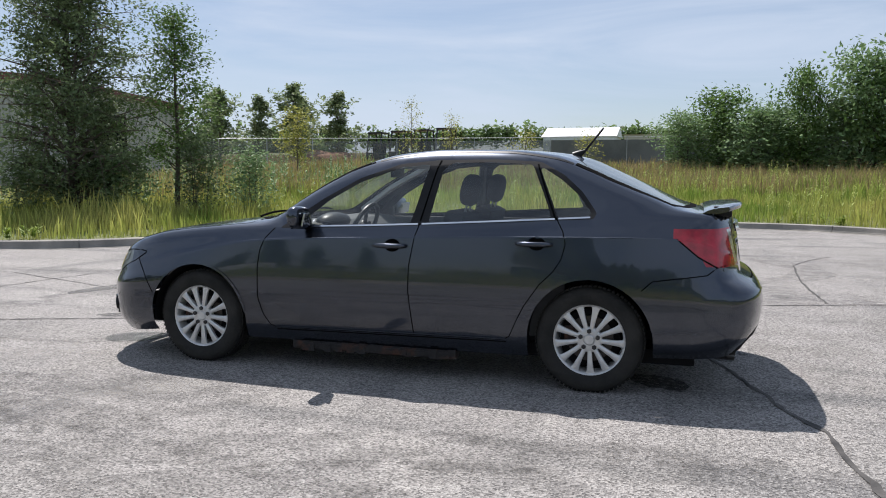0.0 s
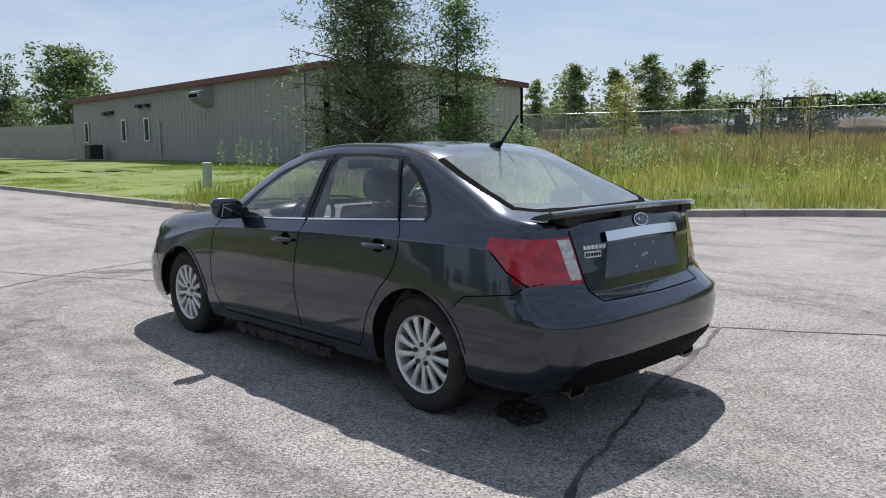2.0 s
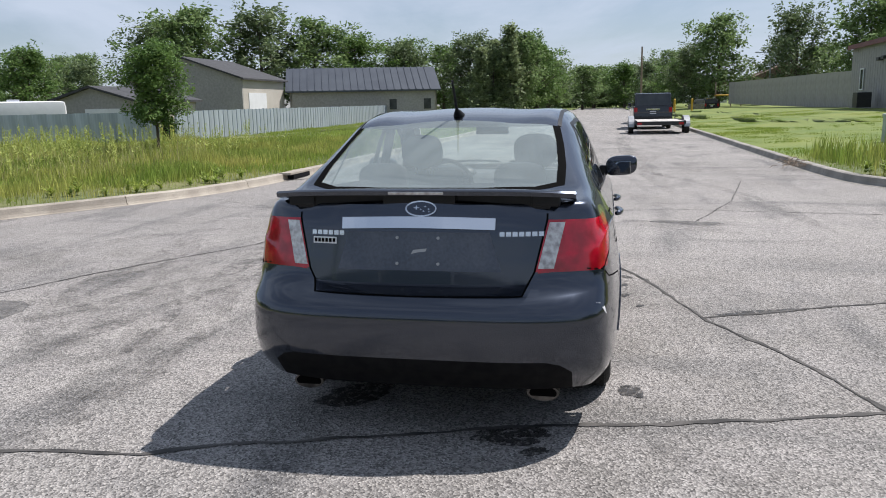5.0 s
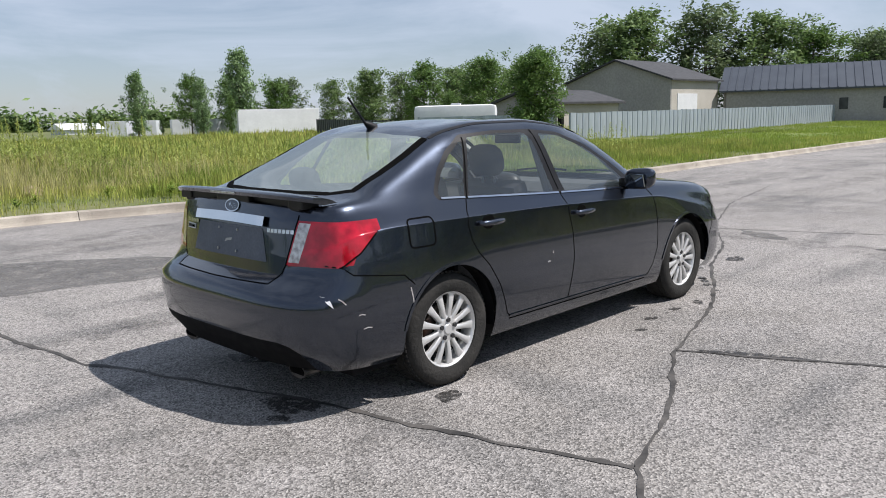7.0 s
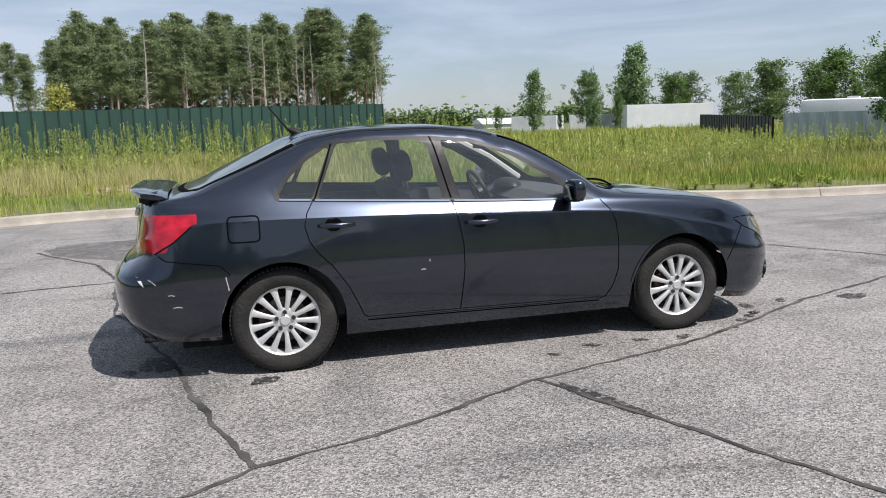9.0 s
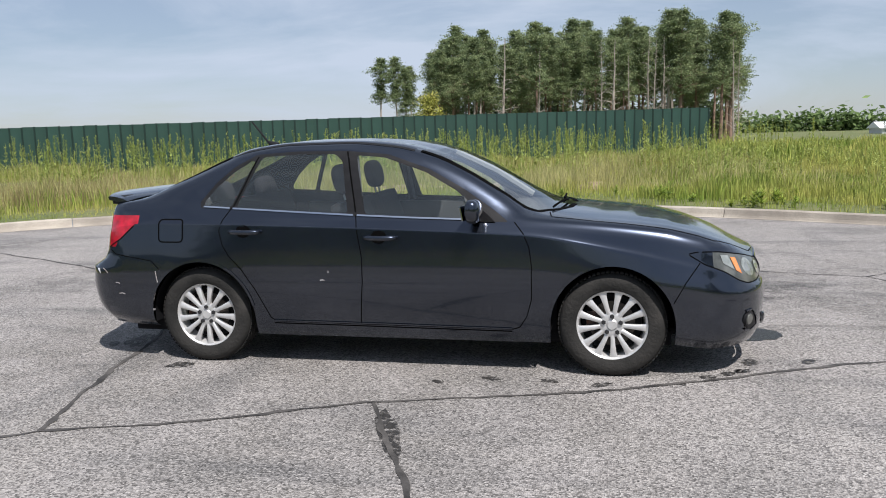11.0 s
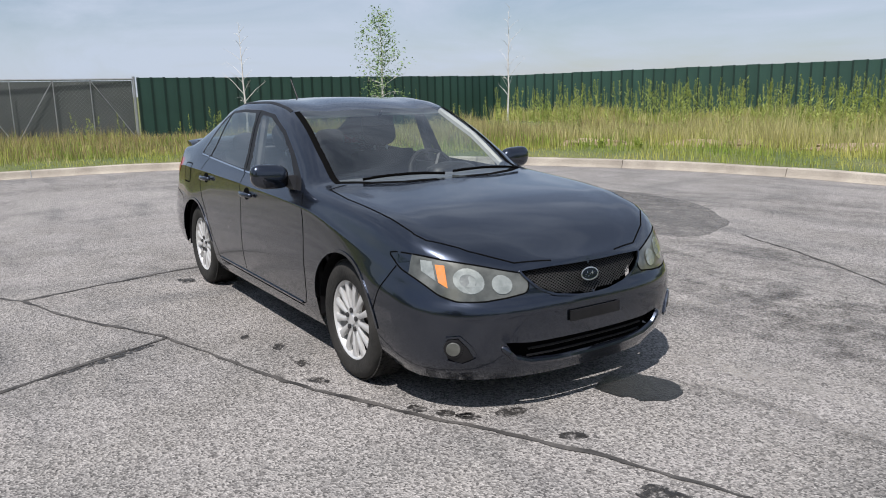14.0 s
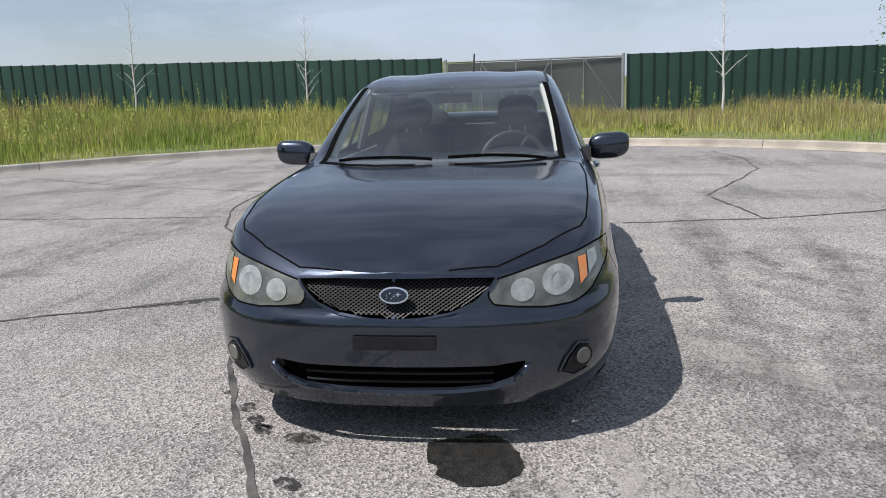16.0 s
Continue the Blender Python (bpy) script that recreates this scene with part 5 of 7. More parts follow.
part("gap_post", box(-25.0, -24.8, -17.5, -17.3, -.3, 1.5), M_DARK, tagged(empty("fence_post", None, "dark timber post at the fence corner", "post")))


def chain_link(bm, a, b, z0, z1, pitch, r):
    """Crossing wires of a chain-link mesh between two points."""
    a, b = Vector((*a, 0)), Vector((*b, 0))
    L, H = (b - a).length, z1 - z0
    u = (b - a).normalized()
    n = int((L + H) / pitch)
    for k in range(n):
        for s in (1, -1):
            s0 = k * pitch - (H if s > 0 else 0)
            t0, t1 = s0, s0 + H * 1.0
            if s < 0:
                t0, t1 = k * pitch, k * pitch - H
            za, zb = z0, z1
            lo, hi = sorted((t0, t1))
            if hi < 0 or lo > L:
                continue
            def zz(t):
                return za + (zb - za) * (t - t0) / (t1 - t0)
            ta, tb = max(0, lo), min(L, hi)
            add_tube(bm, [a + u * ta + Vector((0, 0, zz(ta))), a + u * tb + Vector((0, 0, zz(tb)))], r, 3, False)
    return bm


M_WIRE = mat("dull_wire", (0.20, 0.21, 0.21), 0.6, 0.4, color2=(0.14, 0.15, 0.15), scale=4)


def gate():
    g = empty("sliding_gate", None, "wide chain-link gate with dark privacy slats in a steel frame", "gate")
    a, b = (21.55, -3.0), (21.42, 2.8)
    part("wire_mesh", chain_link(bmesh.new(), a, b, .12, 2.0, .12, .0035), M_WIRE, g)
    for za, zb in (((2.02), 2.02), (.08, .08)):
        part("rail", tube([(*a, za), (*b, zb)], .03, 8), M_STEEL, g)
    for t in (0, 1):
        p = (a[0] + (b[0] - a[0]) * t, a[1] + (b[1] - a[1]) * t)
        part("post", tube([(*p, -.05), (*p, 2.1)], .045, 10), M_STEEL, g)
    for t in (.22, .40, .60, .80):
        p = (a[0] + (b[0] - a[0]) * t, a[1] + (b[1] - a[1]) * t)
        part("upright", tube([(p[0] + .03, p[1], .08), (p[0] + .03, p[1], 2.02)], .018, 6), M_STEEL, g)
    for t0, t1 in ((.0, .22), (.60, .40), (.60, .80)):
        p, q = [(a[0] + (b[0] - a[0]) * t + .03, a[1] + (b[1] - a[1]) * t) for t in (t0, t1)]
        part("brace", tube([(*p, .1), (*q, 2.0)], .016, 6), M_STEEL, g)
    part("privacy_slats", box(21.60, 21.63, -2.95, 2.75, .12, 1.97), M_SCREEN, g, "dark grey-green privacy screen")


gate()


def screened_fence():
    f = empty("screened_fence", None, "chain-link fence with a grey privacy screen", "fence", kind="structure")
    pts = [(-26.5, 30.5), (-28.0, 40.0), (-16.5, 51.5), (14, 62)]
    for a, b in zip(pts, pts[1:]):
        za, zb = ground_z(*a), ground_z(*b)
        A, B = Vector((*a, 0)), Vector((*b, 0))
        n = max(1, round((B - A).length / 3))
        for k in range(n):
            p, q = A.lerp(B, k / n), A.lerp(B, (k + 1) / n)
            z0, z1 = za + (zb - za) * k / n, za + (zb - za) * (k + 1) / n
            bm = bmesh.new()
            vs = [bm.verts.new(c) for c in ((p.x, p.y, z0), (q.x, q.y, z1), (q.x, q.y, z1 + 1.85), (p.x, p.y, z0 + 1.85))]
            bm.faces.new(vs)
            r = bmesh.ops.extrude_face_region(bm, geom=bm.faces[:])
            bmesh.ops.translate(bm, verts=[v for v in r["geom"] if isinstance(v, bmesh.types.BMVert)], vec=(.02, .02, 0))
            part("screen_panel", bm, M_SCREENGREY if p.x > -9 else M_LINK, f)
            part("fence_post", tube([(p.x, p.y, z0 - .1), (p.x, p.y, z0 + 2.1)], .035, 8), M_STEEL, f)
            part("top_rail", tube([(p.x, p.y, z0 + 2.05), (q.x, q.y, z1 + 2.05)], .025, 6), M_STEEL, f)


screened_fence()


# ---- buildings ----
def window(parent, x, y, z, w, h, face="-y"):
    """A small framed window on a wall that faces -y, or +x."""
    m = pose(x, y, z, 0, 0, 0 if face == "-y" else 90)
    wd = empty("window", m)
    wd.parent = parent
    part("pane", box(-w / 2, w / 2, -.03, -.01, -h / 2, h / 2), M_GLASSDARK, wd)
    for a in ((-w / 2 - .08, -w / 2, -h / 2 - .08, h / 2 + .08), (w / 2, w / 2 + .08, -h / 2 - .08, h / 2 + .08), (-w / 2, w / 2, h / 2, h / 2 + .08), (-w / 2, w / 2, -h / 2 - .08, -h / 2)):
        part("frame_bar", box(a[0], a[1], -.06, 0, a[2], a[3]), M_WHITE, wd)


M_GLASSDARK = mat("dark_window_glass", (0.03, 0.035, 0.04), 0.08, color2=(0.06, 0.065, 0.07), scale=1.5)


def shed():
    s = empty("industrial_shed", None, "long grey ribbed-metal shed with maroon roof edge", "building")
    x0, x1, y0, y1, zb = -58.5, -26.0, 18.6, 33.0, .2
    part("south_wall", prism([(x0, zb), (x1, zb), (x1, 5.25), (x0, 5.0)], y0, y0 + .25, "y"), M_SHED, s)
    e = prism([(y0, zb), (y1, zb), (y1, 5.0), (y0 + 5, 5.5), (y0, 5.25)], x1 - .25, x1, "x")
    part("east_wall", e, M_TANSHED, s)
    part("west_wall", box(x0, x0 + .25, y0 + .25, y1, zb, 5.0), M_SHED, s)
    part("north_wall", box(x0, x1, y1 - .25, y1, zb, 4.9), M_SHED, s)
    rf = bmesh.new()
    vs = [rf.verts.new(c) for c in ((x0 - .15, y0 - .2, 5.02), (x1 + .15, y0 - .2, 5.27), (x1 + .15, y0 + 5, 5.55), (x1 + .15, y1 + .2, 5.0), (x0 - .15, y1 + .2, 4.9), (x0 - .15, y0 + 5, 5.3))]
    rf.faces.new((vs[0], vs[1], vs[2], vs[5])), rf.faces.new((vs[5], vs[2], vs[3], vs[4]))
    r = bmesh.ops.extrude_face_region(rf, geom=rf.faces[:])
    bmesh.ops.translate(rf, verts=[v for v in r["geom"] if isinstance(v, bmesh.types.BMVert)], vec=(0, 0, .10))
    part("roof", rf, M_SHED, s)
    part("roof_trim", prism([(x0 - .2, 4.86), (x1 + .2, 5.11), (x1 + .2, 5.42), (x0 - .2, 5.17)], y0 - .32, y0 - .2, "y"), M_MAROON, s, "maroon roof edge")
    part("roof_trim", prism([(y0 - .3, 5.11), (y0 + 5, 5.40), (y1 + .2, 4.86), (y1 + .2, 5.17), (y0 + 5, 5.70), (y0 - .3, 5.42)], x1 + .15, x1 + .27, "x"), M_MAROON, s, "maroon roof edge")
    rib = None
    for k in range(int((x1 - x0) / .5)):
        x = x0 + .25 + k * .5
        h = 4.8 + (x - x0) / (x1 - x0) * .24 - zb
        if rib is None:
            rib = part("cladding_rib", box(-.02, .02, -.009, .0, 0, 1), M_SHED, s)
            o = rib
        else:
            o = rib.copy()
            scene.collection.objects.link(o)
        o.matrix_basis = pose(x, y0 - .002, zb) @ Matrix.Diagonal((1, 1, h, 1))
    for k in range(28):
        o = rib.copy()
        scene.collection.objects.link(o)
        o.matrix_basis = pose(x1 + .002, y0 + .25 + k * .5, zb, 0, 0, 90) @ Matrix.Diagonal((1, 1, 4.75, 1))
    for wx in (-55.8, -49.1, -45.5):
        window(s, wx, y0 - .04, 2.68, .62, 1.35)
    hood = empty("vent_hood", pose(-37.3, y0, 4.3))
    hood.parent = s
    part("hood", prism([(0, .55), (-.95, .30), (-.95, -.05), (0, -.55)], -.6, .6, "x"), M_STEEL, hood, "galvanised box vent")
    part("hood_mouth", prism([(-.955, .2), (-.10, -.48), (-.06, -.52), (-.97, .0)], -.5, .5, "x"), M_DARK, hood)
    for lx, lz in ((-51.9, 3.9), (-51.0, 3.95), (-46.3, 4.2), (-45.2, 4.2)):
        part("wall_light", box(lx - .28, lx + .28, y0 - .35, y0 - .04, lz - .11, lz + .11, .03), M_BLACKMETAL, s)
    part("wall_pipe", tube([(-43.6, y0 - .1, 1.0), (-43.6, y0 - .1, 3.1), (-43.3, y0 - .3, 3.15)], .06, 8), M_STEEL, s)
    part("downspout", tube([(-27.7, y0 - .1, .9), (-27.7, y0 - .1, 5.0)], .06, 8), M_STEEL, s)
    # black panel on the wall stands for the shade inside the doorway
    part("loading_door", box(x1 - .01, x1 + .06, 26.0, 28.6, zb, 4.2), M_DARK, s, "open loading door, its shaded inside painted as a flat black panel")
    ac = empty("cooling_unit", pose(-52.2, y0 - 1.0, .75), "grey outdoor cooling unit beside the shed", "cooling unit")
    part("casing", box(-.5, .5, -.45, .45, 0, 1.0, .03), M_BLACKMETAL, ac)
    part("fan_guard", tube([(0, 0, 1.0), (0, 0, 1.05)], .35, 20), M_STEEL, ac)


M_RUSTSOIL = mat("red_brown_soil", (0.20, 0.10, 0.055), 0.95, color2=(0.27, 0.15, 0.09), scale=1.5, bump=0.8, bump_scale=6)
M_TANSHED = mat("light_grey_metal_cladding", (0.36, 0.355, 0.335), 0.6, color2=(0.41, 0.40, 0.38), scale=0.5, fine=0.2, fine_scale=4)
shed()


def gable_house(name, label, a, b, depth, eave, ridge, wall, roof, z0=0.0, roof_over=.35, door=None, windows=()):
    """A building with one gable front from a to b (ground points), and its length behind that front."""
    h = empty(name, None, label, "building")
    a, b = Vector((*a, 0)), Vector((*b, 0))
    u = (b - a).normalized()
    back = Vector((-u.y, u.x, 0))
    m = Matrix(((u.x, back.x, 0, a.x), (u.y, back.y, 0, a.y), (0, 0, 1, z0), (0, 0, 0, 1)))
    W = (b - a).length
    def put(nm, bm, material, lab="", par=None):
        bm.transform(m)
        return part(nm, bm, material, par or h, lab)
    for y in (0, depth - .2):
        put("gable_wall", prism([(0, 0), (W, 0), (W, eave), (W / 2, ridge), (0, eave)], y, y + .2, "y"), wall)
    put("side_wall", box(0, .2, .2, depth - .2, 0, eave), wall)
    put("side_wall", box(W - .2, W, .2, depth - .2, 0, eave), M_TAN if wall is M_GREYWALL else wall)
    for sx in (0, 1):
        e = -roof_over if sx == 0 else W + roof_over
        ez = eave - roof_over * (ridge - eave) / (W / 2)
        put("roof_slope", prism([(e, ez), (W / 2, ridge), (W / 2, ridge + .15), (e, ez + .15)], -roof_over, depth + roof_over, "y"), roof)
    if door:
        face, pos, w, hh, z = door
        if face == "side":
            put("roller_door", box(W, W + .05, pos, pos + w, z, z + hh), M_WHITE, "white roller door")
        else:
            put("roller_door", box(pos, pos + w, -.05, 0, z, z + hh), M_WHITE, "white roller door")
    for face, pos, z, w, hh in windows:
        if face == "front":
            put("window", box(pos, pos + w, -.04, 0, z, z + hh), M_GLASSDARK)
        else:
            put("window", box(-.04 if face == "left" else W, 0 if face == "left" else W + .04, pos, pos + w, z, z + hh), M_GLASSDARK)
    return h


# the gable front looks to the turning circle; the long hall stands behind
gable_house("grey_workshop", "tall grey workshop with dark roof and white roller door", (-57.7, -40.5), (-57.7, -29.7), 9, 4.1, 5.95, M_GREYWALL, M_SHINGLE, door=("side", 1.2, 3.6, 1.6, 1.3))
gable_house("small_garage", "small grey garage with a dark shingle roof", (-40.5, -34.9), (-40.5, -29.0), 8, 2.2, 3.05, M_GREYWALL, M_SHINGLE, door=("front", 2.4, 2.6, 1.5, 0.2))


def long_hall():
    h = empty("long_hall", None, "long low grey hall with a slate-blue metal roof", "building")
    a, b = Vector((-66.4, -29.0, 0)), Vector((-71.3, -15.6, 0))
    u = (b - a).normalized()
    back = Vector((-abs(u.y), u.x if u.x < 0 else -u.x, 0)).normalized()
    back = Vector((u.y, -u.x, 0))
    if back.x > 0:
        back = -back
    m = Matrix(((u.x, back.x, 0, a.x), (u.y, back.y, 0, a.y), (0, 0, 1, 0), (0, 0, 0, 1)))
    W, D, E, R = (b - a).length, 9.0, 3.1, 5.3
    def put(nm, bm, material, lab=""):
        bm.transform(m)
        return part(nm, bm, material, h, lab)
    put("front_wall", box(0, W, 0, .2, 0, E), M_GREYWALL)
    put("back_wall", box(0, W, D - .2, D, 0, E), M_GREYWALL)
    for x in (0, W - .2):
        put("gable_wall", prism([(0, 0), (D, 0), (D, E), (D / 2, R), (0, E)], x, x + .2, "x"), M_TAN)
    for s0, s1 in ((-.4, D / 2), (D + .4, D / 2)):
        put("roof_slope", prism([(s0, E - .15), (s1, R), (s1, R + .15), (s0, E)], -.4, W + .4, "x"), M_ROOFMETAL)
    for k in range(int(W / .7)):
        put("roof_rib", prism([(-.42, E + .0), (D / 2, R + .15), (D / 2, R + .22), (-.42, E + .07)], .3 + k * .7, .38 + k * .7, "x"), M_ROOFMETAL)
    for x in (9.6, 13.0):
        put("window", box(x, x + .7, -.04, 0, 1.2, 2.2), M_GLASSDARK)
    for y, z in ((2.0, 2.6), (4.0, 0.9), (6.4, 0.9)):
        put("window", box(W, W + .04, y, y + .8, z, z + 1.1), M_GLASSDARK)


long_hall()


def far_building(name, label, x0, x1, y0, y1, z0, z1, wall, roof, rise=0.0):
    h = empty(name, None, label, "building")
    part("wall", box(x0, x1, y0, y1, z0, z1), wall, h)
    ym = (y0 + y1) / 2
    part("roof", prism([(y0 - .3, z1), (ym, z1 + max(rise, .2)), (y1 + .3, z1)], x0 - .4, x1 + .4, "x"), roof, h)
    n = max(2, int((x1 - x0) / 5))
    for k in range(n):
        x = x0 + (k + .5) * (x1 - x0) / n
        part("window", box(x - .5, x + .5, y0 - .05, y0, z0 + (z1 - z0) * .4, z0 + (z1 - z0) * .75), M_GLASSDARK, h)


far_building("white_roofed_hall", "far pale hall with a white roof", -29.5, -13.5, 171, 186, 5.0, 9.6, M_OFFWHITE, M_WHITE, 2.3)
far_building("low_grey_building", "far low grey flat-roofed building", -7.2, -.7, 114, 122, 4.0, 7.1, M_TAN, M_GREYWALL, .2)
far_building("brown_roofed_house", "far house with brown shingle roof", -121, -113, 21, 30, 1.0, 4.4, M_TAN, M_BROWNROOF, 2.0)
far_building("white_house", "small far white house under trees", -128, -122, 13, 19, 1.0, 3.8, M_WHITE, M_BROWNROOF, 1.4)


def box_trailer(name, label, a, b, z0, z1, width, material):
    t = empty(name, None, label, "trailer")
    a, b = Vector((*a, 0)), Vector((*b, 0))
    u = (b - a).normalized()
    L = (b - a).length
    ang = math.degrees(math.atan2(u.y, u.x))
    m = pose(a.x, a.y, z0, 0, 0, ang)
    bm = box(0, L, -width, 0, .55 * (z1 - z0) / 2.7, z1 - z0, .05)
    bm.transform(m)
    part("box", bm, material, t)
    for x in (.12, .2):
        bm = box(L * x - .5, L * x + .5, -width + .1, -.1, 0, .5, .1)
        bm.transform(m)
        part("wheel_set", bm, M_TYRE, t)
    bm = box(L * .75, L * .78, -width + .3, -.3, 0, .55)
    bm.transform(m)
    part("landing_leg", bm, M_BLACKMETAL, t)
    bm = box(.1, L, -.06, .012, .50 * (z1 - z0) / 2.7, .58 * (z1 - z0) / 2.7)
    bm.transform(m)
    part("side_rail", bm, M_STEEL, t)


box_trailer("box_trailer", "white box trailer parked behind weeds", (-43.9, -60.9), (-36.0, -63.2), -.3, 2.6, 2.6, M_WHITE)
for k, (ax, ay) in enumerate(((-33.6, -88.5), (-36.6, -87.2), (-40.2, -85.6))):
    box_trailer("box_trailer", "dull white box trailer in a far row", (ax, ay), (ax - 4.6 * (2.0 if k == 2 else 1), ay + (3.6 if k == 2 else -8)), -.6, 1.9, 2.4, M_OFFWHITE)
far_building("white_shed", "far white shed with pale roof", -47.5, -41.6, -129, -123, -1, .9, M_OFFWHITE, M_WHITE, 1.0)


def camper():
    c = empty("camper_trailer", pose(-32.6, -31.2, .1, 0, 0, -52), "white camper trailer behind the corrugated fence", "camper")
    bm = box(-2.6, 2.6, -1.1, 1.1, .4, 2.05, .35)
    part("shell", bm, M_WHITE, c, smooth=True)
    part("side_window", box(-.8, .4, -1.12, -1.09, 1.2, 1.7, .05), M_GLASSDARK, c)
    for sy in (-.9, .9):
        part("wheel", tube([(0, sy - .1, .32), (0, sy + .1, .32)], .32, 16), M_TYRE, c)
    part("roof_vent", box(-.3, .3, -.3, .3, 2.02, 2.16, .03), M_OFFWHITE, c)


camper()


# ---- parked vehicles in the street ----
def parked_vehicle(name, label, x, y, L, W, H, hood_h, paint, ang=0.0, category="car"):
    """A boxy car seen from behind; the front points to -x."""
    v = empty(name, pose(x, y, 0, 0, 0, ang), label, category)
    z0 = .30
    body = [(-L / 2, z0 + .1), (-L / 2 + .05, hood_h * .75), (-L / 2 + .2, hood_h), (-L * .22, hood_h + .06), (L / 2 - .06, hood_h + .04), (L / 2, hood_h - .25), (L / 2, z0 + .1), (L / 2 - .1, z0), (-L / 2 + .1, z0)]
    bm = prism(body, -W / 2, W / 2, "y")
    bmesh.ops.bevel(bm, geom=bm.edges[:], offset=.05, segments=2, affect="EDGES")
    part("body", bm, paint, v, smooth=True)
    cab = [(-L * .22, hood_h), (-L * .10, H - .04), (-L * .05, H), (L / 2 - .35, H), (L / 2 - .22, H - .05), (L / 2 - .08, hood_h)]
    bm = prism(cab, -W / 2 + .08, W / 2 - .08, "y")
    bmesh.ops.bevel(bm, geom=bm.edges[:], offset=.04, segments=2, affect="EDGES")
    part("cabin", bm, paint, v, smooth=True)
    bm = bmesh.new()
    bmesh.ops.create_grid(bm, x_segments=1, y_segments=1, size=.5)
    bm.transform(pose(L / 2 - .135, 0, (H + hood_h) / 2 + .03, 0, 78, 0) @ Matrix.Diagonal((H - hood_h - .16, W - .36, 1, 1)))
    part("rear_window", bm, M_GLASSDARK, v)
    for s in (-1, 1):
        part("side_window", box(-L * .08, L / 2 - .45, s * (W / 2 - .085), s * (W / 2 - .07), hood_h + .08, H - .12, .004), M_GLASSDARK, v)
        part("tail_light", box(L / 2 - .04, L / 2 + .012, s * (W / 2 - .20), s * (W / 2 - .03), hood_h - .28, hood_h + .02, .01), M_RED, v)
        part("door_mirror", box(-L * .17, -L * .13, s * (W / 2 + .02), s * (W / 2 + .20), hood_h + .05, hood_h + .24, .03), paint, v)
        for wx in (-L * .31, L * .29):
            w = empty("wheel", pose(wx, s * (W / 2 - .12), .35))
            w.parent = v
            part("tyre", tube([(0, -.11, 0), (0, .11, 0)], .35, 24), M_TYRE, w)
            part("rim", tube([(0, -.118, 0), (0, .118, 0)], .22, 16), M_ALLOY, w)
    part("rear_bumper", box(L / 2 - .05, L / 2 + .09, -W / 2 + .03, W / 2 - .03, .42, .66, .03), M_BLACKMETAL, v)
    part("trim_bar", box(L / 2 - .01, L / 2 + .015, -.35, .35, hood_h - .12, hood_h - .04, .004), M_CHROME, v)
    part("plate", box(L / 2 - .01, L / 2 + .013, -.16, .16, hood_h - .32, hood_h - .17, .003), M_WHITE, v)
    part("roof_rail", box(-L * .02, L / 2 - .4, -W / 2 + .16, -W / 2 + .20, H, H + .05, .008), M_BLACKMETAL, v)
    part("roof_rail", box(-L * .02, L / 2 - .4, W / 2 - .20, W / 2 - .16, H, H + .05, .008), M_BLACKMETAL, v)


M_NAVY = mat("near_black_car_paint", (0.010, 0.011, 0.015), 0.25, 0.3, color2=(0.014, 0.015, 0.02), scale=2, coat=1.0)
M_SILVER = mat("silver_car_paint", (0.32, 0.33, 0.34), 0.3, 0.6, color2=(0.36, 0.37, 0.38), scale=2, coat=1.0)
parked_vehicle("parked_suv", "large black off-road vehicle parked with a flatbed trailer", -40.2, 3.25, 5.1, 2.0, 1.88, 1.12, M_NAVY)
parked_vehicle("parked_car", "dark parked car further up the street", -50.5, 3.4, 4.6, 1.8, 1.5, .95, M_SILVER)
parked_vehicle("parked_pickup", "small dark car on a far drive", -96, 12.5, 4.6, 1.8, 1.6, 1.0, M_NAVY, 20)


def flatbed():
    t = empty("flatbed_trailer", pose(-33.2, 3.2, 0), "low flatbed trailer with pale board deck", "trailer")
    for k in range(9):
        y = -1.0 + k * .225
        part("deck_board", box(-2.4, 2.2, y, y + .215, .52, .57, .004), M_PLANK, t)
    for y in (-1.05, 1.05):
        part("side_rail", box(-2.5, 2.3, y - .04, y + .04, .44, .60, .01), M_BLACKMETAL, t)
    part("rear_beam", box(2.22, 2.32, -1.05, 1.05, .40, .56, .01), M_BLACKMETAL, t)
    for s in (-1, 1):
        bm = bmesh.new()
        arc = [(.55 * math.cos(math.radians(a)), .30 + .48 * math.sin(math.radians(a))) for a in range(0, 181, 15)]
        lo = [bm.verts.new((a * 1.6 + .6, s * 1.10, b)) for a, b in arc]
        hi = [bm.verts.new((a * 1.6 + .6, s * 1.36, b)) for a, b in arc]
        for k in range(len(arc) - 1):
            bm.faces.new((lo[k], lo[k + 1], hi[k + 1], hi[k]))
        r = bmesh.ops.extrude_face_region(bm, geom=bm.faces[:])
        bmesh.ops.translate(bm, verts=[v for v in r["geom"] if isinstance(v, bmesh.types.BMVert)], vec=(0, 0, .012))
        part("mudguard", bm, M_STEEL, t)
        for wx in (.22, .98):
            part("wheel", tube([(wx, s * 1.13, .32), (wx, s * 1.34, .32)], .32, 20), M_TYRE, t)
        part("tail_light", box(2.30, 2.34, s * .8, s * 1.0, .42, .52), M_RED, t)
    part("drawbar", tube([(-2.4, -.8, .48), (-3.9, 0, .48)], .05, 6), M_BLACKMETAL, t)
    part("drawbar", tube([(-2.4, .8, .48), (-3.9, 0, .48)], .05, 6), M_BLACKMETAL, t)
    part("front_rail", tube([(-2.4, -1.0, .57), (-2.4, -1.0, .9), (-2.4, 1.0, .9), (-2.4, 1.0, .57)], .03, 6), M_BLACKMETAL, t)


flatbed()


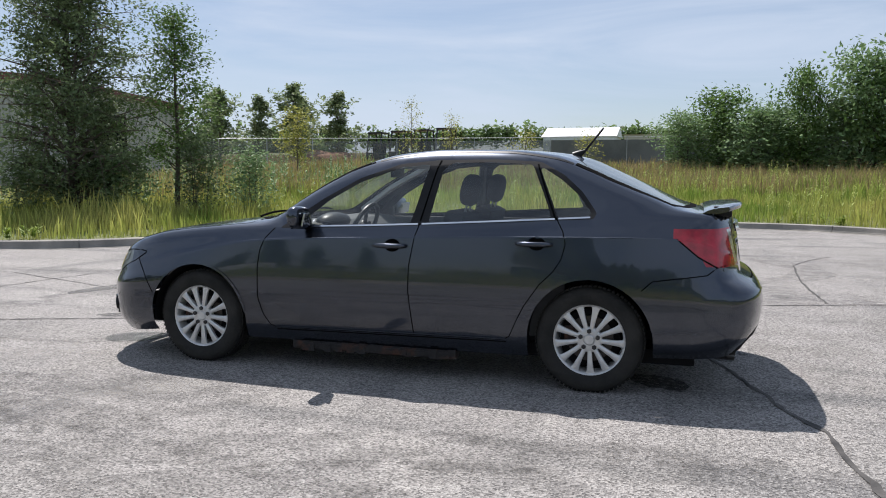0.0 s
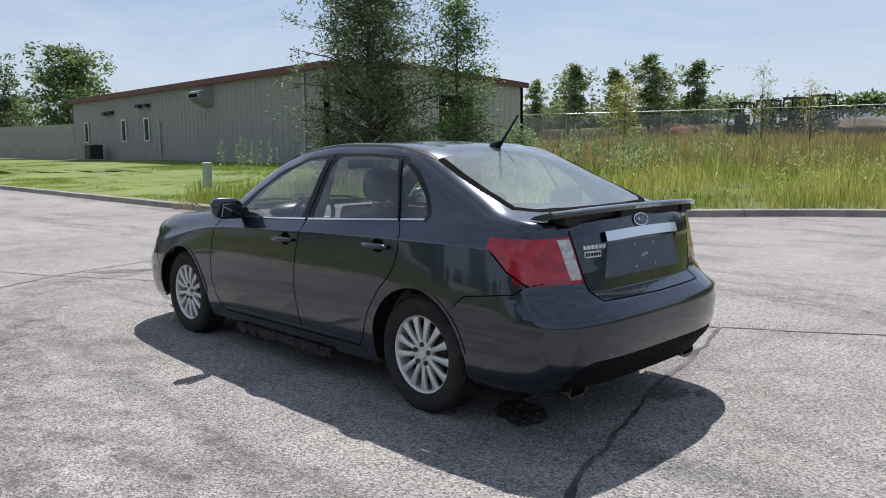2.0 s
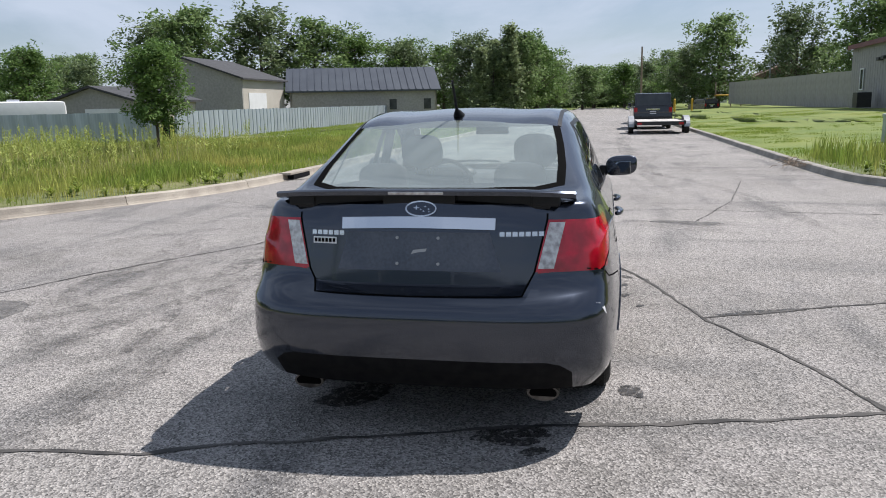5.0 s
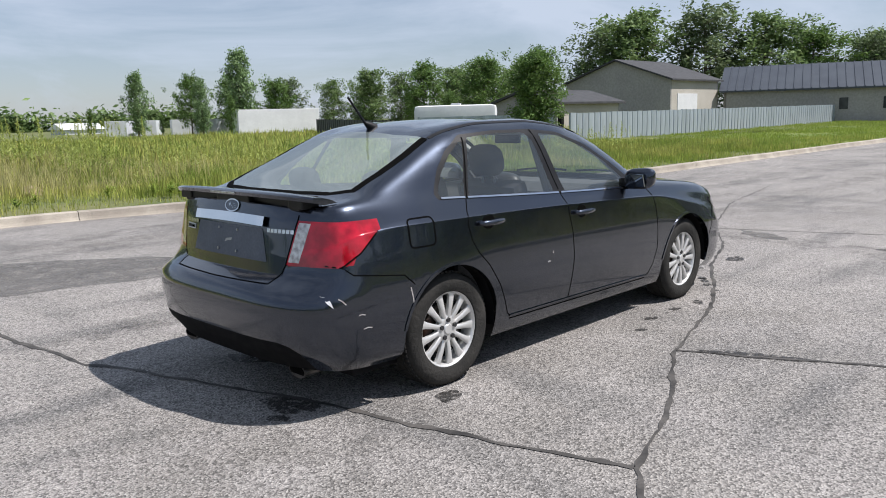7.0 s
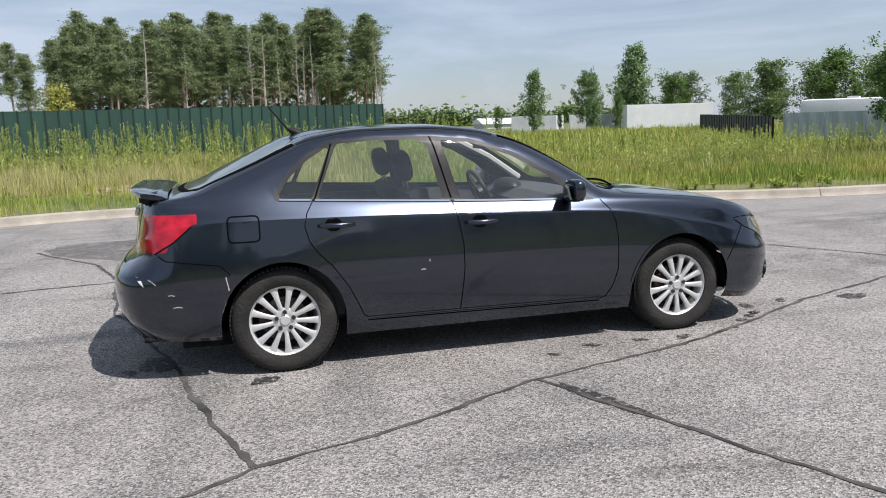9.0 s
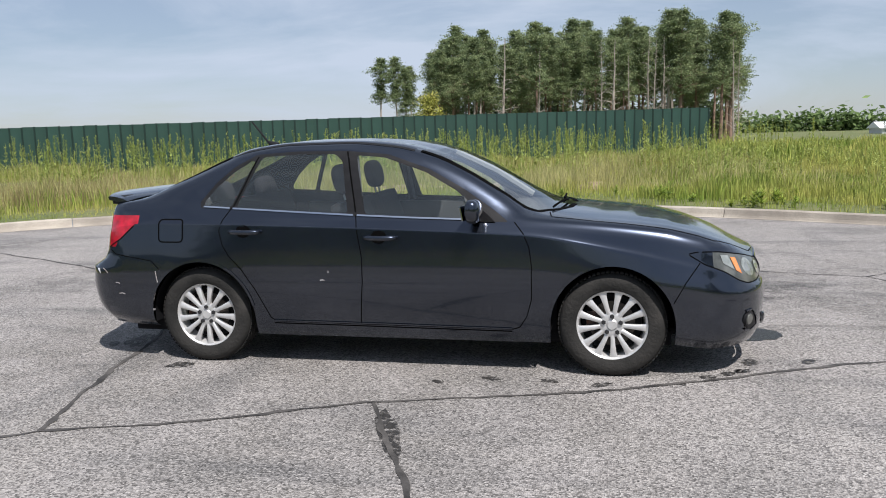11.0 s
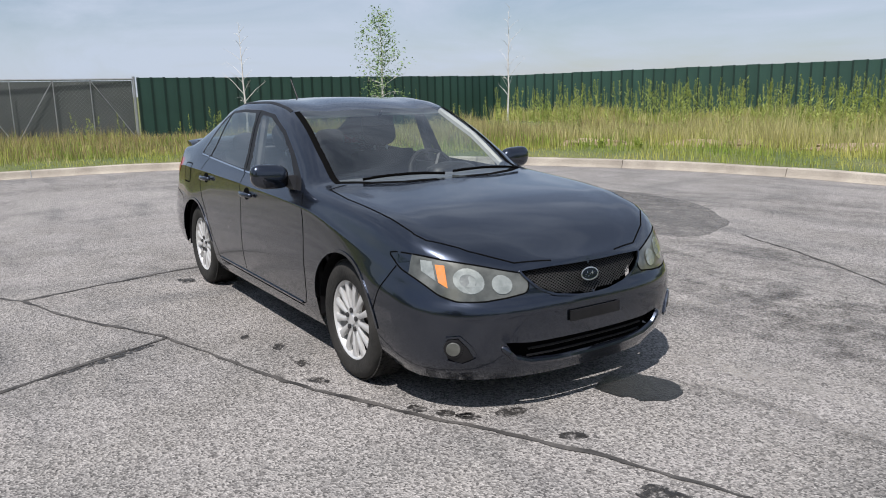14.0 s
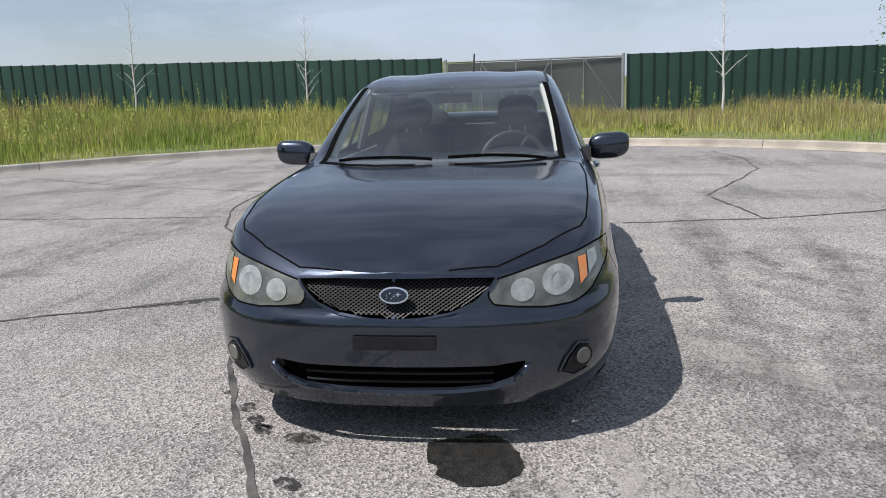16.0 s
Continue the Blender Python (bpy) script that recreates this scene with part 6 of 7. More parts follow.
# ---- poles and street furniture ----
def pole(name, label, category, x, y, z0, z1, r, material, arm=0.0):
    p = empty(name, pose(x, y, z0), label, category)
    part("shaft", tube([(0, 0, -.2), (0, 0, z1 - z0)], [r, r * .7], 10), material, p)
    if arm:
        part("arm", tube([(0, 0, z1 - z0 - .05), (0, -arm, z1 - z0 + .1)], .05, 6), material, p)
        part("lamp_head", box(-.15, .15, -arm - .5, -arm, z1 - z0 + .05, z1 - z0 + .18, .03), M_STEEL, p)


pole("utility_pole", "tall weathered timber utility pole by the street", "pole", -114.6, 5.9, 0, 9.3, .17, M_WOOD)
pole("street_lamp", "grey steel lamp post behind the wall", "street lamp", -102.6, 21.3, 1, 7.2, .12, M_STEEL, 1.4)


def pedestal():
    p = empty("cable_pedestal", pose(-18.65, 8.5, ground_z(-18.65, 8.5) - .05, 0, 2, 0), "grey-green plastic cable pedestal on the verge", "pedestal")
    part("shaft", box(-.13, .13, -.10, .10, 0, .78, .02), M_PEDESTAL, p)
    part("cap", box(-.15, .15, -.12, .12, .74, .84, .03), M_PEDESTAL, p)


M_PEDESTAL = mat("pale_grey_green_plastic", (0.30, 0.36, 0.33), 0.6, color2=(0.36, 0.42, 0.39), scale=4)
pedestal()
for bx, by in ((-97.5, 13.5), (-98.5, 13.3), (-99.5, 13.1), (-88, 8.5), (-89, 10.5)):
    b = empty("bollard", pose(bx, by, .3), "yellow painted steel bollard", "bollard", "yellow bollards")
    part("shaft", tube([(0, 0, -.1), (0, 0, 1.3)], .12, 10), M_YELLOW, b)
    part("cap", tube([(0, 0, 1.3), (0, 0, 1.38)], [.12, .04], 10), M_YELLOW, b)
gt = empty("yard_gate", pose(-97.3, 15.0, .6), "yellow and steel yard gate at the wall's end", "gate")
for gx in (-.9, .9):
    part("post", tube([(0, gx, 0), (0, gx, 3.0)], .08, 8), M_WOOD, gt)
part("beam", tube([(0, -1.0, 1.4), (0, 1.0, 1.4)], .10, 8), M_YELLOW, gt)
part("prop", tube([(0, .9, 2.4), (0, 2.2, 0)], .06, 8), M_WOOD, gt)


def catch_basin(x, y, ang):
    c = empty("storm_drain", pose(x, y, 0, 0, 0, ang), "dark storm drain inlet in the kerb", "drain")
    part("opening", box(-.45, .45, -.02, .12, .02, .11), M_DARK, c)
    part("hood", box(-.62, .62, -.025, .24, .112, .158, .012), M_KERB, c)
    part("grate", box(-.45, .45, -.20, -.04, .004, .012), M_KERB_GREY, c)


catch_basin(-10.3, -5.55, 180)


def twig_heap(x, y):
    h = empty("twig_heap", pose(x, y, .01), "small heap of dry brown twigs against the kerb", "debris")
    random.seed(31)
    for k in range(46):
        a, l = random.uniform(0, 6.28), random.uniform(.15, .5)
        p = Vector((random.gauss(0, .28), random.gauss(0, .10), random.uniform(.02, .16)))
        d = Vector((math.cos(a), math.sin(a) * .6, random.uniform(-.2, .4))) * l
        part("twig", tube([p, p + d * .5 + Vector((0, 0, .03)), p + d], .006, 4), M_WOOD, h)


twig_heap(-12.2, 4.62)


def rack_vehicles():
    """Open off-road buggies behind the far fence: dark roll cages on four wheels."""
    zf = 1.9
    for k in range(4):
        x = -22.4 + k * 1.75
        b = empty("off_road_buggy", pose(x, 54.5 + .6 * k, zf + .12 * k), "dark off-road buggy with open roll cage", "buggy", "buggies in a row")
        for s in (-.55, .55):
            part("cage_hoop", tube([(s, -1.2, .9), (s, -.7, 2.6), (s, .8, 2.65), (s, 1.2, .9)], .07, 6), M_BLACKMETAL, b)
            for wy in (-1.1, 1.1):
                part("wheel", tube([(s * 1.3 - .1, wy, .4), (s * 1.3 + .1, wy, .4)], .4, 14), M_TYRE, b)
        part("roof_panel", box(-.65, .65, -.75, .85, 2.62, 2.74, .03), M_BLACKMETAL, b)
        part("tub", box(-.6, .6, -1.4, 1.4, .5, 1.05, .08), M_BLACKMETAL, b)
        for s in (-.3, .3):
            part("seat", box(s - .22, s + .22, -.1, .4, 1.0, 1.8, .06), M_SEAT, b)


rack_vehicles()
for k, (hx, hy, w, h2) in enumerate(((-25.5, 50.5, 3.2, 1.1), (-15.0, 56.5, 3.4, 1.2), (-20, 60, 4, 1.0))):
    bm = bmesh.new()
    bmesh.ops.create_icosphere(bm, subdivisions=4, radius=1)
    for v in bm.verts:
        n = noise.noise(v.co * 2.2 + Vector((k * 5, 0, 0))) * .22
        v.co = Vector((v.co.x * w, v.co.y * w * .6, max(v.co.z, -.05) * h2)) * (1 + n)
    bm.transform(pose(hx, hy, ground_z(hx, hy) - .1))
    ob = part("earth_mound", bm, M_RUSTSOIL if k != 1 else M_BARE, None, smooth=True)
    tagged(ob, "heap of reddish-brown soil behind the fence", "mound")

# ---- marks on the asphalt ----
def crack(line, width, seed, wander=.03, dark=M_CRACK):
    """A filled crack: a ragged narrow strip on the road."""
    rnd = random.Random(seed)
    pts = []
    for (x1, y1), (x2, y2) in zip(line, line[1:]):
        L = math.hypot(x2 - x1, y2 - y1)
        k = max(2, int(L / .07))
        nx, ny = -(y2 - y1) / L, (x2 - x1) / L
        for i in range(k):
            t = i / k
            o = wander * (noise.noise((x1 * 3 + t * L * 2.2, seed * 7.3, 0)) + .5 * noise.noise((t * L * 9, seed * 3.1, x1))) * (1 if 0 < i else 0)
            pts.append(Vector((x1 + (x2 - x1) * t + nx * o, y1 + (y2 - y1) * t + ny * o, .004)))
    pts.append(Vector((*line[-1], .004)))
    bm, prev = bmesh.new(), None
    for i, p in enumerate(pts):
        d = (pts[min(i + 1, len(pts) - 1)] - pts[max(i - 1, 0)])
        d = d.normalized() if d.length > 0 else Vector((1, 0, 0))
        w = Vector((-d.y, d.x, 0)) * width * rnd.uniform(.25, .75)
        vs = (bm.verts.new(p - w), bm.verts.new(p + w * rnd.uniform(.6, 1.2)))
        if prev:
            bm.faces.new((*prev, vs[1], vs[0]))
        prev = vs
    ob = part("road_crack", bm, dark)
    tagged(ob, "dark tar-filled crack across the worn asphalt", "crack", kind="structure")


CRACKS = [
    ([(3.9, -5.0), (3.0, -3.7), (2.70, -2.73), (2.60, -1.9), (2.53, -1.24), (2.22, -.37), (1.99, .37), (1.75, 1.41), (1.56, 2.1)], .032),
    ([(-3.9, -.05), (-2.6, .45), (-1.36, 1.06), (-.02, 1.45), (.85, 1.87), (1.56, 2.11), (2.6, 2.75), (3.8, 3.15), (6.5, 3.4)], .026),
    ([(-.02, 1.45), (-.22, 1.9), (-.40, 2.3), (-.75, 3.1), (-1.44, 4.31), (-2.06, 4.92)], .026),
    ([(-.07, -4.12), (-.88, -3.8), (-2.53, -2.93), (-3.73, -2.65), (-4.93, -.56), (-5.6, 1.6), (-5.2, 4.2)], .020),
    ([(9.58, -3.46), (8.2, -3.7), (6.68, -3.53), (5.2, -2.85), (4.2, -2.35), (3.4, -2.5), (2.65, -2.6)], .026),
    ([(3.18, 3.04), (3.15, 4.6), (3.28, 6.44), (3.6, 7.2), (3.98, 7.82)], .024),
    ([(-3.9, -.05), (-5.2, -.75), (-7.5, -1.6), (-10.5, -2.2)], .018),
    ([(-4.4, 1.87), (-6.5, 2.6), (-9.5, 3.2)], .018),
    ([(-12, -3.5), (-13.5, 0), (-14.2, 4.2)], .020),
    ([(5.0, 2.8), (6.2, 6.0), (7.6, 8.6)], .020),
    ([(-18, -4.8), (-17.2, -1), (-18.5, 3), (-17.8, 4.5)], .022),
    ([(-6.2, -5.2), (-5.6, -4.2), (-3.73, -2.65)], .018),
]
for i, (ln, wd) in enumerate(CRACKS):
    crack(ln, wd, i + 1)


M_SMUDGE = ragged(mat("rubber_smudge", (0.055, 0.053, 0.051), 0.8, color2=(0.09, 0.086, 0.082), scale=3, fine=0.6, fine_scale=120), 4, 0.42, 1.25)
M_RUBBER = ragged(mat("dark_tyre_rubber_smear", (0.060, 0.058, 0.056), 0.8, color2=(0.10, 0.096, 0.092), scale=3, fine=0.6, fine_scale=120), 7, 0.42, 1.25)
M_REPAIR = ragged(mat("old_asphalt_patch", (0.10, 0.098, 0.095), 0.85, color2=(0.15, 0.146, 0.14), scale=3, fine=0.7, fine_scale=110), 5, 0.25, 0.75)
M_PALEDUST = ragged(mat("pale_road_dust", (0.36, 0.34, 0.32), 0.9, color2=(0.42, 0.40, 0.37), scale=6, fine=0.6, fine_scale=120), 9, 0.40, 0.90)


def blotch(x, y, rx, ry, ang, material, seed, z=.003, name="oil_stain", label="dark oil stain on the asphalt", rough=.35):
    """An uneven flat mark on the road."""
    bm = bmesh.new()
    n = 36
    vs = []
    ca, sa = math.cos(math.radians(ang)), math.sin(math.radians(ang))
    for k in range(n):
        a = 2 * math.pi * k / n
        r = 1 + rough * (noise.noise((math.cos(a) * 1.3, math.sin(a) * 1.3, seed * 3.7)) + .5 * noise.noise((math.cos(a) * 4, math.sin(a) * 4, seed * 1.9)))
        u, v = rx * r * math.cos(a), ry * r * math.sin(a)
        vs.append(bm.verts.new((x + u * ca - v * sa, y + u * sa + v * ca, z)))
    bm.faces.new(vs)
    tagged(part(name, bm, material), label, "stain", kind="structure")


blotch(-2.29, -.29, .20, .185, 0, M_WET, 1, .0035, "wet_patch", "dark wet patch on the asphalt ahead of the bumper", .25)
for i, (x, y, r) in enumerate(((-1.87, .76, .045), (-1.99, .67, .04), (-2.08, .61, .045), (-2.51, .36, .05), (-2.15, .42, .06), (-2.06, .62, .03), (-1.7, .9, .03), (2.07, .39, .14), (2.23, .51, .05), (1.70, -.45, .16),
                              (-.6, .95, .05), (-.3, 1.05, .035), (-.95, .95, .045), (-3.1, .45, .10), (1.45, .93, .07), (-1.25, .98, .05))):
    blotch(x, y, r * 1.25, r * .8, 20 + 13 * i, M_STAIN, i + 5, .003 + .0002 * (i % 3))
blotch(-.22, 1.86, .30, .06, 112, M_STAIN, 40, .0026, label="dark worn strip beside a crack")
blotch(-4.4, 1.8, .7, .16, 75, M_SMUDGE, 43, .0022, label="grey smudge of tyre rubber on the asphalt")


def tyre_mark(line, width, seed, material=None, label="broad dark tyre mark on the asphalt"):
    """A broad faint strip with frayed ends along a curve."""
    rnd = random.Random(seed)
    pts = []
    for i in range(len(line) - 1):
        p0, p1, p2, p3 = (Vector((*line[min(max(k, 0), len(line) - 1)], 0)) for k in (i - 1, i, i + 1, i + 2))
        for k in range(10):
            t = k / 10
            pts.append(.5 * ((2 * p1) + (p2 - p0) * t + (2 * p0 - 5 * p1 + 4 * p2 - p3) * t * t + (3 * p1 - p0 - 3 * p2 + p3) * t ** 3))
    bm, prev = bmesh.new(), None
    for i, q in enumerate(pts):
        d = (pts[min(i + 1, len(pts) - 1)] - pts[max(i - 1, 0)]).normalized()
        e = min(1, min(i, len(pts) - 1 - i) / 5 + .1)
        w = Vector((-d.y, d.x, 0)) * width / 2 * e * (1 + .35 * noise.noise((i * .3, seed * 2.2, 0)))
        vs = (bm.verts.new(q - w + Vector((0, 0, .0016 + .0001 * (seed % 5)))), bm.verts.new(q + w + Vector((0, 0, .0016 + .0001 * (seed % 5)))))
        if prev:
            bm.faces.new((*prev, vs[1], vs[0]))
        prev = vs
    tagged(part("tyre_mark", bm, material or M_SMUDGE), label, "tyre mark", kind="structure")


for i, (ln, wd) in enumerate((([(-1.2, 3.9), (.41, 3.66), (2.06, 3.39), (4.62, 2.83), (6.5, 1.8)], .55), ([(5.5, 9.6), (6.8, 8.3), (8.3, 5.1), (9.3, 1.5), (8.8, -2.2), (7.2, -4.9)], .8),
                              ([(-6, -1.4), (-14, -1.2), (-26, -1.0), (-45, -.9)], .5), ([(-5, -3.2), (-13, -2.9), (-26, -2.7), (-45, -2.6)], .5), ([(-7, 1.9), (-16, 1.5), (-30, 1.3)], .45),
                              ([(4.6, .2), (4.2, -3.4), (2.0, -6.2), (-1.5, -7.2)], .6),
                              ([(-3.6, 2.3), (-4.3, 1.2), (-4.4, -.6), (-3.2, -2.1)], .5), ([(2.6, 4.3), (3.4, 5.6), (2.6, 7.5), (.4, 8.8)], .5))):
    tyre_mark(ln, wd, i + 1)
for i, (ln, wd) in enumerate((([(-2.3, -.6), (-3.1, -.65), (-4.4, -1.0)], .10), ([(-2.2, -.95), (-3.0, -1.2), (-4.2, -1.9)], .08), ([(1.0, 5.2), (3.0, 5.0), (5.0, 5.6)], .35), ([(-7, -3.8), (-12, -3.9), (-20, -3.9)], .4))):
    tyre_mark(ln, wd, i + 40, M_PALEDUST, "pale dusty streak on the asphalt")
tyre_mark([(-1.2, -2.7), (-2.0, -2.1), (-2.9, -1.5), (-3.6, -1.3)], .55, 63)
tyre_mark([(-5.0, -3.3), (-2.6, -2.7), (-.4, -2.3), (1.2, -1.9), (2.8, -1.8)], .45, 64)
blotch(2.0, -4.6, 1.95, .90, -26, M_REPAIR, 51, .0030, "asphalt_repair", "dark round repaired patch in the asphalt", .15)


for i, (ln, wd) in enumerate((([(-1.3, -5.2), (-2.2, -4.9), (-3.2, -4.2), (-3.8, -3.3)], .30), ([(1.5, -2.75), (.9, -2.6), (.1, -2.45), (-.7, -2.2)], .18), ([(2.35, -1.85), (1.7, -1.78), (1.0, -1.8), (.3, -1.75)], .16),
                              ([(.7, -3.4), (.3, -3.1), (-.6, -2.75), (-1.4, -2.45)], .25), ([(2.9, -5.7), (1.6, -5.45), (-.9, -6.4), (-2.5, -6.2)], .55), ([(-6.4, -2.75), (-7.7, -2.5), (-9.3, -2.2)], .5),
                              ([(2.4, 1.35), (2.2, 1.1), (2.0, .95)], .14), ([(.2, 2.7), (-.25, 2.72), (-.7, 2.85)], .10), ([(-3.0, -4.0), (-1.9, -3.6), (-1.0, -3.5), (.6, -3.6)], .40),
                              ([(-3.4, -2.2), (-2.3, -2.07), (-1.5, -2.0), (-.2, -2.3)], .38), ([(-3.4, -.62), (-2.76, -.54), (-2.2, -.45)], .16), ([(8.6, -.6), (6.9, -1.2), (6.1, -1.5)], .7),
                              ([(1.0, 4.3), (1.95, 3.9), (3.2, 3.65), (4.3, 3.4), (5.6, 3.05)], .36), ([(.3, 3.7), (1.3, 3.57), (2.4, 3.5)], .22), ([(5.0, 7.3), (5.7, 6.2), (6.4, 5.2), (7.6, 3.6)], .45),
                              ([(-1.0, -1.35), (-1.6, -1.5), (-2.4, -1.5)], .5), ([(7.4, -1.4), (7.45, -3.4), (6.9, -5.4)], .5), ([(-12, 1.5), (-7.8, 2.8), (-3.4, 3.3)], .3))):
    tyre_mark(ln, wd, i + 70, M_RUBBER)
for i, (ln, wd) in enumerate((([(-3.3, -.93), (-2.65, -.91), (-2.0, -.75)], .14), ([(-2.0, -.80), (-2.3, -.84), (-2.7, -.83)], .10), ([(-.85, -1.3), (-1.35, -1.65), (-1.7, -2.1)], .22))):
    tyre_mark(ln, wd, i + 95, M_PALEDUST, "pale dusty streak on the asphalt")
blotch(-1.9, -1.95, 1.35, .75, 20, M_SMUDGE, 57, .0014, label="broad dark smudge on the asphalt", rough=.5)
blotch(-.2, -3.0, 1.6, .6, 10, M_SMUDGE, 58, .0013, label="broad dark smudge on the asphalt", rough=.5)
blotch(-4.36, 1.8, .42, .16, 80, M_REPAIR, 55, .0032, label="grey stain on the asphalt")
blotch(-4.7, .05, .40, .14, 60, M_REPAIR, 56, .0032, label="grey stain on the asphalt")


# ---- grass ----
def edge_gap_np(x, y):
    a = np.mod(np.arctan2(y - CY, x - CX), 2 * math.pi)
    r = np.hypot(x - CX, y - CY)
    R = np.interp(a, np.concatenate([ANG - 2 * math.pi, ANG, ANG + 2 * math.pi]), np.tile(RAD, 3))
    gap = r - R
    side = np.where(y > 0, y - STREET_N, STREET_S - y)
    return np.where((x < -7) & (gap > 0), np.maximum(np.minimum(gap, side), 0), gap)


def ground_np(x, y):
    gap = edge_gap_np(x, y)
    north = np.clip((y - 3.0) / 9.0, 0, 1)
    return 0.12 + north * 0.042 * np.maximum(0, np.minimum(gap, 120) - .8)


def blades(name, label, rng, n, area, keep, h, w, material, lean=.35, category="grass", clump=0.0):
    """Many single blades; keep(x, y, gap) is the chance that a spot has one."""
    x0, x1, y0, y1 = area
    if clump:
        m = max(1, n // 14)
        cx, cy = rng.uniform(x0, x1, m), rng.uniform(y0, y1, m)
        i = rng.integers(0, m, n)
        x, y = cx[i] + rng.normal(0, clump, n), cy[i] + rng.normal(0, clump, n)
    else:
        x, y = rng.uniform(x0, x1, n), rng.uniform(y0, y1, n)
    gap = edge_gap_np(x, y)
    ok = (gap > .22) & (rng.random(n) < keep(x, y, gap))
    x, y, gap = x[ok], y[ok], gap[ok]
    n = len(x)
    z = ground_np(x, y) - .03
    patchy = np.clip(np.array([.68 + .75 * noise.noise((a * .35, b * .35, 9.0)) + .45 * noise.noise((a * 1.3, b * 1.3, 2.0)) for a, b in zip(x, y)]), .36, 1.5)
    hh = rng.uniform(h[0], h[1], n) * patchy
    ww = rng.uniform(w[0], w[1], n)
    az, la = rng.uniform(0, 2 * math.pi, n), rng.uniform(0, 2 * math.pi, n)
    ln = rng.uniform(.05, lean, n) * hh
    dx, dy = np.cos(az) * ww / 2, np.sin(az) * ww / 2
    lx, ly = np.cos(la) * ln, np.sin(la) * ln
    v = np.empty((n, 5, 3))
    v[:, 0] = np.stack([x - dx, y - dy, z], 1)
    v[:, 1] = np.stack([x + dx, y + dy, z], 1)
    v[:, 2] = np.stack([x + dx * .8 + lx * .35, y + dy * .8 + ly * .35, z + hh * .6], 1)
    v[:, 3] = np.stack([x - dx * .8 + lx * .35, y - dy * .8 + ly * .35, z + hh * .6], 1)
    v[:, 4] = np.stack([x + lx, y + ly, z + hh], 1)
    b = (np.arange(n) * 5)[:, None]
    f = np.concatenate([b + [0, 1, 2], b + [0, 2, 3], b + [3, 2, 4]], 1).reshape(-1, 3)
    ob = new(name, mesh_np(name, v.reshape(-1, 3), f, [material]))
    return tagged(ob, label, category, kind="stuff")


rng = np.random.default_rng(7)
FENCE_Y = lambda x: -31.3 + (x + 5.7) * .418
lawn_n = lambda x, y: (x < -14.5 - .15 * (y - 5)) & (y > 0)
lawn_s = lambda x, y: (x < -24) & (y < 0)
FULL = (-16, 30, -24, 40)
blades("verge_grass", "short green grass behind the kerb", rng, 240000, (-30, 17, -15, 20), lambda x, y, g: np.where(g < 3.2, .95, 0) * ~lawn_n(x, y), (.10, .30), (.008, .016), M_GRASS)
blades("meadow_grass", "yellow-green meadow grass round the turning circle", rng, 260000, (-26, 24, -19, 24), lambda x, y, g: np.where((g > 2.0) & (g < 10), .7, 0) * ~lawn_n(x, y), (.22, .52), (.012, .022), M_GRASS)
blades("tall_meadow", "tall bright weeds of the open field", rng, 150000, (-15, 30, 5, 32), lambda x, y, g: np.where((g > .5) & (g < 19), .75, 0) * (y > 4) * ~lawn_n(x, y), (.30, .78), (.014, .030), M_GRASS, clump=.3)
blades("field_grass", "far field grass", rng, 120000, (-60, 60, 20, 75), lambda x, y, g: np.where(g > 9, .8, 0) * ~((x < -24) & (y < 40)), (.4, .9), (.03, .07), M_BROWNGRASS, clump=.6)
blades("brown_seed_heads", "brown seed grass on the rise of the field", rng, 90000, (-20, 40, 14, 45), lambda x, y, g: np.where((g > 9) & (g < 30), .8, 0), (.5, 1.05), (.015, .035), M_BROWNGRASS, clump=.5)
blades("green_field_tufts", "green tufts between the brown seed grass", rng, 40000, (-20, 45, 16, 45), lambda x, y, g: np.where(g > 6, .7, 0), (.4, .85), (.02, .05), M_GRASS, clump=.5)
blades("straw_grass", "dry straw-coloured grass before the green fence", rng, 90000, (-14, 22, -19, -8), lambda x, y, g: np.where((g > 3.2) & (g < 9), .8, 0) * np.clip((x + 7) / 6, .15, 1), (.35, .75), (.008, .016), M_STRAW, clump=.35)
blades("east_straw", "dry grass before the eastern fence", rng, 60000, (10, 22, -18, 24), lambda x, y, g: np.where((g > 1.5) & (g < 11), .25, 0), (.3, .62), (.008, .016), M_STRAW, clump=.3)
blades("east_brown_heads", "brown seed grass before the eastern fence", rng, 90000, (9, 22, -18, 26), lambda x, y, g: np.where((g > 2.2) & (g < 11), .6, 0), (.3, .70), (.007, .015), M_BROWNGRASS, clump=.45)
blades("lawn", "mown sunlit lawn before the grey shed", rng, 200000, (-58, -13, 5, 18.5), lambda x, y, g: lawn_n(x, y) * np.clip(1.4 + x / 60, .25, 1), (.05, .11), (.012, .03), M_GRASS_LAWN)
blades("south_verge", "rough sunlit verge grass along the street", rng, 160000, (-75, -10, -20, -5.6), lambda x, y, g: np.clip(1.3 + x / 70, .3, 1) * (g > .2), (.08, .24), (.012, .03), M_GRASS_LAWN)
blades("south_meadow", "green meadow grass before the corrugated fence", rng, 140000, (-25, -2, -24, -6), lambda x, y, g: np.where(g > 1.5, .8, 0), (.20, .45), (.012, .024), M_GRASS, clump=.3)
blades("far_south_grass", "far rough grass", rng, 60000, (-45, 25, -60, -19.5), lambda x, y, g: np.where(x < -5.7, .8, np.where(y > FENCE_Y(x) + .2, .5, 0)), (.4, .8), (.04, .09), M_GRASS, clump=.6)
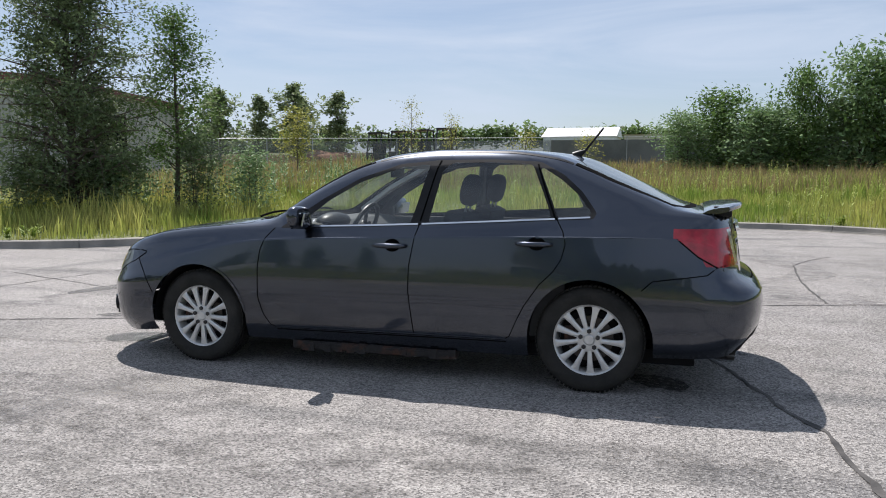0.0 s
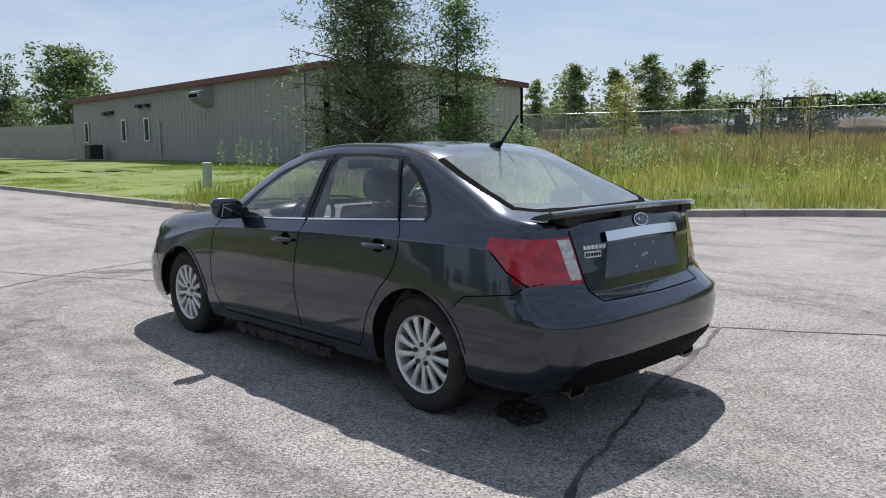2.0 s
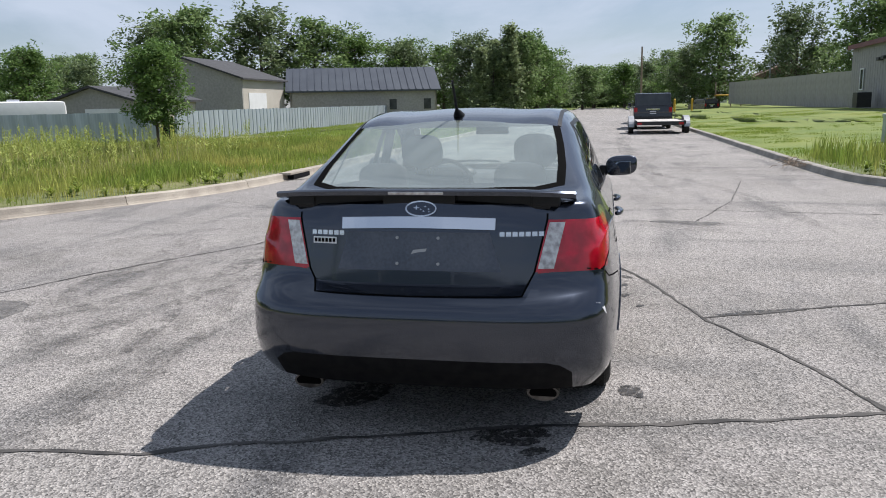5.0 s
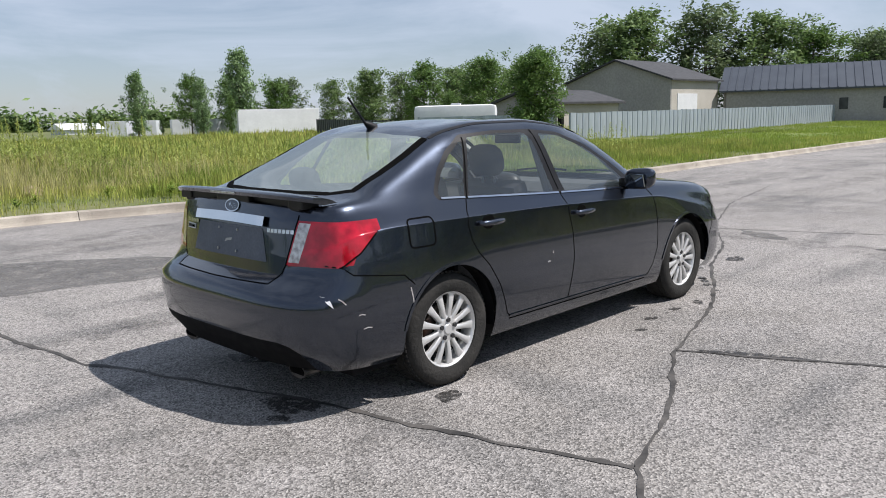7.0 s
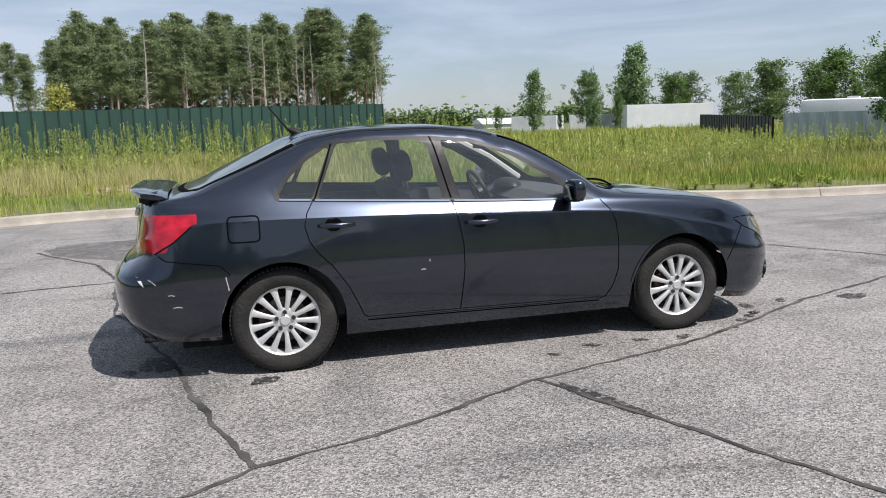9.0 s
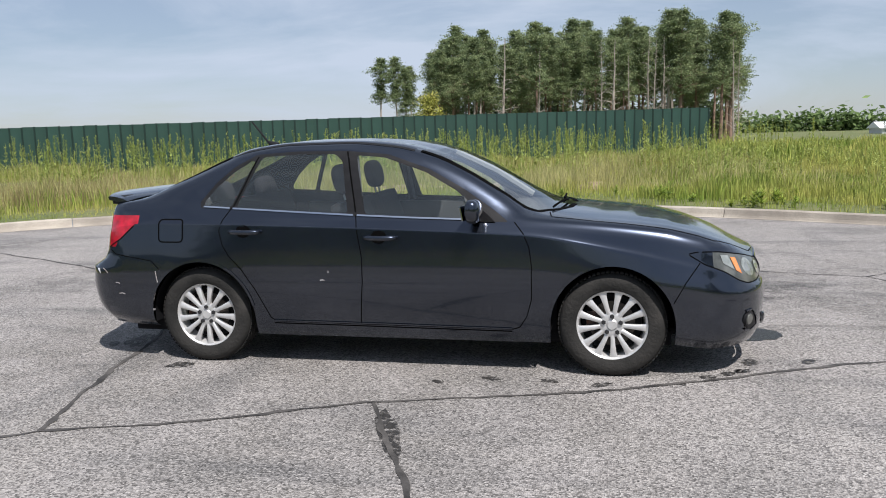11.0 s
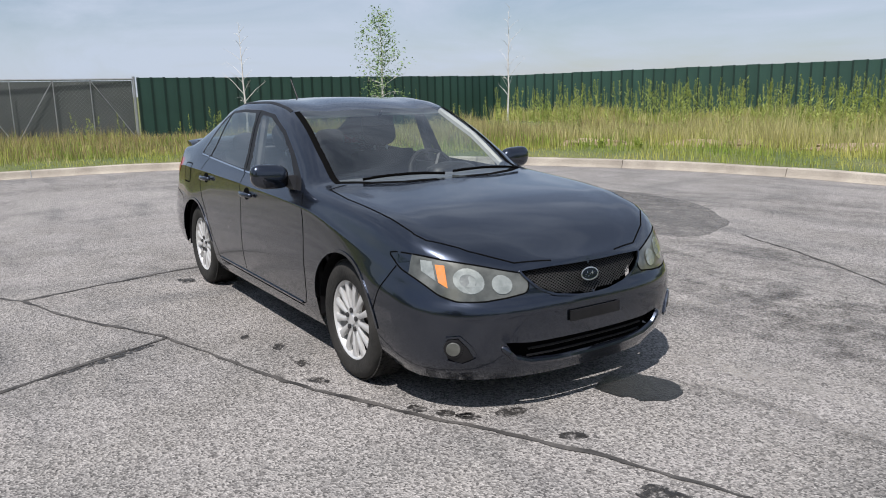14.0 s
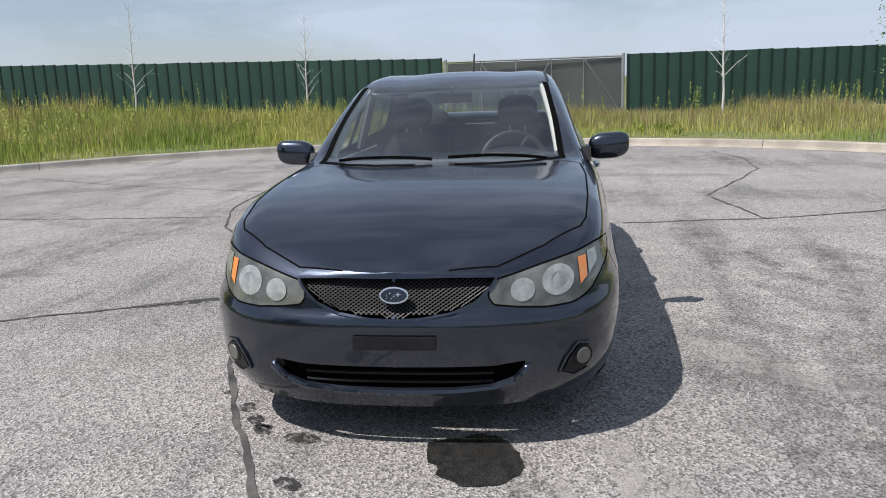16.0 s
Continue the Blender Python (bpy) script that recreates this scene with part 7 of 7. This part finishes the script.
blades("fence_side_grass", "straw and green grass before the green fence", rng, 90000, (-6, 23, -31, -18.5), lambda x, y, g: np.where(y > FENCE_Y(x) + .2, .9, 0), (.35, .75), (.012, .024), M_STRAW, clump=.4)
blades("fence_side_green", "green grass before the green fence", rng, 90000, (-6, 23, -31, -18.5), lambda x, y, g: np.where(y > FENCE_Y(x) + .2, .9, 0), (.30, .70), (.012, .024), M_GRASS, clump=.4)


def weeds(name, label, seed, spots, h, material, leaf=.07, plume=True):
    """Tall single weeds: a stem with narrow leaves and a feathery head."""
    r = np.random.default_rng(seed)
    V, F, n0 = [], [], 0
    for x, y in spots:
        H = r.uniform(*h)
        z = float(ground_np(np.array([x]), np.array([y]))[0]) - .03
        lx, ly = r.normal(0, .07, 2) * H
        k = int(34 + 22 * H)
        t = r.uniform(.25, 1, k)
        t = np.where(r.random(k) < .55, .62 + .38 * t, t) if plume else t
        ln = leaf * r.uniform(.6, 1.5, k) * np.where(t > .7, 1.25 - t * .7, 1.2)
        az = r.uniform(0, 2 * math.pi, k)
        up = r.uniform(.0, .9, k)
        b = np.stack([x + lx * t, y + ly * t, z + H * t], 1)
        d = np.stack([np.cos(az), np.sin(az), up], 1) * ln[:, None]
        s = np.stack([-np.sin(az), np.cos(az), np.zeros(k)], 1) * (ln * .16)[:, None]
        tri = np.stack([b - s, b + s, b + d * .55 + s * .9, b + d], 1)
        V.append(tri.reshape(-1, 3))
        F.append(np.arange(k * 4).reshape(-1, 4) + n0)
        n0 += k * 4
        st = np.array([[x - .006, y, z], [x + .006, y, z], [x + lx + .003, y + ly, z + H], [x + lx - .003, y + ly, z + H]])
        V.append(st)
        F.append(np.arange(4).reshape(1, 4) + n0)
        n0 += 4
    ob = new(name, mesh_np(name, np.concatenate(V), np.concatenate(F), [material]))
    tagged(ob, label, "weeds", kind="stuff")


def scatter(seed, n, x0, x1, y0, y1, g0, g1, clump=0.0):
    r = np.random.default_rng(seed)
    x, y = r.uniform(x0, x1, n), r.uniform(y0, y1, n)
    if clump:
        c = r.integers(0, max(1, n // 7), n)
        x, y = x[c] + r.normal(0, clump, n), y[c] + r.normal(0, clump, n)
    g = edge_gap_np(x, y)
    ok = (g > g0) & (g < g1)
    return list(zip(x[ok], y[ok]))


weeds("tall_weeds", "tall feathery yellow-green weeds before the green fence", 3, scatter(3, 420, -3, 23, -18.7, -12, 4.6, 12, .5), (.75, 1.45), M_REED)
weeds("fence_weeds", "tall plumed weeds along the green fence", 13, [(x, y) for x, y in scatter(13, 900, -8, 22, -30, -18.7, 3, 30, .5) if y > FENCE_Y(x) + .4], (.8, 1.7), M_REED, .10)
weeds("goldenrod", "tall yellow-green weeds by the trailers", 4, scatter(4, 900, -22, -3, -24, -10, 3.2, 14, .6), (.55, 1.05), M_REED)
weeds("east_weeds", "tall weeds along the eastern fence", 5, scatter(5, 420, 13, 21, -18, 26, 3.5, 10, .5), (.5, 1.0), M_REED)
weeds("north_weeds", "tall seeding weeds of the northern field", 6, scatter(6, 1500, -14, 30, 10, 32, .8, 16, .5), (.55, 1.15), M_REED)
weeds("verge_weeds", "broad-leaved weeds behind the kerb", 8, scatter(8, 650, -13, 16, -13, 18, .4, 3.2, .4), (.15, .36), M_GRASS_LAWN, .09, False)
weeds("mugwort", "grey-green weeds by the shed corner", 9, scatter(9, 260, -27, -8, 12, 30, 2, 26, .5), (.7, 1.5), M_LEAF_GREY, .10)

# bare earth behind the kerb
for i, (x, y, rx, ry) in enumerate(((3.5, -12.6, 1.1, .35), (6.3, -12.0, 1.3, .35), (8.6, -10.4, .9, .3), (1.2, -13.0, .8, .28), (-1.0, -13.0, .7, .25))):
    bm = bmesh.new()
    bmesh.ops.create_icosphere(bm, subdivisions=4, radius=1)
    for v in bm.verts:
        k = 1 + .3 * noise.noise(v.co * 2.5 + Vector((i * 4, 0, 0)))
        v.co = Vector((v.co.x * rx * k, v.co.y * ry * k, max(0, v.co.z) * .17 * k))
    bm.transform(pose(x, y, .12, 0, 0, 20 + 12 * i))
    tagged(part("bare_earth_bank", bm, M_BARE, None, smooth=True), "low bank of bare brown earth in the grass", "mound")


# ---- trees ----
def leaf_cloud(r, centres, per, spread, size, flat=.8, droop=0.0):
    """Leaf quads scattered round the ends of twigs."""
    c = np.repeat(np.array(centres), per, 0)
    n = len(c)
    p = c + r.normal(0, 1, (n, 3)) * np.array([spread, spread, spread * flat])
    p[:, 2] -= droop * np.abs(r.normal(0, 1, n))
    d = r.normal(0, 1, (n, 3)) * np.array([1, 1, .55])
    d /= np.linalg.norm(d, axis=1)[:, None]
    e = np.cross(d, r.normal(0, 1, (n, 3)) * np.array([.55, .55, 1.2]))
    e /= np.linalg.norm(e, axis=1)[:, None] + 1e-9
    s = size * r.uniform(.55, 1.3, n)[:, None]
    q = np.stack([p - d * s, p + e * s * .45, p + d * s, p - e * s * .45], 1)
    return q.reshape(-1, 3), np.arange(n * 4).reshape(-1, 4)


def tree(name, label, m, height, trunk_r, crown, leaf, bark, seed, limbs=26, per=60, size=.07, clear=.25, droop=0.0, stems=1, twig=5, spread=.30, lean=.04, category="tree", leafy=True, flat=.8):
    """A tree: tapered trunk, limbs, twigs and a loose crown. crown(t) is the reach of the limbs at the share t of the height."""
    rnd, r = random.Random(seed), np.random.default_rng(seed)
    t = empty(name, m, label, category)
    wood, ends = bmesh.new(), []
    for sidx in range(stems):
        bx, by = (rnd.uniform(-.25, .25), rnd.uniform(-.25, .25)) if stems > 1 else (0, 0)
        ax, ay = rnd.uniform(-lean, lean) * height * (3 if stems > 1 else 1), rnd.uniform(-lean, lean) * height * (3 if stems > 1 else 1)
        line = [Vector((bx + ax * k / 8 + .02 * height * rnd.uniform(-.3, .3), by + ay * k / 8 + .02 * height * rnd.uniform(-.3, .3), -.15 + (height + .1) * k / 8)) for k in range(9)]
        add_tube(wood, line, [trunk_r * (1 - .9 * k / 8) / stems ** .5 for k in range(9)], 8)
        for i in range(limbs):
            f = clear + (1 - clear) * (i + rnd.random()) / limbs
            j = min(7, int(f * 8))
            base = line[j].lerp(line[j + 1], f * 8 - j)
            reach = crown(f) * rnd.uniform(.45, 1.25)
            a = i * 2.4 + rnd.uniform(-.6, .6)
            rise = rnd.uniform(.15, .6) * (1.2 - .5 * f)
            if reach < .05:
                ends.append(tuple(base))
                continue
            tip = base + Vector((math.cos(a) * reach, math.sin(a) * reach, reach * rise - droop * reach))
            mid = base.lerp(tip, .5) + Vector((0, 0, .08 * reach))
            rr = max(.008, trunk_r * .35 * (1 - f * .8))
            add_tube(wood, [base, mid, tip], [rr, rr * .6, rr * .2], 5, False)
            for k in range(twig):
                u = .35 + .65 * (k + rnd.random()) / twig
                q = base.lerp(mid, u * 2) if u < .5 else mid.lerp(tip, u * 2 - 1)
                off = Vector((rnd.gauss(0, 1), rnd.gauss(0, 1), rnd.gauss(0, .8))) * reach * .22
                add_tube(wood, [q, q + off], [rr * .3, rr * .08], 3, False)
                ends.append(tuple(q + off))
    part("trunk", wood, bark, t, smooth=True)
    if leafy:
        v, f = leaf_cloud(r, ends, per, spread, size, flat, droop * .3)
        me = mesh_np("crown", v, f, [leaf])
        c = new("crown", me)
        c.parent = t
        tagged(c, kind="stuff")
    return t


gz = lambda x, y: ground_z(x, y) - .05
tree("elm_tree", "dense dark multi-stemmed elm beside the verge", pose(-12.35, 9.9, gz(-12.35, 9.9)), 6.2, .16, lambda f: (1.75 * (math.sin(math.pi * min(1, .18 + .78 * f)) ** .8) + .12), M_LEAF_DARK, M_BARK, 11, 34, 46, .054, .06, .05, 4, 6, .15)
tree("young_tree", "slender fresh green young tree beside the elm", pose(-10.3, 11.3, gz(-10.3, 11.3)), 4.9, .075, lambda f: .95 * math.sin(math.pi * min(1, .12 + .8 * f)) + .1, M_LEAF_MID, M_BARK, 12, 44, 40, .050, .22, 0, 1, 5, .15)
for k, (sx, sy, sh) in enumerate(((-9.6, 11.0, 2.0), (-11.2, 10.6, 1.5), (-13.2, 9.4, 1.4), (-8.6, 11.5, 1.6), (-12.2, 10.8, 1.8))):
    tree("shrub", "grey-green shrub among the weeds", pose(sx, sy, gz(sx, sy)), sh, .03, lambda f: .55 * math.sin(math.pi * min(1, .2 + .75 * f)) + .08, M_LEAF_GREY if k % 2 else M_LEAF_DARK, M_BARK, 20 + k, 14, 16, .05, .05, 0, 3, 4, .16, category="shrub")
tree("small_maple", "small round dark green tree before the corrugated fence", pose(-18.0, -13.6, -.1), 3.55, .06, lambda f: 1.15 * math.sin(math.pi * min(1, .05 + .86 * f)) ** .8 + .05, M_LEAF_MID, M_BARK, 13, 60, 44, .062, .30, 0, 1, 5, .12)
tree("birch_tree", "young pale-stemmed birch in the grass", pose(20.2, -11.2, .05), 4.2, .055, lambda f: .78 * math.sin(math.pi * min(1, .0 + .92 * f)) + .05, M_LEAF_BIRCH, M_BIRCHBARK, 14, 30, 14, .06, .22, .05, 1, 4, .16)
for k, (bx, by, bh) in enumerate(((18.3, -5.5, 3.5), (20.6, 7.4, 3.7), (18.9, 12.6, 4.3), (17.4, -14.7, 4.2))):
    tree("bare_sapling", "leafless young birch with a pale stem", pose(bx, by, .1), bh, .04, lambda f: .55 * math.sin(math.pi * min(1, .1 + .85 * f)) + .03, M_LEAF_BIRCH, M_BIRCHBARK, 40 + k, 20, 1, .03, .28, -.5, 1, 3, .1, leafy=False)
tree("yellowing_tree", "thin yellowing young tree in the field", pose(-16.0, 28.3, gz(-16, 28.3)), 3.3, .05, lambda f: .9 * math.sin(math.pi * min(1, .05 + .85 * f)), M_LEAF_YELLOW, M_BARK, 15, 26, 18, .07, .25, 0, 1, 4, .22)
for k, (bx, by, bh) in enumerate(((-13.3, 37.1, 4.2), (-11.1, 37.8, 3.2), (-6.5, 36, 2.4), (-3, 34.5, 2.1))):
    tree("field_sapling", "sparse young tree in the brown field", pose(bx, by, gz(bx, by)), bh, .05, lambda f: .7 * math.sin(math.pi * min(1, .1 + .85 * f)), M_LEAF_YELLOW, M_BARK, 50 + k, 22, 8, .06, .15, -.4, 1, 4, .2)

# willows and poplars at the field's edge
NW = []
for k, (wx, wy, wh, sp) in enumerate(((1.8, 39.7, 3.2, 1.0), (3.4, 40.2, 4.4, 1.1), (4.9, 39.2, 3.4, 1.2), (6.2, 40.5, 3.3, 1.1), (7.5, 39.6, 5.3, .9), (8.9, 40.2, 3.6, 1.2), (10.4, 39.2, 6.0, 1.2), (11.8, 39.0, 5.8, 1.3), (13.6, 39.5, 5.0, 1.4), (15.5, 40, 6.2, 1.3), (18, 40, 5.0, 1.4), (20.5, 41, 5.5, 1.4))):
    if k < 3:
        NW.append(tree("willow", "grey-green willow at the field's edge", pose(wx, wy, gz(wx, wy)), 4.0, .09, lambda f: 1.35 * math.sin(math.pi * min(1, .15 + .78 * f)) ** .8 + .15, M_LEAF_GREY if k != 1 else M_LEAF_MID, M_BARK, 60 + k, 26, 30, .10, .04, 0, 2, 4, .34))
        NW[-1].matrix_basis = pose(wx, wy, gz(wx, wy)) @ Matrix.Diagonal((sp, sp, wh / 4.0, 1))
        NW[-1]["group"] = "willows at the field's edge"
    else:
        o = copy_thing(NW[k % 3], pose(wx, wy, gz(wx, wy), 0, 0, 70 * k))
        o.matrix_basis = pose(wx, wy, gz(wx, wy), 0, 0, 70 * k) @ Matrix.Diagonal((sp, sp, wh / 4.0, 1))

# scattered small pines behind the screened fence
SP = None
for k, (px, py, ph) in enumerate(((-33.5, 48.5, 7.6), (-31.3, 50.5, 6.4), (-36, 51, 6.8), (-28.5, 51.5, 7.4), (-25.4, 53.5, 6.8), (-40, 52, 6.2), (-29.6, 55, 6.6))):
    m = pose(px, py, 1.2, 0, 0, 50 * k)
    if SP is None:
        SP = tree("young_pine", "dark young pine with open whorls", m, 6.5, .12, lambda f: 2.2 * (1.06 - f) ** .7 * (.75 + .35 * math.sin(19 * f)), M_NEEDLE, M_BARK, 70, 34, 20, .15, .24, -.25, 1, 5, .20, flat=.55)
        SP["group"] = "young pines behind the fence"
    else:
        SP2 = copy_thing(SP, m)
        SP2.matrix_basis = m @ Matrix.Diagonal((ph / (5.0 + k % 3), ph / (5.6 + k % 2), ph / 6.8, 1))

# the pine stand behind the green fence
PV = []
for k in range(3):
    PV.append(tree("pine", "tall dark pine with a bare reddish trunk", pose(0, 0, 0), 13.0, .19, lambda f: 2.7 * (1.08 - f) ** .72 * (.65 + .5 * math.sin(17 * f)) + .2, M_NEEDLE, (M_PINEBARK, M_PINEBARK, M_DEADBARK)[k], 80 + k, 46, 54, .105, (.44, .36, .52)[k], -.12, 1, 5, .27, flat=.42))
    PV[-1]["group"] = "pine stand behind the green fence"
rp = random.Random(5)
SPOTS = []
for row in range(7):
    for i in range(12):
        x = -10.5 - .45 * row + i * 2.55 + rp.uniform(-.9, .9)
        SPOTS.append((x, -62 - row * 3.4 + rp.uniform(-1, 1), rp.uniform(.60, .84) * (.80 if x > 14 else 1) * (1.0 + .03 * row)))
SPOTS = [s for s in SPOTS if -15 < s[0] < 19]
for k, (x, y, s) in enumerate(SPOTS):
    m = pose(x, y, .2, 0, 0, 37 * k) @ Matrix.Diagonal((s * 1.05, s * 1.05, s, 1))
    if k < 3:
        PV[k].matrix_basis = m
    else:
        copy_thing(PV[k % 3 if rp.random() > .25 else 1], pose(x, y, .2)).matrix_basis = m
DEAD = tree("dead_pine", "bare dead pine with whitish branches", pose(7.3, -60.2, .1), 9.2, .16, lambda f: 1.7 * (1.1 - f), M_NEEDLE, M_DEADBARK, 91, 44, 1, .1, .12, .1, 1, 4, .2, leafy=False)
tree("dead_pine", "bare dead pine with whitish branches", pose(-1.8, -60.0, .1), 8.6, .15, lambda f: 1.5 * (1.1 - f), M_NEEDLE, M_DEADBARK, 92, 40, 1, .1, .15, .1, 1, 4, .2, leafy=False)
for k, (dx, dy, dh) in enumerate(((4.3, -60.4, .92), (-.9, -60.6, .95), (-3.1, -60.2, .8), (-4.5, -60.8, 1.0), (-4.9, -60.3, .92), (-5.7, -60.5, .95), (-11.1, -60.2, .9), (-11.5, -60.6, .8))):
    copy_thing(DEAD, pose(dx, dy, .1)).matrix_basis = pose(dx, dy, .1, 0, 0, 80 * k) @ Matrix.Diagonal((dh * .6, dh * .6, dh, 1))
tree("yellowing_bush", "yellow-green small tree before the pines", pose(13.3, -59.5, .1), 4.6, .09, lambda f: 1.2 * math.sin(math.pi * min(1, .1 + .8 * f)) + .1, M_LEAF_YELLOW, M_BARK, 93, 26, 30, .14, .1, 0, 1, 4, .3)

# broad trees round the street and behind the halls
BT = []
for k in range(4):
    BT.append(tree("broad_tree", "full-crowned green broadleaf tree", pose(0, 0, 0), 10.0, .25, (lambda f: 3.6 * math.sin(math.pi * min(1, .12 + .80 * f)) ** .75 + .25) if k < 3 else (lambda f: 2.6 * math.sin(math.pi * min(1, .10 + .82 * f)) + .2), (M_LEAF_WOOD, M_LEAF_MID, M_LEAF_DARK, M_LEAF_GREY)[k], M_BARK, 100 + k, 40, 34, .22, (.12, .16, .08, .12)[k], 0, 1, 6, .36))
    BT[-1]["group"] = "broadleaf trees round the yards"
BROAD = [  # x, y, height, spread, variant
    (-103.7, 15.3, 11.5, 1.0, 0), (-102.5, 24.5, 11.8, .95, 2), (-87.5, 28.5, 12.0, 1.05, 0), (-108, 12.5, 8.5, 1.1, 2), (-96, 33, 9, .9, 1), (-110, 30, 8, 1, 0), (-118, 26, 9, 1.1, 2),
    (-86.6, -49.9, 13.2, 1.2, 0), (-90.7, -42.5, 13.0, 1.2, 2), (-95.7, -37.4, 12.4, 1.2, 0), (-88, -56, 12, 1.1, 2), (-100, -33, 10.8, 1.2, 1), (-111, -28.7, 10.6, 1.2, 0), (-104, -27, 9.6, 1.0, 2), (-116, -24, 10, 1.2, 1),
    (-94, -16, 9.5, 1.05, 2), (-90, -12.6, 8.0, .9, 2), (-93, -9.6, 9.6, .9, 0), (-99.5, -8.0, 9.2, 1.1, 1), (-104, -10.5, 10, 1.1, 0), (-112, -9.5, 8.6, 1.1, 1), (-125, -8.5, 8.5, 1.2, 0), (-150, -10, 9, 1.4, 2), (-165, -4, 8.6, 1.5, 0), (-176, 5, 9.4, 1.5, 1), (-150, 9.5, 8.6, 1.2, 2), (-138, 12, 9.5, 1.2, 0), (-128, 11.5, 7.5, 1.1, 1), (-195, -2, 9.5, 2, 0), (-196, 8, 9.5, 2, 2), (-140, -14, 8.8, 1.3, 0),
    (-52.9, -46.5, 6.6, 1.0, 1), (-57, -50, 6.6, 1.1, 0), (-48, -50, 6.2, 1.0, 1), (-63.4, -49.2, 6.0, 1.0, 2), (-44, -53, 5.6, 1.0, 0), (-39.1, -37.8, 3.2, .55, 1), (-68, -52, 7, 1.0, 0),
    (-42.2, -73.2, 8.8, .7, 3), (-28.6, -68.7, 6.0, .65, 3), (-34.0, -66.3, 5.4, .55, 3), (-48.5, -75.4, 6.0, .9, 1), (-57.1, -75.6, 6.0, .9, 0), (-63.8, -70.3, 6.4, .9, 2), (-65.2, -62.2, 6.8, 1.0, 0), (-52, -78, 6.0, 1.0, 2), (-60, -73, 5.6, .9, 1), (-70, -66, 6.8, 1.0, 2), (-72, -58, 7.2, 1.0, 0), (-45, -79, 6.6, .8, 1), (-38.5, -77, 6.4, .6, 1), (-56, -60, 4.4, .6, 1),
    (-32.5, -58.5, 3.6, .35, 1), (-29.5, -82, 3.0, .5, 1), (-36.5, -80, 2.4, .35, 1),
]
used = set()
for k, (x, y, h, s, v) in enumerate(BROAD):
    m = pose(x, y, -.1, 0, 0, 61 * k) @ Matrix.Diagonal((s * h / 10, s * h / 10, h / 10, 1))
    if v not in used:
        used.add(v)
        BT[v].matrix_basis = m
    else:
        copy_thing(BT[v], pose(x, y, 0)).matrix_basis = m
ST = tree("spruce", "tall dark pointed spruce", pose(-89.5, -10.2, 0), 10.6, .2, lambda f: 2.0 * (1.02 - f) ** .85, M_NEEDLE, M_BARK, 120, 54, 26, .24, .05, .25, 1, 4, .34)
ST["group"] = "spruces by the street"
for x, y, s in ((-91.5, -12.6, .86), (-87.6, -13.6, .76), (-93, -46.5, .85)):
    copy_thing(ST, pose(x, y, 0)).matrix_basis = pose(x, y, 0, 0, 0, 90) @ Matrix.Diagonal((s * 1.1, s * 1.1, s, 1))
tree("dead_tree", "bare dead crown above the wood", pose(-96, -12.5, 0), 11.3, .2, lambda f: 2.2 * (1.1 - f), M_NEEDLE, M_DEADBARK, 121, 26, 1, .1, .5, -.3, 1, 4, .3, leafy=False)


def far_wood(name, label, x0, y0, x1, y1, z, h, seed, n=260, size=.9, mat_=M_LEAF_WOOD):
    """A far line of woodland: many overlapping crowns."""
    r = np.random.default_rng(seed)
    t = r.uniform(0, 1, n)
    hh = h * (.65 + .35 * np.array([noise.noise((a * 14, seed, 0)) for a in t]) + r.uniform(-.12, .12, n))
    c = np.stack([x0 + (x1 - x0) * t, y0 + (y1 - y0) * t, z + hh * r.uniform(.25, .85, n)], 1)
    v, f = leaf_cloud(r, c, 40, h * .16, size, .9)
    tagged(new(name, mesh_np(name, v, f, [mat_])), label, "wood", kind="stuff")


far_wood("far_wood", "distant line of woodland beyond the yards", -140, -215, 60, -215, -1.5, 8.5, 1, 420)
far_wood("far_wood", "distant line of woodland beyond the field", -140, 235, 130, 260, 10.0, 8.5, 2, 420)
far_wood("far_wood", "distant wooded rise to the north-west", -170, 95, -75, 165, 3, 10, 3, 240)
far_wood("far_wood", "distant woodland to the east", 120, 260, 150, 118, 1, 7, 4, 200)
far_wood("far_wood", "woodland at the street's far end", -215, -60, -215, 60, 0, 10, 5, 360)
far_wood("pine_understory", "dark undergrowth between the pine trunks", -15, -86, 19, -84, 0, 7.0, 6, 480, .30, M_NEEDLE)
